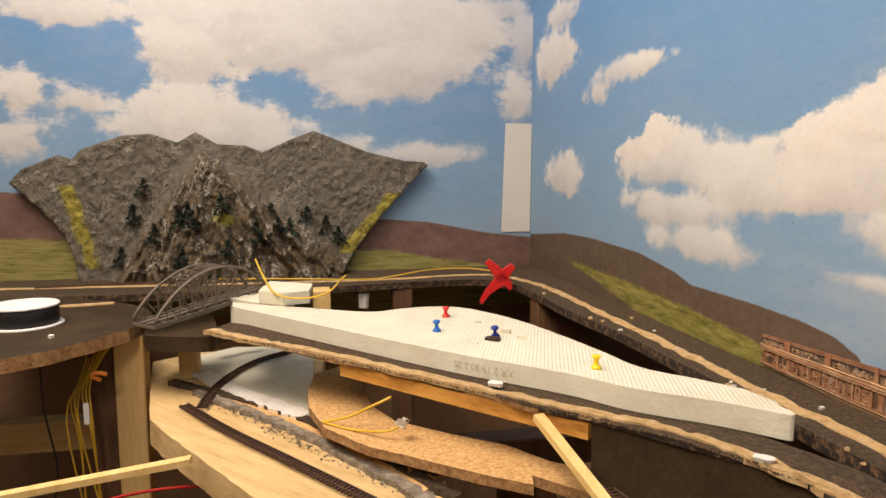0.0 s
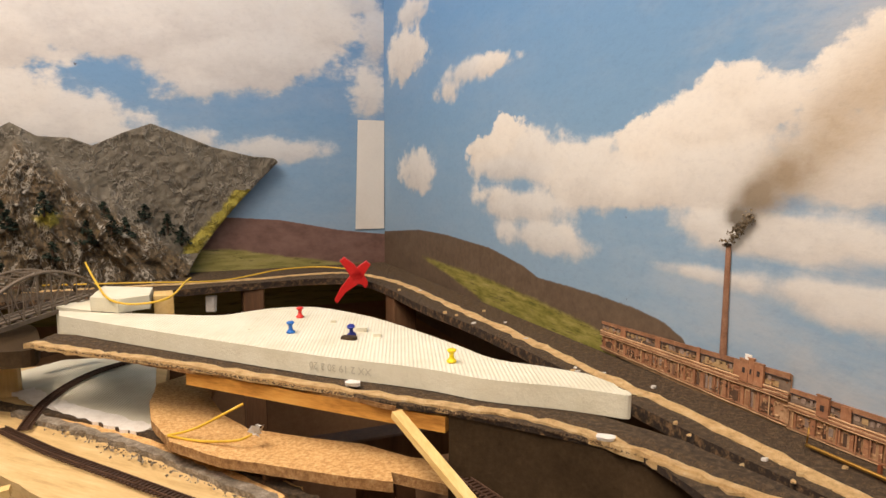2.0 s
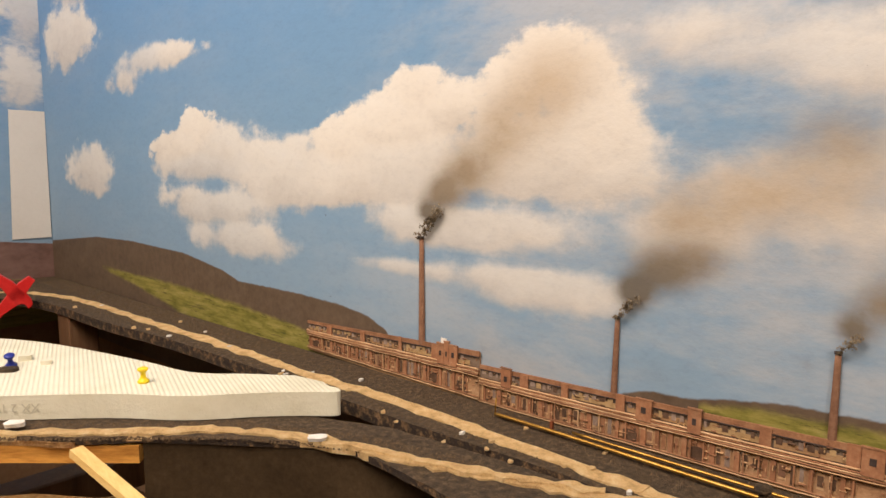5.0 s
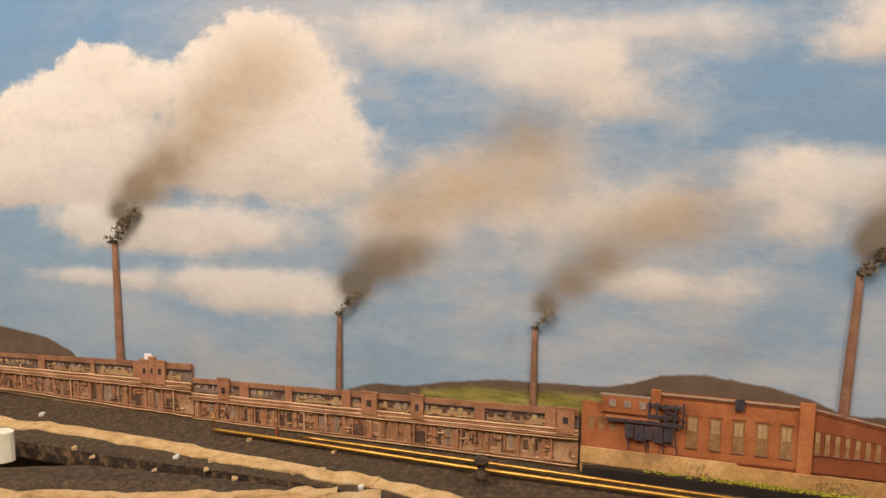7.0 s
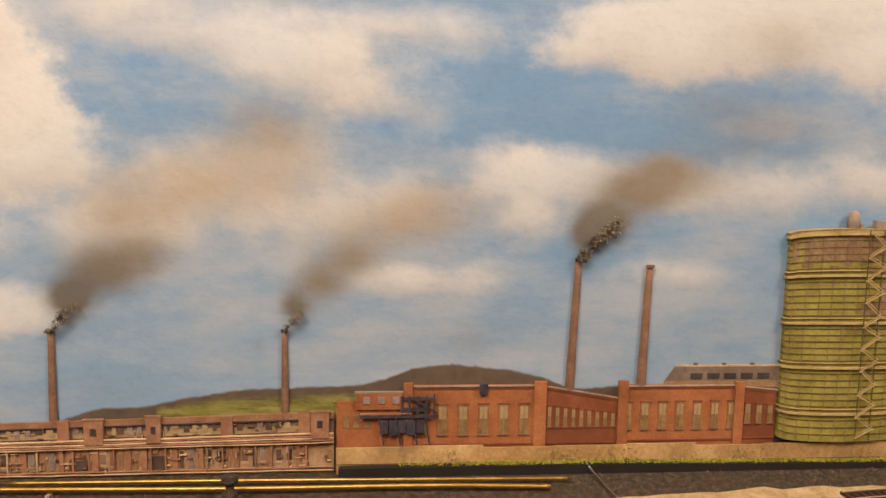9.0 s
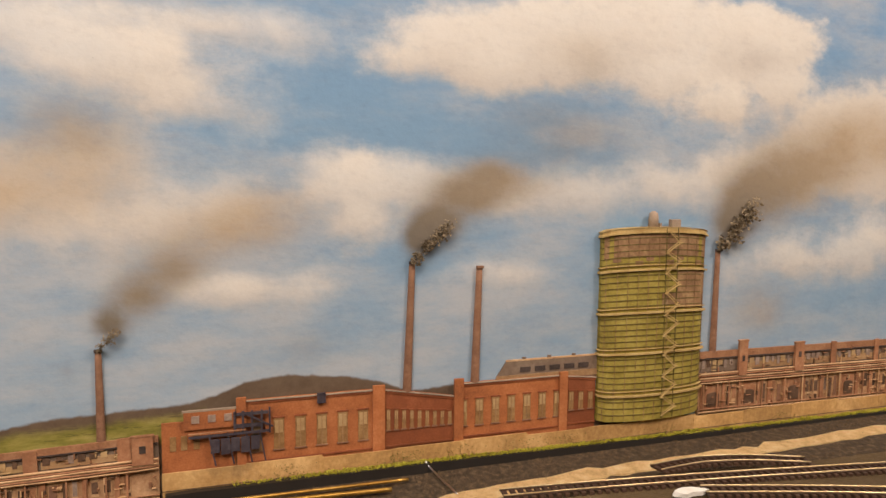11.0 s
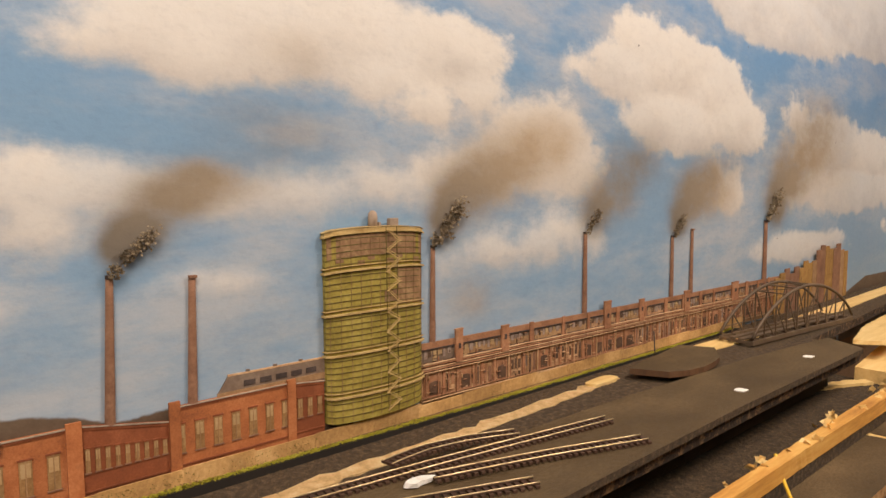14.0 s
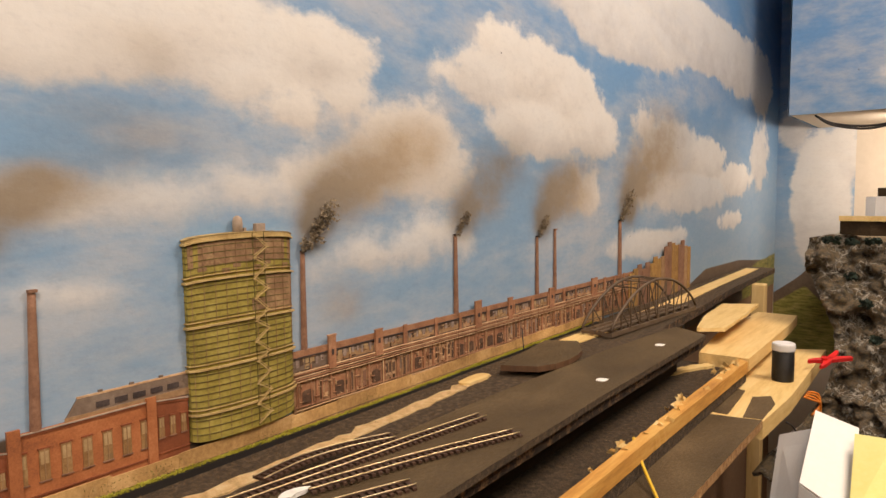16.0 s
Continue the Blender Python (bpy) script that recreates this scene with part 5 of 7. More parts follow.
away = Vector((0.29, 0.957, 0)).normalized()
upright = Matrix(((0, away.x, away.y), (0, away.y, -away.x), (-1, 0, 0))).to_4x4()
spring_clamp((0.3623, 1.240, 1.0290), upright, 39, "red plastic spring clamp gripping the corner board", 1.05, (2.0, 0.7), (0.80, 1.0), 1.2)

# ---------------------------------------------------------------- mountain relief
TOPS = [(-0.577, 1.224), (-0.555, 1.250), (-0.488, 1.279), (-0.462, 1.270), (-0.445, 1.290), (-0.367, 1.318), (-0.315, 1.322), (-0.262, 1.305), (-0.227, 1.326), (-0.185, 1.302), (-0.13, 1.300), (-0.095, 1.286), (-0.04, 1.312), (0.01, 1.331), (0.06, 1.312), (0.12, 1.288), (0.20, 1.269), (0.245, 1.266), (0.254, 1.258)]


NEARER = 1.0215


def mountain():
    bm, rows, nu, nv = bmesh.new(), [], 190, 96
    crest, soil, moss = bm.verts.layers.float.new("crest"), bm.verts.layers.float.new("soil"), bm.verts.layers.float.new("moss")
    for j in range(nv + 1):
        v, row = j / nv, []
        for i in range(nu + 1):
            u = i / nu
            k = u * (TOPS[-1][0] - TOPS[0][0]) + TOPS[0][0]
            top = next((a[1] + (b[1] - a[1]) * (k - a[0]) / (b[0] - a[0]) for a, b in zip(TOPS, TOPS[1:]) if a[0] <= k <= b[0]), TOPS[-1][1])
            bow = -0.032 * math.sin(v * math.pi) * (2 * u - 1) * (1.0 if u < 0.5 else 0.4)
            x = (-0.462 + 0.52 * u) * (1 - v) + k * v + bow
            z = (BED + 0.001) * (1 - v) + top * v
            q = Vector((x * 11, z * 8, 1))
            ridge = 1 - abs(noise.fractal(q * 1.4, 0.8, 2.1, 6)) * 1.5
            fine = noise.fractal(q * 7, 0.7, 2.1, 4)
            swing, far = math.atan2(x + 0.215, 1.36 - z), math.hypot(x + 0.215, 1.36 - z)
            spur = 1 - abs(noise.fractal(Vector((swing * 5.0, far * 3.2 + 3, 2)), 0.6, 2.1, 4)) * 2.2
            side = x + 0.2135
            peak = 1.324 - (1.5 if side < 0 else 0.85) * abs(side) + 0.012 * noise.noise(Vector((x * 40, 1, 1)))
            mass = max(0.0, min(1.0, (peak - z) / 0.075))
            mass = mass * mass * (3 - 2 * mass)
            crease = 1 - abs(noise.fractal(Vector((x * 26 + z * 9, z * 13, 8)), 0.7, 2.2, 4)) * 1.9
            depth = 0.008 + 0.010 * ridge * (0.3 + mass) + 0.004 * fine + 0.009 * crease * (0.25 + mass) + mass * (0.022 + 0.20 * max(0.0, peak - z) * 1.2 + 0.028 * max(0.0, spur))
            vert = bm.verts.new((x * NEARER, NORTH - 0.018 - depth, 1.25 + (z - 1.25) * NEARER))
            vert[crest] = max(0.0, min(1.3, 0.05 + 0.42 * max(0.0, spur) ** 12 * mass * (1.0 if z > 1.12 else 0.6) + 0.60 * max(0.0, crease) ** 9 * (0.35 + 0.65 * mass) + 0.30 * fine))
            vert[soil] = 0.95 * mass * (0.55 + 0.45 * max(0.0, min(1.0, (1.16 - z) / 0.08))) + 0.08
            right = max(0.0, 1 - abs(x - (0.058 + 0.9 * (z - 1.06))) / 0.035) if 1.07 < z < 1.20 else 0.0
            left = max(0.0, 1 - abs(x - (-0.435 - 0.25 * (z - 1.06))) / 0.028) if 1.05 < z < 1.22 else 0.0
            knob = max(0.0, 1 - math.hypot(x + 0.165, z - 1.155) / 0.035)
            vert[moss] = max(right, left, knob)
            row.append(vert)
        rows.append(row)
    for a, b in zip(rows, rows[1:]):
        for i in range(nu):
            bm.faces.new((a[i], a[i + 1], b[i + 1], b[i])).smooth = True
    rim = rows[0] + [r[-1] for r in rows[1:]] + rows[-1][::-1][1:] + [r[0] for r in rows[::-1][1:-1]]
    back = [bm.verts.new((v.co.x, NORTH - 0.013, v.co.z)) for v in rim]
    for i in range(len(rim)):
        j = (i + 1) % len(rim)
        bm.faces.new((rim[j], rim[i], back[i], back[j]))
    bm.faces.new(back)
    bmesh.ops.recalc_face_normals(bm, faces=bm.faces)
    return bm


hill = thing("mountain_relief", "grey drybrushed plaster mountain relief with moss and dark firs", "mountain model", (-0.2, 1.44, BED))
relief = part("rock", mountain(), M_ROCK, hill, "drybrushed grey rock")
tri = [(Vector(v.co) + hill.location) for v in relief.data.vertices]


def rock_depth(x, z):
    return min((v for v in tri[::3] if v.y < NORTH - 0.014), key=lambda v: (v.x - x) ** 2 + (v.z - z) ** 2).y


def fir(seed):
    r = random.Random(seed)
    ob = thing("fir_tree", "tiny dark green model fir on the mountain", "model tree", (0, 0, 0), "firs on the mountain")
    part("trunk", lathe([(0.0012, -0.004), (0.0008, 0.02)], 6), M_TRUNK, ob)
    bm = bmesh.new()
    for k in range(11):
        t = k / 10
        rad = 0.0085 * (1 - t) + 0.0012
        for a in range(max(4, int(13 * (1 - t)))):
            w = r.uniform(0, math.tau)
            c = Vector((math.cos(w), math.sin(w), 0)) * rad * r.uniform(0.35, 1.05) + Vector((0, 0, 0.002 + 0.028 * t + r.uniform(-0.0015, 0.0015)))
            leaflets(bm, c, 0.0006, 2, 0.0024, r)
    part("crown", bm, M_NEEDLE, ob)
    return ob


firs = [fir(k) for k in range(3)]
FIR_AT = [(-0.33, 1.213), (-0.353, 1.155), (-0.304, 1.121), (-0.255, 1.152), (-0.237, 1.16), (-0.17, 1.178), (-0.079, 1.16), (-0.107, 1.121), (-0.044, 1.125), (-0.066, 1.134), (-0.009, 1.155), (0.032, 1.126), (0.057, 1.106), (-0.16, 1.095), (-0.246, 1.071), (-0.378, 1.071), (-0.224, 1.152)]
for k, (x, z) in enumerate(FIR_AT):
    x, z = x * NEARER, 1.25 + (z - 1.25) * NEARER
    m = Matrix.Translation((x, rock_depth(x, z) - 0.003, z - 0.015)) @ Matrix.Rotation(k * 1.3, 4, "Z") @ Matrix.Diagonal((1.9, 1.9, 1.1 + 0.35 * ((k * 37) % 10) / 10, 1))
    t = firs[k] if k < 3 else copy_thing(firs[k % 3], m)
    t.matrix_basis = m

# ---------------------------------------------------------------- printed factory sheets on the east wall
FACE_X = EAST - 0.0006
M_HOOP = surf("dark_olive_hoop", [(0.06, 0.045, 0.012), (0.11, 0.085, 0.022), (0.16, 0.13, 0.04)], 80, 420, 0.7, 0.2, dirt=0.2)


def flat(parent, name, y0, y1, z0, z1, lift, material, thick=0.0012, label="", slope=0.0):
    """A thin card piece on the wall, lift metres proud; slope drops its upper edge towards y1."""
    bm = box(FACE_X - lift - thick, FACE_X - lift, min(y0, y1), max(y0, y1), z0, z1)
    if slope:
        for v in bm.verts:
            if v.co.z > (z0 + z1) / 2 or z1 - z0 < 0.004:
                t = (v.co.y - y0) / (y1 - y0)
                v.co.z -= slope * t
    return part(name, bm, material, parent, label)


def mill(y0, y1, base, roof, seed, towers, label):
    """A long printed mill: a roof edge over a shaded window row, a rack of pipes, then brick bays with doors and gates."""
    r = random.Random(seed)
    ob = thing("mill_cutout", label, "factory cutout", (EAST, y0, base[0]))
    lo = lambda y: base[0] + (base[1] - base[0]) * (y - y0) / (y1 - y0)
    up = lambda y: roof[0] + (roof[1] - roof[0]) * (y - y0) / (y1 - y0)
    way = -1 if y1 < y0 else 1

    def slab(name, a, b, f0, f1, lift, material, thick=0.0012, parent=None):
        bm = bmesh.new()
        vs = []
        for x in (FACE_X - lift, FACE_X - lift - thick):
            for y in (a, b):
                for f in (f0, f1):
                    vs.append(bm.verts.new((x, y, lo(y) + (up(y) - lo(y)) * f)))
        for q in ((0, 1, 3, 2), (4, 6, 7, 5), (0, 2, 6, 4), (1, 5, 7, 3), (0, 4, 5, 1), (2, 3, 7, 6)):
            bm.faces.new([vs[i] for i in q])
        bmesh.ops.recalc_face_normals(bm, faces=bm.faces)
        return part(name, bm, material, parent or ob)

    def arch(a, b, f0, f1, lift):
        """A dark gate with a round head."""
        bm = bmesh.new()
        m, h = (a + b) / 2, up((a + b) / 2) - lo((a + b) / 2)
        z0, z1, rad = lo(m) + h * f0, lo(m) + h * f1, abs(b - a) / 2
        line = [(a, z0), (b, z0)] + [(m + (b - m) * math.cos(k * math.pi / 6), z1 - 0.35 * rad + 0.35 * rad * math.sin(k * math.pi / 6)) for k in range(7)]
        front = [bm.verts.new((FACE_X - lift - 0.0006, y, z)) for y, z in line]
        back = [bm.verts.new((FACE_X - lift, y, z)) for y, z in line]
        bm.faces.new(front), bm.faces.new(back[::-1])
        for i in range(len(line)):
            bm.faces.new((front[i], back[i], back[(i + 1) % len(line)], front[(i + 1) % len(line)]))
        bmesh.ops.recalc_face_normals(bm, faces=bm.faces)
        return part("gate", bm, M_UMBER, ob, "dark arched gate")

    slab("wall", y0, y1, 0.0, 0.97, 0.0, M_MILL, 0.0016)
    slab("ground_strip", y0, y1, 0.0, 0.13, 0.0017, M_OCHRE, 0.0010)
    slab("upper_storey", y0, y1, 0.68, 0.90, 0.0017, M_SLATE, 0.0004)
    slab("roof_edge", y0, y1, 0.90, 1.0, 0.0017, M_ROOFBAND, 0.0016)
    slab("roof_line", y0, y1, 0.885, 0.905, 0.0017, M_SOOT, 0.0020)
    # upper window row between wide piers
    y = y0 + way * 0.002
    while (y1 - y) * way > 0.020:
        stretch = r.uniform(0.030, 0.055)
        tone = r.choice([M_OCHRE, M_PANE, M_SLATE, M_MILL])
        slab("window_band", y, y + way * min(stretch, abs(y1 - y) - 0.002), 0.70, 0.80, 0.0021, tone, 0.0004)
        run = y + way * 0.001
        while (run - y) * way < stretch - 0.005 and (y1 - run) * way > 0.006:
            w = r.uniform(0.0022, 0.0050)
            slab("window", run, run + way * w, 0.76 + r.uniform(-0.02, 0.03), 0.865, 0.0025, r.choice([M_BLUEWIN, M_BLUEWIN, M_UMBER, M_PANE]), 0.0004)
            run += way * (w + r.uniform(0.0010, 0.0040))
        y += way * stretch
        if (y1 - y) * way > 0.014:
            slab("pier", y, y + way * r.uniform(0.004, 0.009), 0.66, r.uniform(0.97, 1.03), 0.0032, M_MILL_P, 0.0012)
        y += way * 0.0095
    # lower brick bays
    y = y0 + way * 0.003
    while (y1 - y) * way > 0.022:
        slab("pilaster", y, y + way * r.uniform(0.0026, 0.0044), 0.13, 0.56, 0.0017, M_MILL_P, 0.0012)
        y += way * 0.0052
        kind = r.random()
        if kind < 0.24:
            w = r.uniform(0.010, 0.013)
            slab("bay", y, y + way * (w + 0.003), 0.14, 0.52, 0.0017, M_MILL_P, 0.0004)
            arch(y + way * 0.0015, y + way * (w + 0.0015), 0.17, 0.38, 0.0022)
            y += way * (w + 0.005)
        else:
            for k in range(r.choice([1, 2, 2, 3])):
                w = r.uniform(0.0026, 0.0046)
                frame_piece = slab("window_frame", y - way * 0.0004, y + way * (w + 0.0004), 0.21, 0.50, 0.0017, M_PIPE, 0.0003)
                slab("opening", y, y + way * w, 0.17 if r.random() < 0.4 else 0.26, r.uniform(0.42, 0.48), 0.0021, r.choice([M_UMBER, M_UMBER, M_ROOFBAND, M_BLUEWIN, M_CHIMNEY]), 0.0003, frame_piece)
                y += way * (w + r.uniform(0.0018, 0.0036))
    # pipe rack and low pipes
    for f, rad, tone in ((0.105, 0.0006, M_PIPE), (0.15, 0.0005, M_ROOFBAND), (0.535, 0.0006, M_PIPE), (0.57, 0.0008, M_ROOFBAND), (0.605, 0.0008, M_PIPE), (0.64, 0.0006, M_MILL_P), (0.675, 0.0010, M_PIPE)):
        pts = [(FACE_X - 0.0044, y0 + (y1 - y0) * k / 24, lo(y0 + (y1 - y0) * k / 24) * (1 - f) + up(y0 + (y1 - y0) * k / 24) * f + r.uniform(-0.0003, 0.0003)) for k in range(25)]
        part("pipe", tube(pts, rad, 5, 0), tone, ob)
    y = y0 + way * 0.004
    while (y1 - y) * way > 0.01:
        slab("pipe_stand", y, y + way * 0.0011, 0.10, r.choice([0.62, 0.69, 0.76]), 0.0032, r.choice([M_PIPE, M_MILL_P, M_ROOFBAND]), 0.0008)
        y += way * r.uniform(0.010, 0.030)
    for name, material, count, low, high in (("dark_detail", M_UMBER, 0.28, 0.14, 0.88), ("pale_detail", M_PIPE, 0.45, 0.12, 0.70), ("rust_detail", M_ROOFBAND, 0.7, 0.10, 0.98), ("ochre_detail", M_PANE, 0.15, 0.66, 0.86)):
        bm = bmesh.new()
        for k in range(int(abs(y1 - y0) * 620 * count)):
            y, f = y0 + (y1 - y0) * r.random(), r.uniform(low, high)
            z = lo(y) * (1 - f) + up(y) * f
            w, h = (r.uniform(0.0008, 0.0055), r.uniform(0.0003, 0.0007)) if r.random() < 0.65 else (r.uniform(0.0004, 0.0010), r.uniform(0.001, 0.004))
            block(bm, FACE_X - 0.0030 - r.uniform(0, 0.0012), FACE_X - 0.0016, y - w / 2, y + w / 2, z - h / 2, min(z + h / 2, up(y)))
        tagged(part(name, bm, material, ob), kind="stuff")
    for ty, tw, th in towers:
        t = flat(ob, "tower", ty, ty + way * tw, lo(ty) + 0.62 * (up(ty) - lo(ty)), up(ty) + th, 0.0035, M_MILL_P, 0.0022, "small brick tower")
        flat(t, "tower_cap", ty - way * 0.0007, ty + way * (tw + 0.0007), up(ty) + th, up(ty) + th + 0.0010, 0.0035, M_ROOFBAND, 0.0026)
        flat(t, "tower_opening", ty + way * tw * 0.35, ty + way * tw * 0.65, up(ty) - 0.010, up(ty) - 0.005, 0.0058, M_SOOT, 0.0003)
    return ob


mill(0.666, 0.400, (1.026, 1.020), (1.062, 1.0725), 3, [(0.452, 0.009, 0.002), (0.4425, 0.006, 0.0045), (0.436, 0.010, 0.0015)], "printed brown mill with roof edge, windows and pipe runs")
mill(0.399, 0.066, (1.020, 1.021), (1.060, 1.0685), 5, [(0.372, 0.011, 0.0020), (0.238, 0.013, 0.0008), (0.196, 0.010, 0.0018), (0.082, 0.013, 0.001)], "printed low brown factory with pipe bridge and doors")
mill(-0.367, -1.43, (1.036, 1.022), (1.0955, 1.0870), 9, [(-0.407, 0.009, 0.008), (-0.470, 0.010, 0.003), (-0.645, 0.013, 0.009), (-0.72, 0.010, 0.004), (-0.83, 0.014, 0.004), (-0.97, 0.02, 0.004)], "printed long brown mill behind the concrete wall")
flat(thing("white_dormer", "tiny white dormer on the mill roof", "dormer", (EAST, 0.445, 1.075)), "dormer", 0.447, 0.440, 1.0735, 1.0785, 0.0042, M_PAPER, 0.0012)


def brick_hall(y0, y1, base, eave, windows, seed, material, label, slope=0.0, win=(0.30, 0.68)):
    """A printed brick hall: wall, coping, corner piers and tall arched windows with sills."""
    ob = thing("brick_hall_cutout", label, "factory cutout", (EAST, y0, base))
    flat(ob, "wall", y0, y1, base, eave, 0.0, material, 0.0020, slope=slope)
    flat(ob, "coping", y0 + 0.0006, y1 - 0.0006, eave - 0.0008, eave, 0.0021, M_COPING, 0.0012, "pale stone coping", slope)
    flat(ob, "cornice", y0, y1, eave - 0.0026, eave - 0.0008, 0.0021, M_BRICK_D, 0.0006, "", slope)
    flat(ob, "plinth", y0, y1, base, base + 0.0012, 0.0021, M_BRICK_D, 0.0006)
    flat(ob, "foot", y0, y1, base - 0.010, base, 0.0, material, 0.0019)
    span = (y1 - y0) / windows
    for k in range(windows):
        a, b = y0 + span * (k + 0.26), y0 + span * (k + 0.74)
        top = base + (eave - base - slope * (k + 0.5) / windows) * win[1]
        low = base + (eave - base) * win[0]
        w = flat(ob, "window", a, b, low, top, 0.0021, M_GLASS, 0.0004)
        flat(w, "pane", a - (a - b) * 0.12, b + (a - b) * 0.12, low + (top - low) * 0.52, top - (top - low) * 0.08, 0.0025, M_PANE, 0.0002)
        flat(w, "lintel", a + 0.0006, b - 0.0006, top, top + 0.0011, 0.0021, M_BRICK_D, 0.0008)
        flat(w, "sill", a + 0.0006, b - 0.0006, low - 0.0009, low, 0.0021, M_CHIMNEY, 0.0009)
        flat(w, "glazing_bar", (a + b) / 2 + 0.0003, (a + b) / 2 - 0.0003, low, top, 0.0026, M_OCHRE, 0.0003)
    return ob


hall = brick_hall(0.010, -0.080, 1.042, 1.0870, 6, 1, M_BRICK, "printed orange brick hall with six tall windows", win=(0.18, 0.68))
flat(hall, "pier", -0.0795, -0.0885, 1.034, 1.090, 0.0021, M_BRICK, 0.0022)
flat(hall, "pier", 0.016, 0.0095, 1.034, 1.0895, 0.0021, M_BRICK, 0.0022)
lodge = thing("brick_lodge_cutout", "printed orange brick lodge with three small windows", "factory cutout", (EAST, 0.06, 1.041))
flat(lodge, "wall", 0.064, 0.0165, 1.040, 1.0755, 0.0, M_BRICK, 0.0020)
flat(lodge, "upper_floor", 0.050, 0.0168, 1.070, 1.0822, 0.0021, M_BRICK, 0.0016)
flat(lodge, "roof_edge", 0.051, 0.0162, 1.0822, 1.0834, 0.0021, M_COPING, 0.0018)
for y in (0.045, 0.0345, 0.024):
    flat(lodge, "window", y, y - 0.005, 1.0745, 1.0795, 0.0038, M_BLUEWIN, 0.0005)
for y in (0.059, 0.052, 0.044):
    flat(lodge, "window", y, y - 0.004, 1.056, 1.066, 0.0021, M_GLASS, 0.0004)
crane = thing("loading_machine_cutout", "printed dark loading machine on a gantry", "machine cutout", (EAST, 0.02, 1.046))
for k in range(5):
    flat(crane, "hopper_panel", 0.033 - 0.0066 * k, 0.0272 - 0.0066 * k, 1.0530 - 0.0012 * (k % 2), 1.0625, 0.0045, M_CRANE, 0.0014 + 0.0004 * (k % 2), "black hopper plate")
flat(crane, "gantry", 0.047, -0.006, 1.0645, 1.0660, 0.0045, M_CRANE, 0.0016)
flat(crane, "gantry_rail", 0.047, 0.010, 1.0672, 1.0678, 0.0045, M_ROOFBAND, 0.0016)
for a, b in ((0.018, 0.0165), (0.0125, 0.011), (0.0065, 0.0050), (0.0000, -0.0015)):
    flat(crane, "cab_post", a, b, 1.066, 1.0805, 0.0045, M_CRANE, 0.0012, "bluish cab post")
flat(crane, "cab_floor", 0.018, -0.0015, 1.0690, 1.0715, 0.0045, M_CRANE, 0.0011)
flat(crane, "cab_roof", 0.016, -0.0050, 1.0775, 1.0795, 0.0045, M_CRANE, 0.0013)
for y in (0.034, 0.022, 0.010, 0.001):
    part("strut", bar(bmesh.new(), (FACE_X - 0.0055, y, 1.0665), (FACE_X - 0.0055, y - 0.004, 1.044), 0.001, 0.001), M_CRANE, crane)
part("jib", bar(bmesh.new(), (FACE_X - 0.0055, 0.012, 1.080), (FACE_X - 0.0055, -0.008, 1.068), 0.0012), M_CRANE, crane)
part("jib", bar(bmesh.new(), (FACE_X - 0.0055, -0.006, 1.082), (FACE_X - 0.0055, -0.006, 1.064), 0.0012), M_CRANE, crane)
part("roof_box", box(FACE_X - 0.005, FACE_X - 0.0035, -0.045, -0.039, 1.081, 1.0885), M_CRANE, crane)
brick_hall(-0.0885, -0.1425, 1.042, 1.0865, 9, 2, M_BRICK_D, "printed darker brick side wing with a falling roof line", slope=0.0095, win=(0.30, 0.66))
hall = brick_hall(-0.1435, -0.2375, 1.043, 1.0860, 7, 3, M_BRICK, "printed orange brick hall with seven windows", win=(0.22, 0.70))
flat(hall, "pier", -0.1425, -0.1500, 1.034, 1.0900, 0.0021, M_BRICK, 0.0022)
flat(hall, "pier", -0.2320, -0.2390, 1.034, 1.0885, 0.0021, M_BRICK, 0.0022)
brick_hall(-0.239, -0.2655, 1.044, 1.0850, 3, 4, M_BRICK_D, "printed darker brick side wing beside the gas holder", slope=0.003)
shed = thing("slate_hall_cutout", "printed grey slate-roofed hall behind the brick halls", "factory cutout", (EAST, -0.22, 1.085))
gable = bmesh.new()
ring_a = [gable.verts.new((FACE_X - 0.0008, y, z)) for y, z in ((-0.176, 1.082), (-0.1785, 1.0885), (-0.186, 1.0995), (-0.270, 1.1005), (-0.270, 1.082))]
ring_b = [gable.verts.new((FACE_X, v.co.y, v.co.z)) for v in ring_a]
gable.faces.new(ring_a), gable.faces.new(ring_b[::-1])
for i in range(5):
    gable.faces.new((ring_a[i], ring_b[i], ring_b[(i + 1) % 5], ring_a[(i + 1) % 5]))
bmesh.ops.recalc_face_normals(gable, faces=gable.faces)
part("roof", gable, M_SLATE, shed)
flat(shed, "ridge", -0.186, -0.270, 1.0995, 1.1008, -0.0001, M_PIPE, 0.0011)
flat(shed, "eaves_wall", -0.1775, -0.270, 1.0835, 1.0885, 0.0009, M_OCHRE, 0.0004)
for k in range(3):
    flat(shed, "roof_vent", -0.200 - 0.022 * k, -0.203 - 0.022 * k, 1.1008, 1.1024, 0.0001, M_SLATE, 0.0010)
for k in range(5):
    flat(shed, "skylight", -0.198 - 0.013 * k, -0.207 - 0.013 * k, 1.0905, 1.0945, 0.0009, M_SOOT, 0.0005)

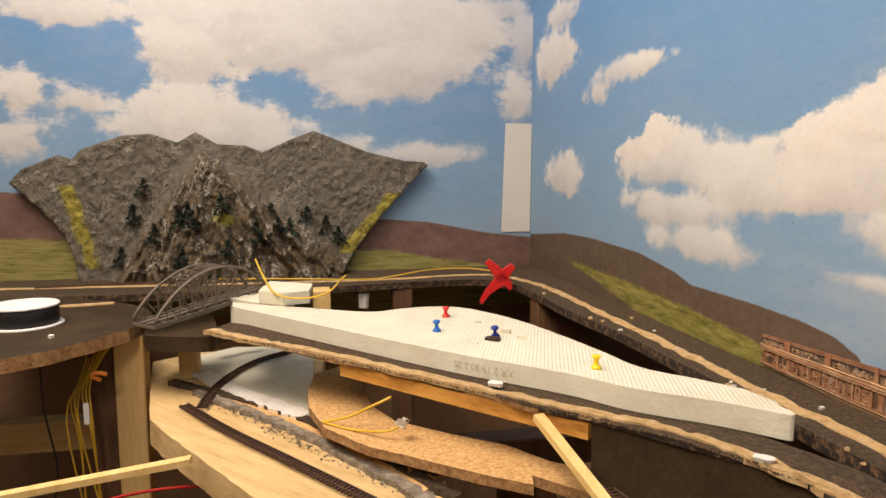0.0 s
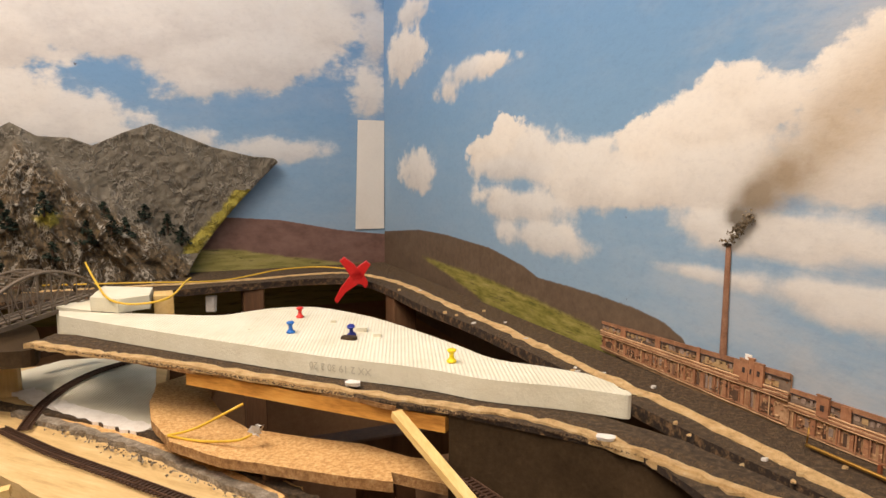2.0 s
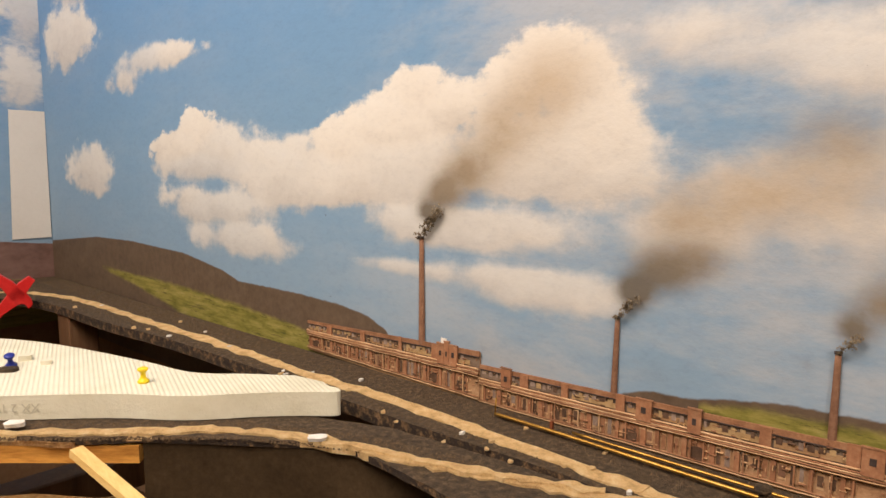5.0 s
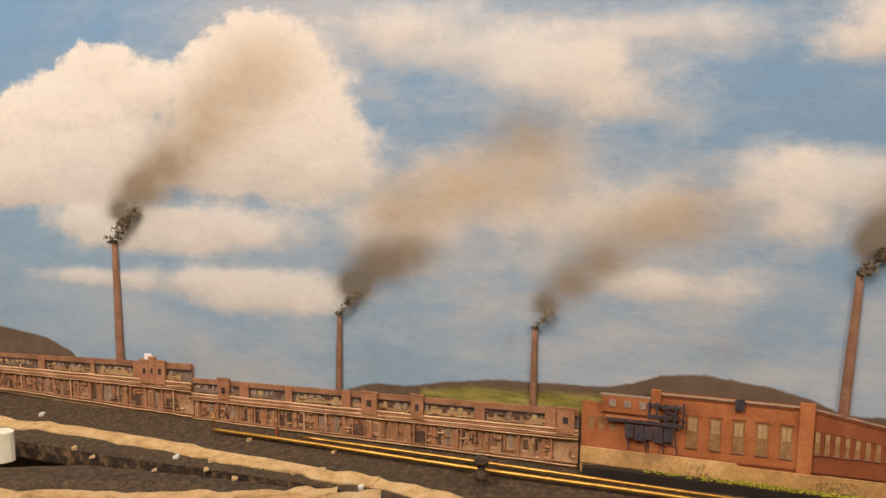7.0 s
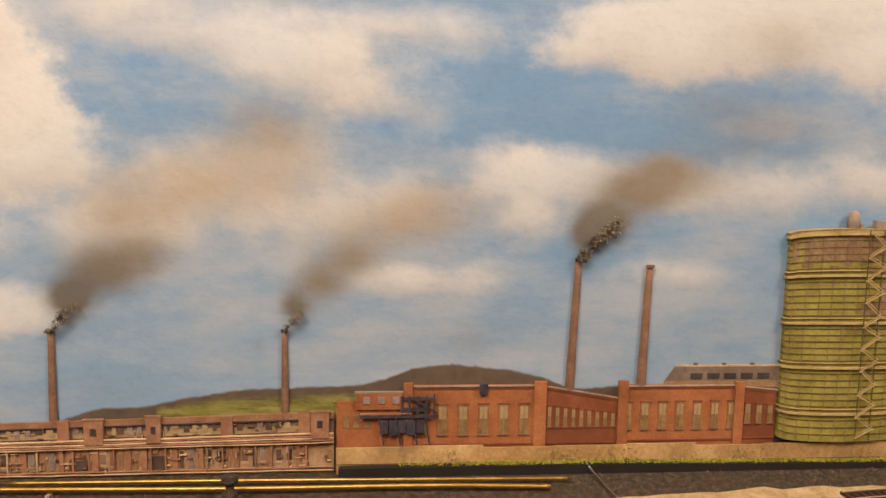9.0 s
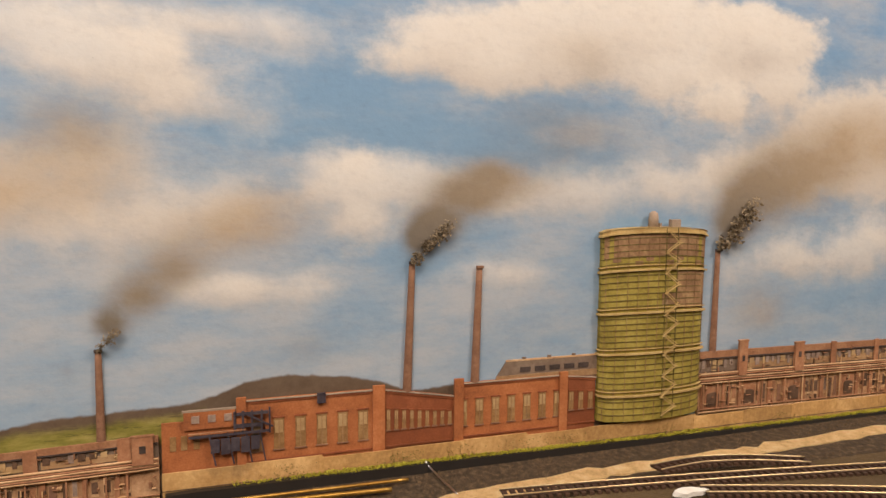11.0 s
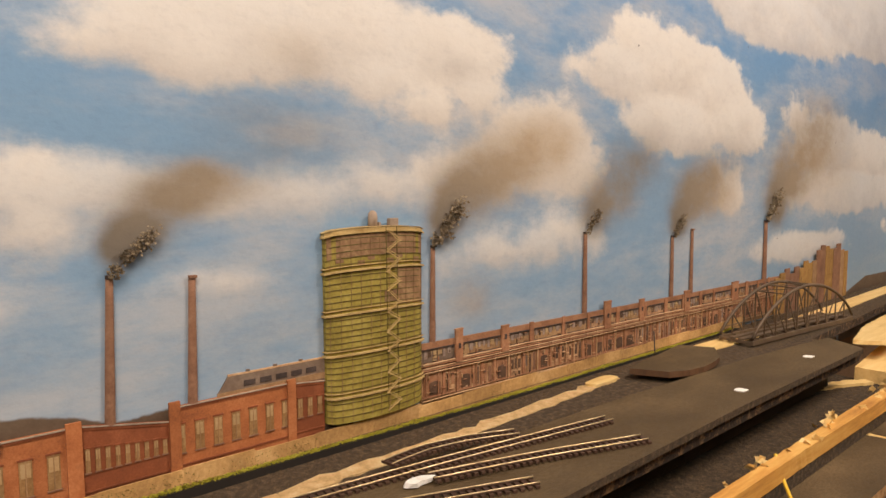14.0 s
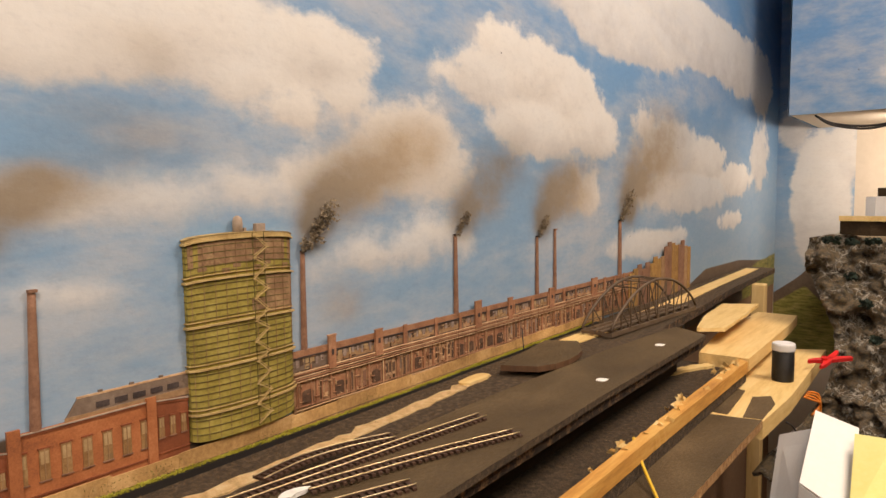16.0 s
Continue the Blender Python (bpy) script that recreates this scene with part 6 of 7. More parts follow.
# concrete wall with a mossy foot
strip = thing("concrete_wall_cutout", "printed stained concrete wall with yellow-green moss at its foot", "wall cutout", (EAST, -0.4, 1.021))
for k in range(20):
    a = 0.064 - k * 0.0535
    f = k / 19
    flat(strip, "panel", a, a - 0.0527, 1.021 - 0.004 * max(0, f - 0.6), 1.0425 - 0.004 * f + 0.001 * math.sin(k * 2.1), 0.0048, M_CONC, 0.0012)
    flat(strip, "joint_post", a - 0.0505, a - 0.0535, 1.021 - 0.004 * max(0, f - 0.6), 1.0425 - 0.004 * f, 0.0060, M_CONC, 0.0002)
    flat(strip, "ledge", a, a - 0.0535, 1.0300 - 0.003 * f, 1.0304 - 0.003 * f, 0.0060, M_SOOT, 0.0003)
def gap_strip_top(y):
    """Height of the black gap strip's upper edge along the wall."""
    return BED + 0.0068 - 0.0042 * max(0.0, min(1.0, (-0.12 - y) / 0.35)) + 0.0006 * noise.noise(Vector((y * 40, 2, 0)))


rm = random.Random(5)
moss = bmesh.new()
for k in range(9000):
    y = 0.02 - 0.99 * rm.random()
    if y > -0.03 and rm.random() < 0.7:
        continue
    h = 0.0016 + 0.0026 * max(0.0, noise.noise(Vector((y * 24, 0, 0))))
    leaflets(moss, (FACE_X - 0.0062 - 0.0045 * rm.random(), y, gap_strip_top(y) + h * rm.random()), 0.0003, 1, 0.0009, rm)
tagged(part("moss_fringe", moss, M_MOSS, strip, "yellow-green moss fringe"), kind="stuff")
moss = bmesh.new()
for k in range(900):
    y = rm.choice([-0.10, -0.105, -0.145, -0.20, -0.235, -0.018, -0.33, -0.46]) + rm.gauss(0, 0.009)
    leaflets(moss, (FACE_X - 0.0066, y, gap_strip_top(y) + 0.010 * rm.random() ** 2), 0.0004, 1, 0.0006, rm)
tagged(part("ivy", moss, M_IVY, strip, "dull green ivy patches"), kind="stuff")
# black strip stands in for the shadow gap under the concrete wall
gap_strip = bmesh.new()
ends = []
for k in range(61):
    y = 0.062 - 1.042 * k / 60
    ends.append([gap_strip.verts.new(c) for c in ((0.4965, y, BED - 0.002), (0.4975, y, gap_strip_top(y)), (0.5025, y, gap_strip_top(y)), (0.5025, y, BED - 0.002))])
for a, b in zip(ends, ends[1:]):
    for i in range(4):
        gap_strip.faces.new((a[i], b[i], b[(i + 1) % 4], a[(i + 1) % 4]))
gap_strip.faces.new(ends[0]), gap_strip.faces.new(ends[-1][::-1])
bmesh.ops.recalc_face_normals(gap_strip, faces=gap_strip.faces)
solo("black_skirting", gap_strip, M_BWIRE, "black strip standing in for the shadow gap below the concrete wall", "strip")

# gas holder
gas = thing("gas_holder_cutout", "printed green and rust gas holder with walkways and zigzag stairs", "gas holder cutout", (EAST, -0.316, 1.044))
GY, GR = -0.3165, 0.0495


def gas_skin(z0, z1, grow, material, name, lift=0.0, parent=None, sag=0.004, label=""):
    """A shallow bulged band of the holder; its rims sag like a cylinder seen from below."""
    bm, n = bmesh.new(), 18
    rows = []
    for z in (z0, z1):
        for x in (0, 1):
            row = []
            for k in range(n + 1):
                t = 2 * k / n - 1
                rad = math.sqrt(max(0.0, 1 - t * t))
                depth = 0.0040 + 0.0055 * rad + lift
                row.append(bm.verts.new((FACE_X - (depth if x else 0.0), GY + t * (GR + grow), z + sag * (rad - 0.6) * ((z0 + z1) / 2 - 1.11) / 0.09)))
            rows.append(row)
    for k in range(n):
        bm.faces.new((rows[1][k], rows[1][k + 1], rows[3][k + 1], rows[3][k]))
        bm.faces.new((rows[2][k], rows[2][k + 1], rows[3][k + 1], rows[3][k]))
        bm.faces.new((rows[0][k], rows[0][k + 1], rows[1][k + 1], rows[1][k]))
    for k in (0, n):
        bm.faces.new((rows[0][k], rows[1][k], rows[3][k], rows[2][k]))
    bmesh.ops.recalc_face_normals(bm, faces=bm.faces)
    return part(name, bm, material, parent or gas, label)


LEVELS = [1.044, 1.066, 1.101, 1.1345, 1.1695, 1.1995]
for k in range(5):
    tier = gas_skin(LEVELS[k], LEVELS[k + 1], 0.0, M_SHEET, "tier")
    rows = max(4, int((LEVELS[k + 1] - LEVELS[k]) / 0.0046))
    for j in range(1, rows):
        z = LEVELS[k] + (LEVELS[k + 1] - LEVELS[k]) * j / rows
        gas_skin(z - 0.00034, z + 0.00034, 0.0, M_HOOP, "hoop", 0.0005, tier)
for z in LEVELS[1:]:
    gas_skin(z - 0.0012, z + 0.0003, 0.0018, M_GIRDER, "walkway", 0.0020)
    # shadow under each walkway, drawn as a thin dark band
    gas_skin(z - 0.0022, z - 0.0012, 0.0006, M_HOOP, "walkway_shadow_gap", 0.0006)
    gas_skin(z + 0.0030, z + 0.0034, 0.0016, M_GIRDER, "handrail", 0.0014)
gas_skin(1.1995, 1.2022, 0.0008, M_GIRDER, "roof_rim", 0.0010)
for k in range(11):
    t = -0.95 + 1.90 * k / 10
    d = 0.0042 + 0.0055 * math.sqrt(1 - t * t) + 0.0006
    part("upright", bar(bmesh.new(), (FACE_X - d, GY + t * GR, 1.045), (FACE_X - d, GY + t * GR, 1.1995), 0.00028), M_SHEET_B, gas)


def rust_patch(t0, t1, z0, z1, lift):
    """A rusty stretch of sheeting that follows the holder's curve."""
    bm, n = bmesh.new(), 8
    rows = [[], []]
    for k in range(n + 1):
        t = t0 + (t1 - t0) * k / n
        rad = math.sqrt(max(0.0, 1 - t * t))
        for row, z in zip(rows, (z0, z1)):
            row.append(bm.verts.new((FACE_X - 0.0040 - 0.0055 * rad - lift, GY + t * GR, z + 0.004 * (rad - 0.6) * ((z0 + z1) / 2 - 1.11) / 0.09)))
    for k in range(n):
        bm.faces.new((rows[0][k], rows[0][k + 1], rows[1][k + 1], rows[1][k]))
    shell = bmesh.ops.extrude_face_region(bm, geom=list(bm.faces))
    bmesh.ops.translate(bm, vec=(0.0003, 0, 0), verts=[g for g in shell["geom"] if isinstance(g, bmesh.types.BMVert)])
    bmesh.ops.recalc_face_normals(bm, faces=bm.faces)
    return part("rust_field", bm, M_SHEET_B, gas, "rust-brown sheeting")


rust_patch(-0.98, 0.98, 1.1800, 1.1985, 0.0003)
rust_patch(-0.98, -0.40, 1.1360, 1.1670, 0.0003)
rust_patch(-0.46, -0.10, 1.1390, 1.1500, 0.0003)
for k in range(9):
    t0, z = -0.9 + 0.2 * k, 1.1725 + 0.0035 * ((k * 5) % 3)
    rust_patch(t0, t0 + 0.14, z, z + 0.0038, 0.0003)
stair_y = (-0.3215, -0.3345)
z, flip, k = 1.047, 0, 0
while z < 1.196:
    rise = 0.0072 + 0.0028 * ((k * 7) % 3) / 2
    a, b = stair_y[flip] + 0.0006 * (k % 3), stair_y[1 - flip] - 0.0007 * (k % 2)
    part("stair_flight", bar(bmesh.new(), (FACE_X - 0.0136, a, z), (FACE_X - 0.0136, b, z + rise), 0.0008), M_GIRDER, gas)
    part("stair_handrail", bar(bmesh.new(), (FACE_X - 0.0140, a, z + 0.0022), (FACE_X - 0.0140, b, z + rise + 0.0022), 0.0004), M_GIRDER, gas)
    part("landing", bar(bmesh.new(), (FACE_X - 0.0138, b - 0.0014, z + rise), (FACE_X - 0.0138, b + 0.0014, z + rise), 0.0008), M_GIRDER, gas)
    z, flip, k = z + rise, 1 - flip, k + 1
for y in (-0.3225, -0.3335):
    part("stair_post", bar(bmesh.new(), (FACE_X - 0.0126, y, 1.045), (FACE_X - 0.0126, y + 0.0012, 1.204), 0.0005), M_HOOP, gas)
part("roof_house", lathe([(0.0040, 0.0), (0.0040, 0.011), (0.0034, 0.014), (0.0014, 0.016)], 14, (FACE_X - 0.0045, -0.3135, 1.2015)), M_COPING, gas, "pale domed roof house", True)
part("roof_house", box(FACE_X - 0.0075, FACE_X - 0.0025, -0.3385, -0.3295, 1.2015, 1.2105, bevel=0.0004), M_COPING, gas, "small pale roof house")
flat(gas, "roof_pipe", -0.3195, -0.3215, 1.2015, 1.2075, 0.003, M_COPING, 0.002)

# chimneys with wool smoke


def chimney(y, z0, z1, w, lean, wool, label):
    ob = thing("chimney_cutout", label, "chimney", (EAST, y, z0), "chimneys on the backdrop")
    bm, rings = bmesh.new(), []
    for k in range(7):
        t = k / 6
        r = w / 2 * (0.98 - 0.30 * t)
        rings.append([bm.verts.new((FACE_X - 0.0006 - 0.9 * r * math.sin(a * math.pi / 6), y + lean * t + r * math.cos(a * math.pi / 6), z0 + (z1 - z0) * t)) for a in range(7)])
    for a, b in zip(rings, rings[1:]):
        for i in range(6):
            bm.faces.new((a[i], a[i + 1], b[i + 1], b[i])).smooth = True
    bm.faces.new(rings[-1])
    part("shaft", bm, M_CHIMNEY, ob)
    part("crown", box(FACE_X - 0.5 * w, FACE_X - 0.0004, y + lean - 0.37 * w, y + lean + 0.37 * w, z1 - 0.0014, z1 + 0.0005), M_SOOT if wool else M_CHIMNEY, ob, "sooty rim" if wool else "")
    if wool:
        r = random.Random(int(abs(y) * 1000))
        bm = bmesh.new()
        for k in range(40):
            t = (k / 39) ** 0.9
            c = (FACE_X - 0.003 - 0.003 * r.random(), y + lean - wool * t * 0.9 + r.gauss(0, 0.10 * wool), z1 + wool * 0.95 * t + r.gauss(0, 0.07 * wool))
            leaflets(bm, c, wool * (0.07 + 0.11 * t), 13, wool * 0.042, r)
        part("smoke_wool", bm, M_WOOL, ob, "tuft of sooty wool")
    return ob


for y, z0, z1, w, lean, wool in ((0.477, 1.066, 1.178, 0.0082, 0.001, 0.030), (0.260, 1.062, 1.128, 0.0060, -0.001, 0.018), (0.1005, 1.066, 1.128, 0.0058, 0, 0.014), (-0.106, 1.083, 1.180, 0.0070, -0.0035, 0.029), (-0.3815, 1.094, 1.184, 0.0070, -0.001, 0.040),
                                 (-0.611, 1.092, 1.186, 0.0080, 0, 0.024), (-0.801, 1.09, 1.173, 0.0078, 0, 0.026), (-1.088, 1.08, 1.184, 0.011, 0, 0.045)):
    chimney(y, z0, z1, w, lean, wool, "tall brick chimney with a tuft of sooty wool smoke")
for y, z0, z1, w, lean in ((-0.1600, 1.086, 1.1755, 0.0072, -0.0025), (-0.853, 1.09, 1.180, 0.0075, 0)):
    chimney(y, z0, z1, w, lean, 0, "tall plain brick chimney without smoke")
ruin = thing("broken_card_cutout", "torn ochre card of a ruined works at the mill's end", "factory cutout", (EAST, -1.28, 1.05))
rr = random.Random(3)
for k in range(17):
    y = -1.12 - 0.020 * k
    h = 1.092 + 0.038 * max(0.0, 1 - abs(y + 1.36) / 0.20) + rr.uniform(-0.010, 0.010)
    flat(ruin, "torn_strip", y, y - 0.0196, 1.024, h, 0.0049, rr.choice([M_RUIN, M_RUIN, M_OCHRE, M_CHIMNEY]), 0.0015 + rr.random() * 0.001)

# brass rods, buffer and post by the mill
solo("brass_rod", tube([(0.482, 0.362, BED + 0.004), (0.480, 0.286, BED + 0.0045), (0.475, 0.133, BED + 0.0045), (0.474, 0.0, BED + 0.0045), (0.470, -0.085, BED + 0.004)], 0.0017, 8), M_BRASS, "thin brass rod lying along the track board", "rod", "brass rods")
solo("brass_rod", tube([(0.489, 0.286, BED + 0.0045), (0.487, 0.133, BED + 0.0045), (0.484, 0.0, BED + 0.0042), (0.482, -0.10, BED + 0.004)], 0.0013, 8), M_BRASS, "thin brass rod lying along the track board", "rod", "brass rods")
solo("brass_rod", tube([(0.482, 0.362, BED + 0.004), (0.485, 0.363, BED + 0.018)], 0.0007, 6, 0), M_BRASS, "short upright brass wire at the rod end", "rod", "brass rods")
buffer_stop = thing("signal_post", "small black turned signal post on the board", "signal post", (0.458, 0.128, BED))
part("post", lathe([(0.0016, -0.004), (0.0013, 0.0), (0.0013, 0.006)], 10, (0.458, 0.128, BED)), M_STEEL, buffer_stop, "steel pin")
part("base", lathe([(0.0046, 0.006), (0.0052, 0.008), (0.0046, 0.0105), (0.0028, 0.012), (0.0026, 0.016)], 16, (0.458, 0.128, BED)), M_BALLAST, buffer_stop, smooth=True)
part("cap", lathe([(0.0028, 0.016), (0.0052, 0.0175), (0.0056, 0.0195), (0.0046, 0.0215), (0.0015, 0.0222)], 16, (0.458, 0.128, BED)), M_BALLAST, buffer_stop, smooth=True)
solo("marker_post", box(0.484, 0.4865, 0.303, 0.3055, BED, BED + 0.011), M_BRICK_D, "tiny dark red marker post behind the rods", "post")
solo("loose_wire", tube([(0.500, -0.118, BED + 0.008), (0.492, -0.122, BED + 0.003), (0.455, -0.128, BED + 0.001)], 0.0008, 6), M_STEEL, "thin loose steel wire on the black board", "wire")

# ---------------------------------------------------------------- platform side
solo("platform_plate", plate([(0.316, -0.32), (0.322, -0.60), (0.322, -0.95), (0.376, -0.985), (0.398, -0.80), (0.412, -0.55), (0.420, -0.30), (0.415, -0.12), (0.36, -0.05), (0.318, -0.12)], BED + 0.001, BED + 0.0075, jag=0.0008, side_slot=1), [M_PLATE, M_BALLAST], "dark grey platform plate with a worn front edge", "platform")
for x, y in ((0.345, -0.655), (0.352, -0.852)):
    solo("label_dot", plate([(x - 0.0045, y - 0.006), (x + 0.0045, y - 0.004), (x + 0.005, y + 0.006), (x - 0.004, y + 0.005)], BED + 0.0075, BED + 0.0083, 3), M_PAPER, "small white paper dot on the platform", "label", "paper dots")
solo("platform_riser", plate([(0.365, -0.10), (0.365, -0.96), (0.375, -0.96), (0.375, -0.10)], 0.9685, BED - 0.0132, jag=0.0006), M_PLY, "dark plywood riser under the platform", "riser")
T = BED + 0.0078
track([(0.4301, -0.150, T), (0.423, -0.211, T), (0.4109, -0.3014, T), (0.3959, -0.396, T), (0.3821, -0.478, T)], T, M_RAIL, "loose straight model track with bright rails", "loose tracks")
track([(0.3917, -0.2797, T + 0.0022), (0.367, -0.3687, T + 0.001), (0.3357, -0.4602, T)], T, M_RAIL, "loose straight model track with bright rails", "loose tracks")
track([(0.4301, -0.2708, T + 0.0024), (0.433, -0.2922, T + 0.002), (0.4341, -0.3156, T + 0.0015), (0.4275, -0.3516, T + 0.001), (0.4137, -0.3924, T)], T, M_RAIL, "loose curved model track with bright rails", "loose tracks")
track([(0.405, -0.165, T), (0.3709, -0.2571, T), (0.3417, -0.3331, T)], T, M_RAIL, "loose straight model track with bright rails", "loose tracks")
solo("filler_crumb", plate([(0.390, -0.266), (0.396, -0.260), (0.400, -0.270), (0.392, -0.284)], T + 0.001, T + 0.0042, 3, 0.003), M_PLASTER, "white filler lump on the loose tracks", "crumb", "crumbs on the track board")
solo("turntable_segment", plate([(0.4562, -0.6256), (0.4375, -0.635), (0.4189, -0.6448), (0.408, -0.668), (0.4048, -0.6941), (0.407, -0.72), (0.4128, -0.7464), (0.4402, -0.79), (0.478, -0.77), (0.4644, -0.6739)], BED + 0.0068, BED + 0.0135, 0, 0.0006, side_slot=1), [M_PLATE, M_BROWN], "rounded dark board piece lying on the track board", "board")
solo("packing_block", box(0.43, 0.46, -0.74, -0.68, BED, BED + 0.0067), M_PLY, "dark wooden packing under the rounded board", "wood block")
solo("thin_wire", tube([(0.470, -0.70, BED + 0.0136), (0.480, -0.715, BED + 0.026), (0.487, -0.725, BED + 0.036)], 0.0007, 5), M_BWIRE, "thin dark wire sticking up beside the wall", "wire")
# lower level in front of the platform
solo("lower_track_board", plate([(0.288, -0.35), (0.286, -1.03), (0.40, -1.05), (0.40, -0.35)], 0.951, 0.9658, jag=0.001), M_BALLAST, "black ballasted board below the platform", "board")
solo("cork_strip", ribbon([(0.375, -0.945), (0.3525, -1.0), (0.335, -1.028)], 0.016, 0.9660, 0.9700, 0.003, seed=3), M_PALE, "torn cork strip on the lower board", "cork strip")
beam = plate([(0.286, -0.30), (0.286, -0.70), (0.283, -1.025), (0.298, -1.03), (0.2995, -0.70), (0.2985, -0.30)], 0.966, 0.983, jag=0.003)
solo("edge_beam", beam, M_BEAM, "orange pine edge beam with torn splinters", "beam")
for k in range(24):
    y = -0.40 - 0.62 * rng.random()
    bm = leaflets(bmesh.new(), (0.297 + rng.uniform(-0.008, 0.010), y, 0.983), 0.003, 3, 0.004 + 0.004 * rng.random(), rng, 0.3)
    solo("splinter", bm, M_PALE, "pale torn splinter on the edge beam", "splinter", "splinters on the beam")
solo("pine_plank", plate([(0.283, -1.032), (0.285, -1.36), (0.290, -1.45), (0.362, -1.45), (0.372, -1.20), (0.355, -1.032)], 0.966, 0.985, jag=0.0006), M_PINE, "clean pale pine plank at the board's end", "plank")
solo("pine_plank", plate([(0.372, -1.075), (0.395, -1.20), (0.402, -1.34), (0.345, -1.375), (0.338, -1.22), (0.335, -1.10)], 1.008, 1.014, jag=0.005), M_PALE, "short pale plank with a torn edge", "plank")
solo("riser_block", box(0.402, 0.425, -1.10, -1.03, 0.9685, BED - 0.0132), M_PLY, "dark block under the board's end", "wood block")
solo("end_leg", box(0.40, 0.43, -1.72, -1.69, 0, BED - 0.0132, bevel=0.002), M_PINE_Z, "pine leg under the far board", "post", "posts under the layout")
solo("lower_platform", plate([(0.302, -0.35), (0.315, -0.60), (0.323, -0.80), (0.318, -0.845), (0.228, -0.865), (0.233, -0.612), (0.235, -0.35)], 0.940, 0.9505, jag=0.0012, side_slot=1), [M_PLATE, M_EDGE], "grey painted lower platform board with a frayed edge", "board")
low = thing("side_plank", "pale pine board with black paint patches below the beam", "plank", (0.25, -1.1, 0.938))
part("board", plate([(0.318, -0.848), (0.320, -1.02), (0.318, -1.28), (0.223, -1.335), (0.220, -1.0), (0.228, -0.868)], 0.925, 0.948, jag=0.0008), M_PALE, low)
part("paint_patch", plate([(0.300, -0.87), (0.307, -1.0), (0.277, -0.99), (0.270, -0.87)], 0.9475, 0.9488, jag=0.002), M_PLATE, low, "black paint patch")
part("paint_patch", plate([(0.252, -0.87), (0.262, -0.965), (0.242, -0.982), (0.230, -0.95), (0.230, -0.875)], 0.9475, 0.9488, jag=0.002), M_PLATE, low, "black paint patch")
jar = thing("wire_reel", "upright reel of black wire with a white lid", "spool", (0.246, -1.08, 0.948))
part("winding", lathe([(0.0148, 0.0), (0.0153, 0.002), (0.0153, 0.045), (0.0148, 0.046)], 32, (0.246, -1.08, 0.948)), M_BLACK, jar, "black wound wire", True)
part("lid", lathe([(0.0157, 0.046), (0.0162, 0.0475), (0.0162, 0.055), (0.0152, 0.0570), (0.003, 0.0570)], 32, (0.246, -1.08, 0.948)), M_WHITE, jar, "white plastic lid")
spring_clamp((0.205, -1.18, 0.962), Euler((radians(80), radians(6), radians(60))).to_matrix().to_4x4(), 19, "red plastic spring clamp gripping the plank's edge", 0.95, stout=0.62)
for k in range(4):
    solo("cable", tube([(0.212, -1.05 - 0.01 * k, 0.936), (0.200, -1.06 - 0.012 * k, 0.93), (0.196, -1.09, 0.918 - 0.004 * k), (0.204, -1.07 - 0.01 * k, 0.905)], 0.0016), M_OWIRE, "orange cable coiled under the plank's edge", "cable", "orange cables")
solo("cable", tube([(0.300, -0.630, 0.984), (0.285, -0.615, 0.966), (0.262, -0.585, 0.955), (0.235, -0.545, 0.950), (0.215, -0.50, 0.948)], 0.0017), M_YWIRE, "yellow cable bent over the edge beam", "cable")
solo("cable", tube([(0.203, -0.87, 0.952), (0.192, -0.875, 0.94), (0.176, -0.86, 0.90), (0.165, -0.82, 0.86)], 0.0010), M_BWIRE, "thin brown wire at the platform's end", "cable")
# rock relief and clutter beyond the plank


def rock_slope():
    bm, rows, nu, nv = bmesh.new(), [], 110, 90
    crest, soil, mossy = bm.verts.layers.float.new("crest"), bm.verts.layers.float.new("soil"), bm.verts.layers.float.new("moss")
    for j in range(nv + 1):
        v, row = j / nv, []
        for i in range(nu + 1):
            u = i / nu
            left = 0.262 - 0.075 * math.sin(min(1.0, v * 1.2) * math.pi) + 0.02 * (1 - v)
            x = left - 0.62 * u
            z = 0.80 + 0.345 * v + 0.015 * noise.noise(Vector((u * 6, v * 5, 4))) - 0.012 * u
            q = Vector((x * 14, z * 12, 5))
            ridge = 1 - abs(noise.fractal(q, 0.8, 2.1, 6)) * 1.5
            fine = noise.fractal(q * 4, 0.7, 2.2, 5)
            y = -1.10 - 0.32 * v ** 0.8 + 0.045 * ridge + 0.022 * fine
            vert = bm.verts.new((x, y, z))
            vert[crest] = max(0.0, min(1.0, 0.20 * ridge - 0.08 + 0.22 * fine))
            vert[soil] = 0.55
            vert[mossy] = 0.12
            row.append(vert)
        rows.append(row)
    for a, b in zip(rows, rows[1:]):
        for i in range(nu):
            bm.faces.new((a[i], b[i], b[i + 1], a[i + 1])).smooth = True
    r = bmesh.ops.extrude_face_region(bm, geom=list(bm.faces))
    bmesh.ops.translate(bm, vec=(0.0, -0.03, -0.01), verts=[g for g in r["geom"] if isinstance(g, bmesh.types.BMVert)])
    bmesh.ops.recalc_face_normals(bm, faces=bm.faces)
    return bm


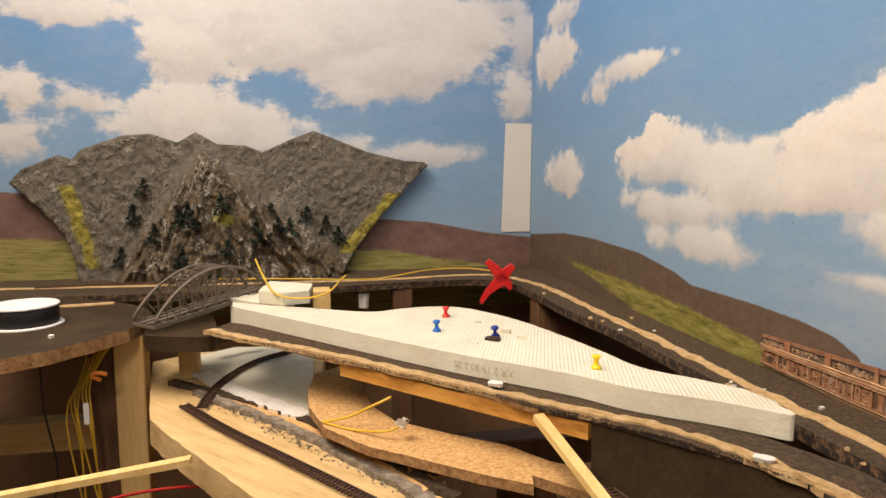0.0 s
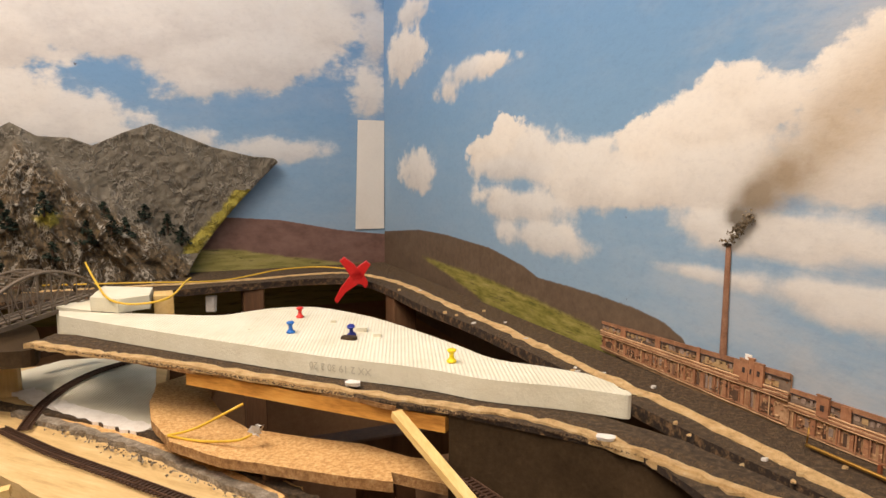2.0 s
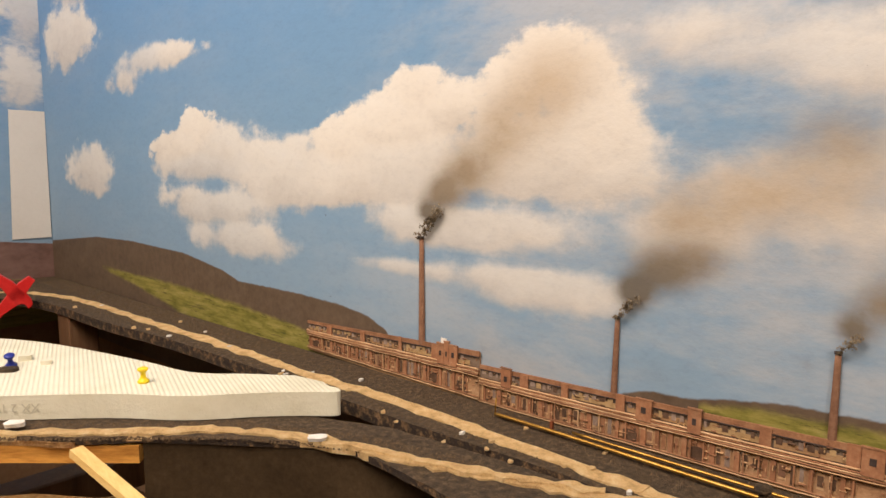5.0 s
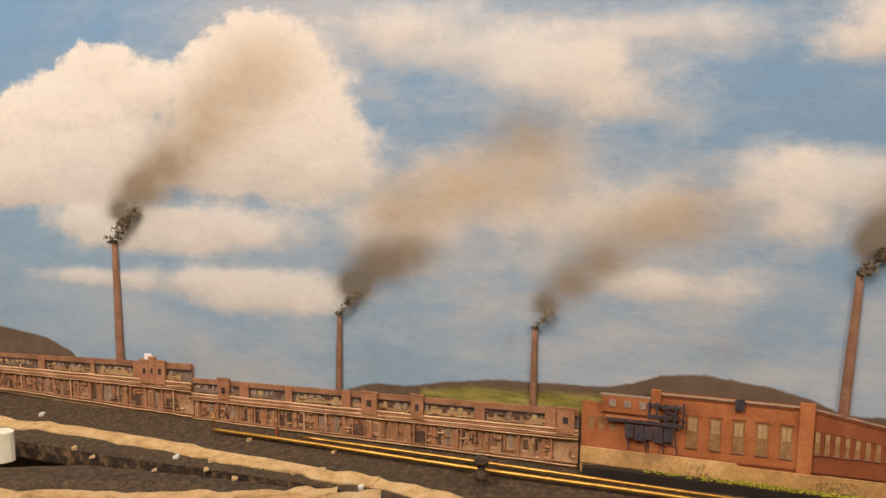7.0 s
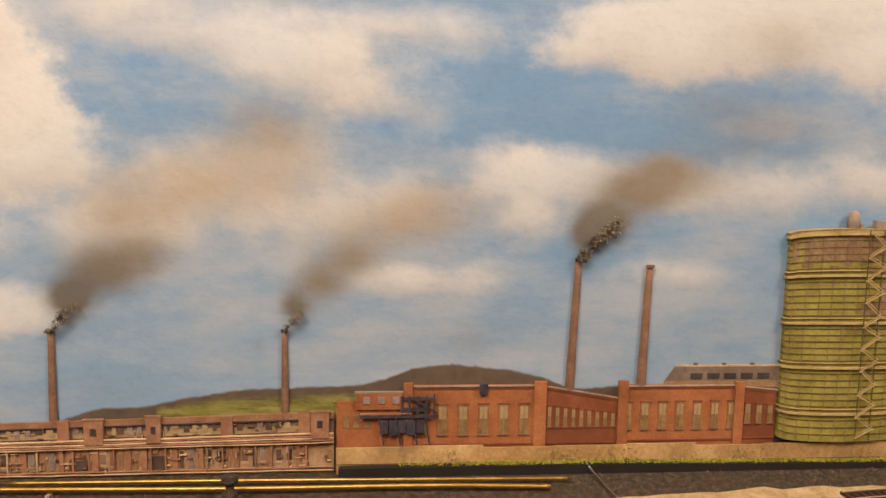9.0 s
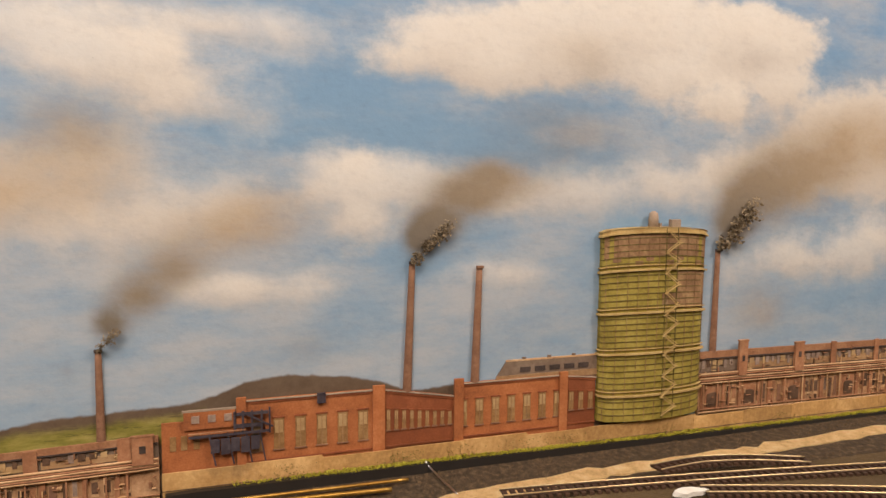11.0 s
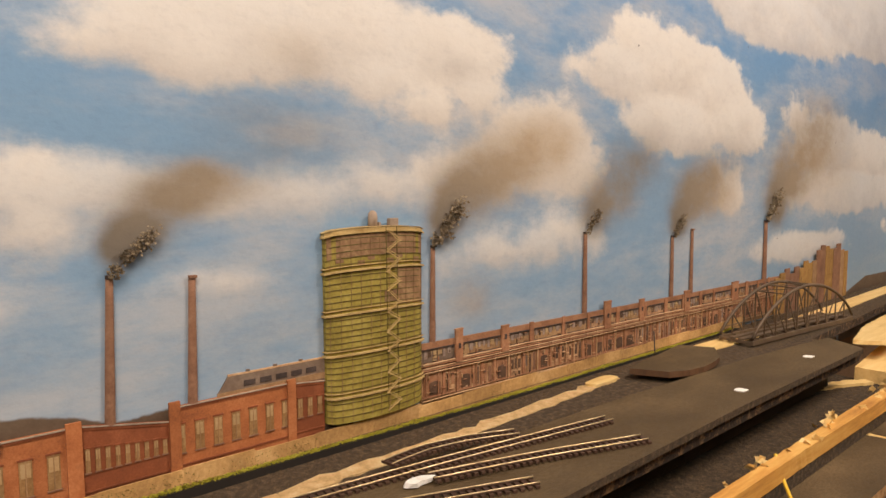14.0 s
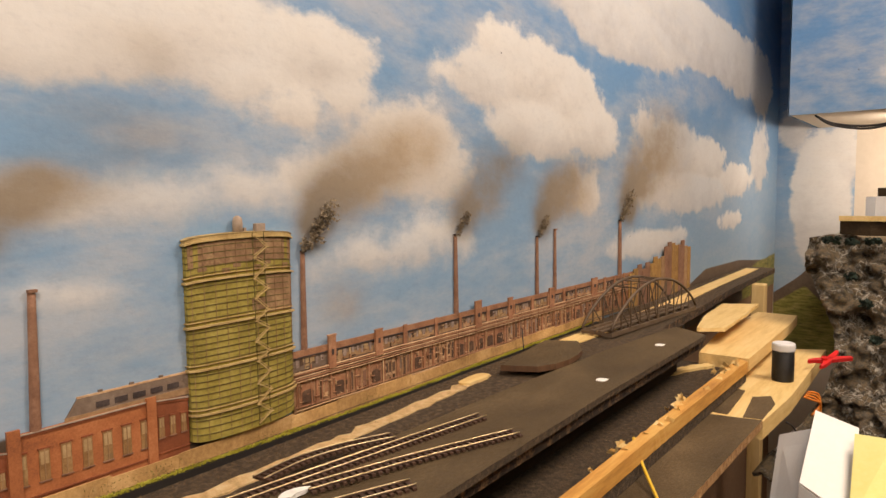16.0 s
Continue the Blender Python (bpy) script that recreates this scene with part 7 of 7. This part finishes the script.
crag = thing("rock_relief", "dark drybrushed plaster rock slope with black bushes", "rock model", (0.1, -1.2, 0.8))
part("rock", rock_slope(), M_ROCK, crag)
for k in range(12):
    u = rng.random()
    c = (0.235 - 0.25 * u, -1.34 + 0.02 * rng.random(), 1.148 - 0.006 * k % 3)
    part("bush", leaflets(bmesh.new(), (c[0], c[1], 1.142 + rng.uniform(-0.004, 0.004)), 0.009, 70, 0.0035, rng, 0.7), M_NEEDLE, crag, "black scrub bush")
for c in ((0.185, -1.30, 1.085), (0.160, -1.27, 1.045), (0.14, -1.20, 1.00)):
    part("bush", leaflets(bmesh.new(), c, 0.011, 80, 0.0038, rng, 0.7), M_NEEDLE, crag, "black scrub bush")
solo("crag_stand", box(-0.38, 0.17, -1.40, -1.28, 0, 0.80), M_BROWN, "pine stand under the rock slope", "stand")
carton = thing("paper_carton", "open white card carton with a red print", "box", (0.12, -0.68, 0.95))


def sheet(pts, thick=0.0012):
    """A stiff card through four corners."""
    bm = bmesh.new()
    vs = [Vector(p) for p in pts]
    nrm = (vs[1] - vs[0]).cross(vs[3] - vs[0]).normalized() * thick
    a, b = [bm.verts.new(v) for v in vs], [bm.verts.new(v - nrm) for v in vs]
    bm.faces.new(a), bm.faces.new(b[::-1])
    for i in range(len(vs)):
        bm.faces.new((a[i], b[i], b[(i + 1) % len(vs)], a[(i + 1) % len(vs)]))
    bmesh.ops.recalc_face_normals(bm, faces=bm.faces)
    return bm


part("lid", sheet([(0.156, -0.755, 1.006), (0.117, -0.752, 0.996), (0.110, -0.640, 0.950), (0.153, -0.655, 0.966)]), M_PAPER, carton, "white card lid")
part("front", sheet([(0.153, -0.656, 0.965), (0.110, -0.641, 0.949), (0.108, -0.640, 0.88), (0.150, -0.655, 0.88)]), M_PAPER, carton)
part("print_patch", sheet([(0.142, -0.6505, 0.945), (0.108, -0.638, 0.935), (0.106, -0.637, 0.881), (0.140, -0.650, 0.881)]), M_CARDRED, carton, "dark red print")
part("flap", sheet([(0.196, -0.80, 0.958), (0.158, -0.76, 0.985), (0.154, -0.66, 0.93), (0.188, -0.70, 0.895)]), M_PAPER, carton)
solo("yellow_note", sheet([(0.117, -0.72, 1.000), (0.085, -0.71, 1.004), (0.075, -0.60, 0.935), (0.110, -0.62, 0.952)]), M_NOTE, "yellow paper note lying on the carton", "paper")
solo("low_shelf", box(-0.5, 0.195, -0.95, -0.45, 0.86, 0.879), M_BROWN, "brown shelf board below the platform", "shelf")
solo("shelf_leg", box(0.15, 0.185, -0.94, -0.905, 0, 0.8595), M_BROWN, "brown leg under the shelf board", "post", "posts under the layout")
# alcove
solo("alcove_shelf", box(-0.9, 0.275, -2.34, -1.75, 1.085, 1.127, bevel=0.002), M_SHELF, "weathered shelf board in the alcove", "shelf")
crate = thing("wooden_bracket", "dark wooden bracket with pale trim on the shelf", "bracket", (0.2, -1.80, 1.127))
part("base", plate([(0.262, -1.78), (0.20, -1.76), (0.10, -1.80), (0.10, -1.95), (0.262, -1.93)], 1.1275, 1.160), M_PLY, crate)
part("trim", box(0.10, 0.262, -1.762, -1.755, 1.1605, 1.172), M_PALE, crate, "pale trim")
part("upright", plate([(0.215, -1.80), (0.195, -1.79), (0.165, -1.83), (0.185, -1.85)], 1.1605, 1.215), M_WHITE, crate, "white upright")
part("back", box(0.10, 0.20, -1.90, -1.89, 1.1605, 1.235), M_PLY, crate)
for k in range(2):
    solo("cable", tube([(0.34, -1.905, 1.418), (0.30, -1.91, 1.395 - 0.004 * k), (0.22, -1.915, 1.385 - 0.006 * k), (0.12, -1.91, 1.400), (0.0, -1.91, 1.418)], 0.003), M_BWIRE, "dark cable sagging under the soffit", "cable", "soffit cables")

# ---------------------------------------------------------------- grit on the black boards


def grit(name, count, place, size, material, label, seed):
    """Many small stones strewn over a board, each a crooked pyramid."""
    r = random.Random(seed)
    verts, faces = [], []
    while len(faces) < 3 * count:
        spot = place(r)
        if spot is None:
            continue
        x, y, z = spot
        s, a, k = size * r.uniform(0.5, 1.5), r.uniform(0, math.tau), len(verts)
        for i in range(3):
            w = a + i * 2.1 + r.uniform(-0.4, 0.4)
            verts.append((x + s * math.cos(w), y + s * math.sin(w), z))
        verts.append((x + s * r.uniform(-0.3, 0.3), y + s * r.uniform(-0.3, 0.3), z + s * r.uniform(0.6, 1.3)))
        faces += [(k, k + 1, k + 3), (k + 1, k + 2, k + 3), (k + 2, k, k + 3)]
    me = bpy.data.meshes.new(name)
    me.from_pydata(verts, [], faces)
    me.materials.append(material)
    return tagged(new(name, me), label, "grit", kind="stuff")


M_GRIT = surf("black_and_brown_grit", [(0.016, 0.010, 0.006), (0.095, 0.061, 0.031), (0.30, 0.195, 0.10)], 900, 2600, 0.9, 0.2, dirt=0)


def by_the_wall(r):
    y = r.uniform(-1.0, 1.45)
    x = r.uniform(0.425, 0.503) if y > 0.1 else r.uniform(0.418, 0.498)
    return (x, y, BED - 0.0004) if abs(x - 0.450) > 0.011 or r.random() < 0.08 else None


def on_the_front(r):
    t = r.random() * 0.999
    line = [(-0.14, 0.985), (-0.026, 0.868), (0.067, 0.772), (0.174, 0.655), (0.251, 0.572), (0.31, 0.51), (0.36, 0.42), (0.39, 0.30)]
    k = int(t * (len(line) - 1))
    f = t * (len(line) - 1) - k
    (ax, ay), (bx, by) = line[k], line[k + 1]
    o = r.uniform(-0.015, 0.022)
    return (ax + (bx - ax) * f + o * 0.72, ay + (by - ay) * f + o * 0.69, BED - 0.0018) if abs(o) > 0.008 else None


grit("ballast_grit", 15000, by_the_wall, 0.0011, M_GRIT, "black ballast grit glued along the wall board", 1)
grit("ballast_grit", 5000, on_the_front, 0.0010, M_GRIT, "black ballast grit glued on the front board", 2)
grit("ballast_grit", 3000, lambda r: (r.uniform(0.302, 0.36), r.uniform(-1.02, -0.36), 0.9655), 0.0012, M_GRIT, "black ballast grit on the lower board", 3)
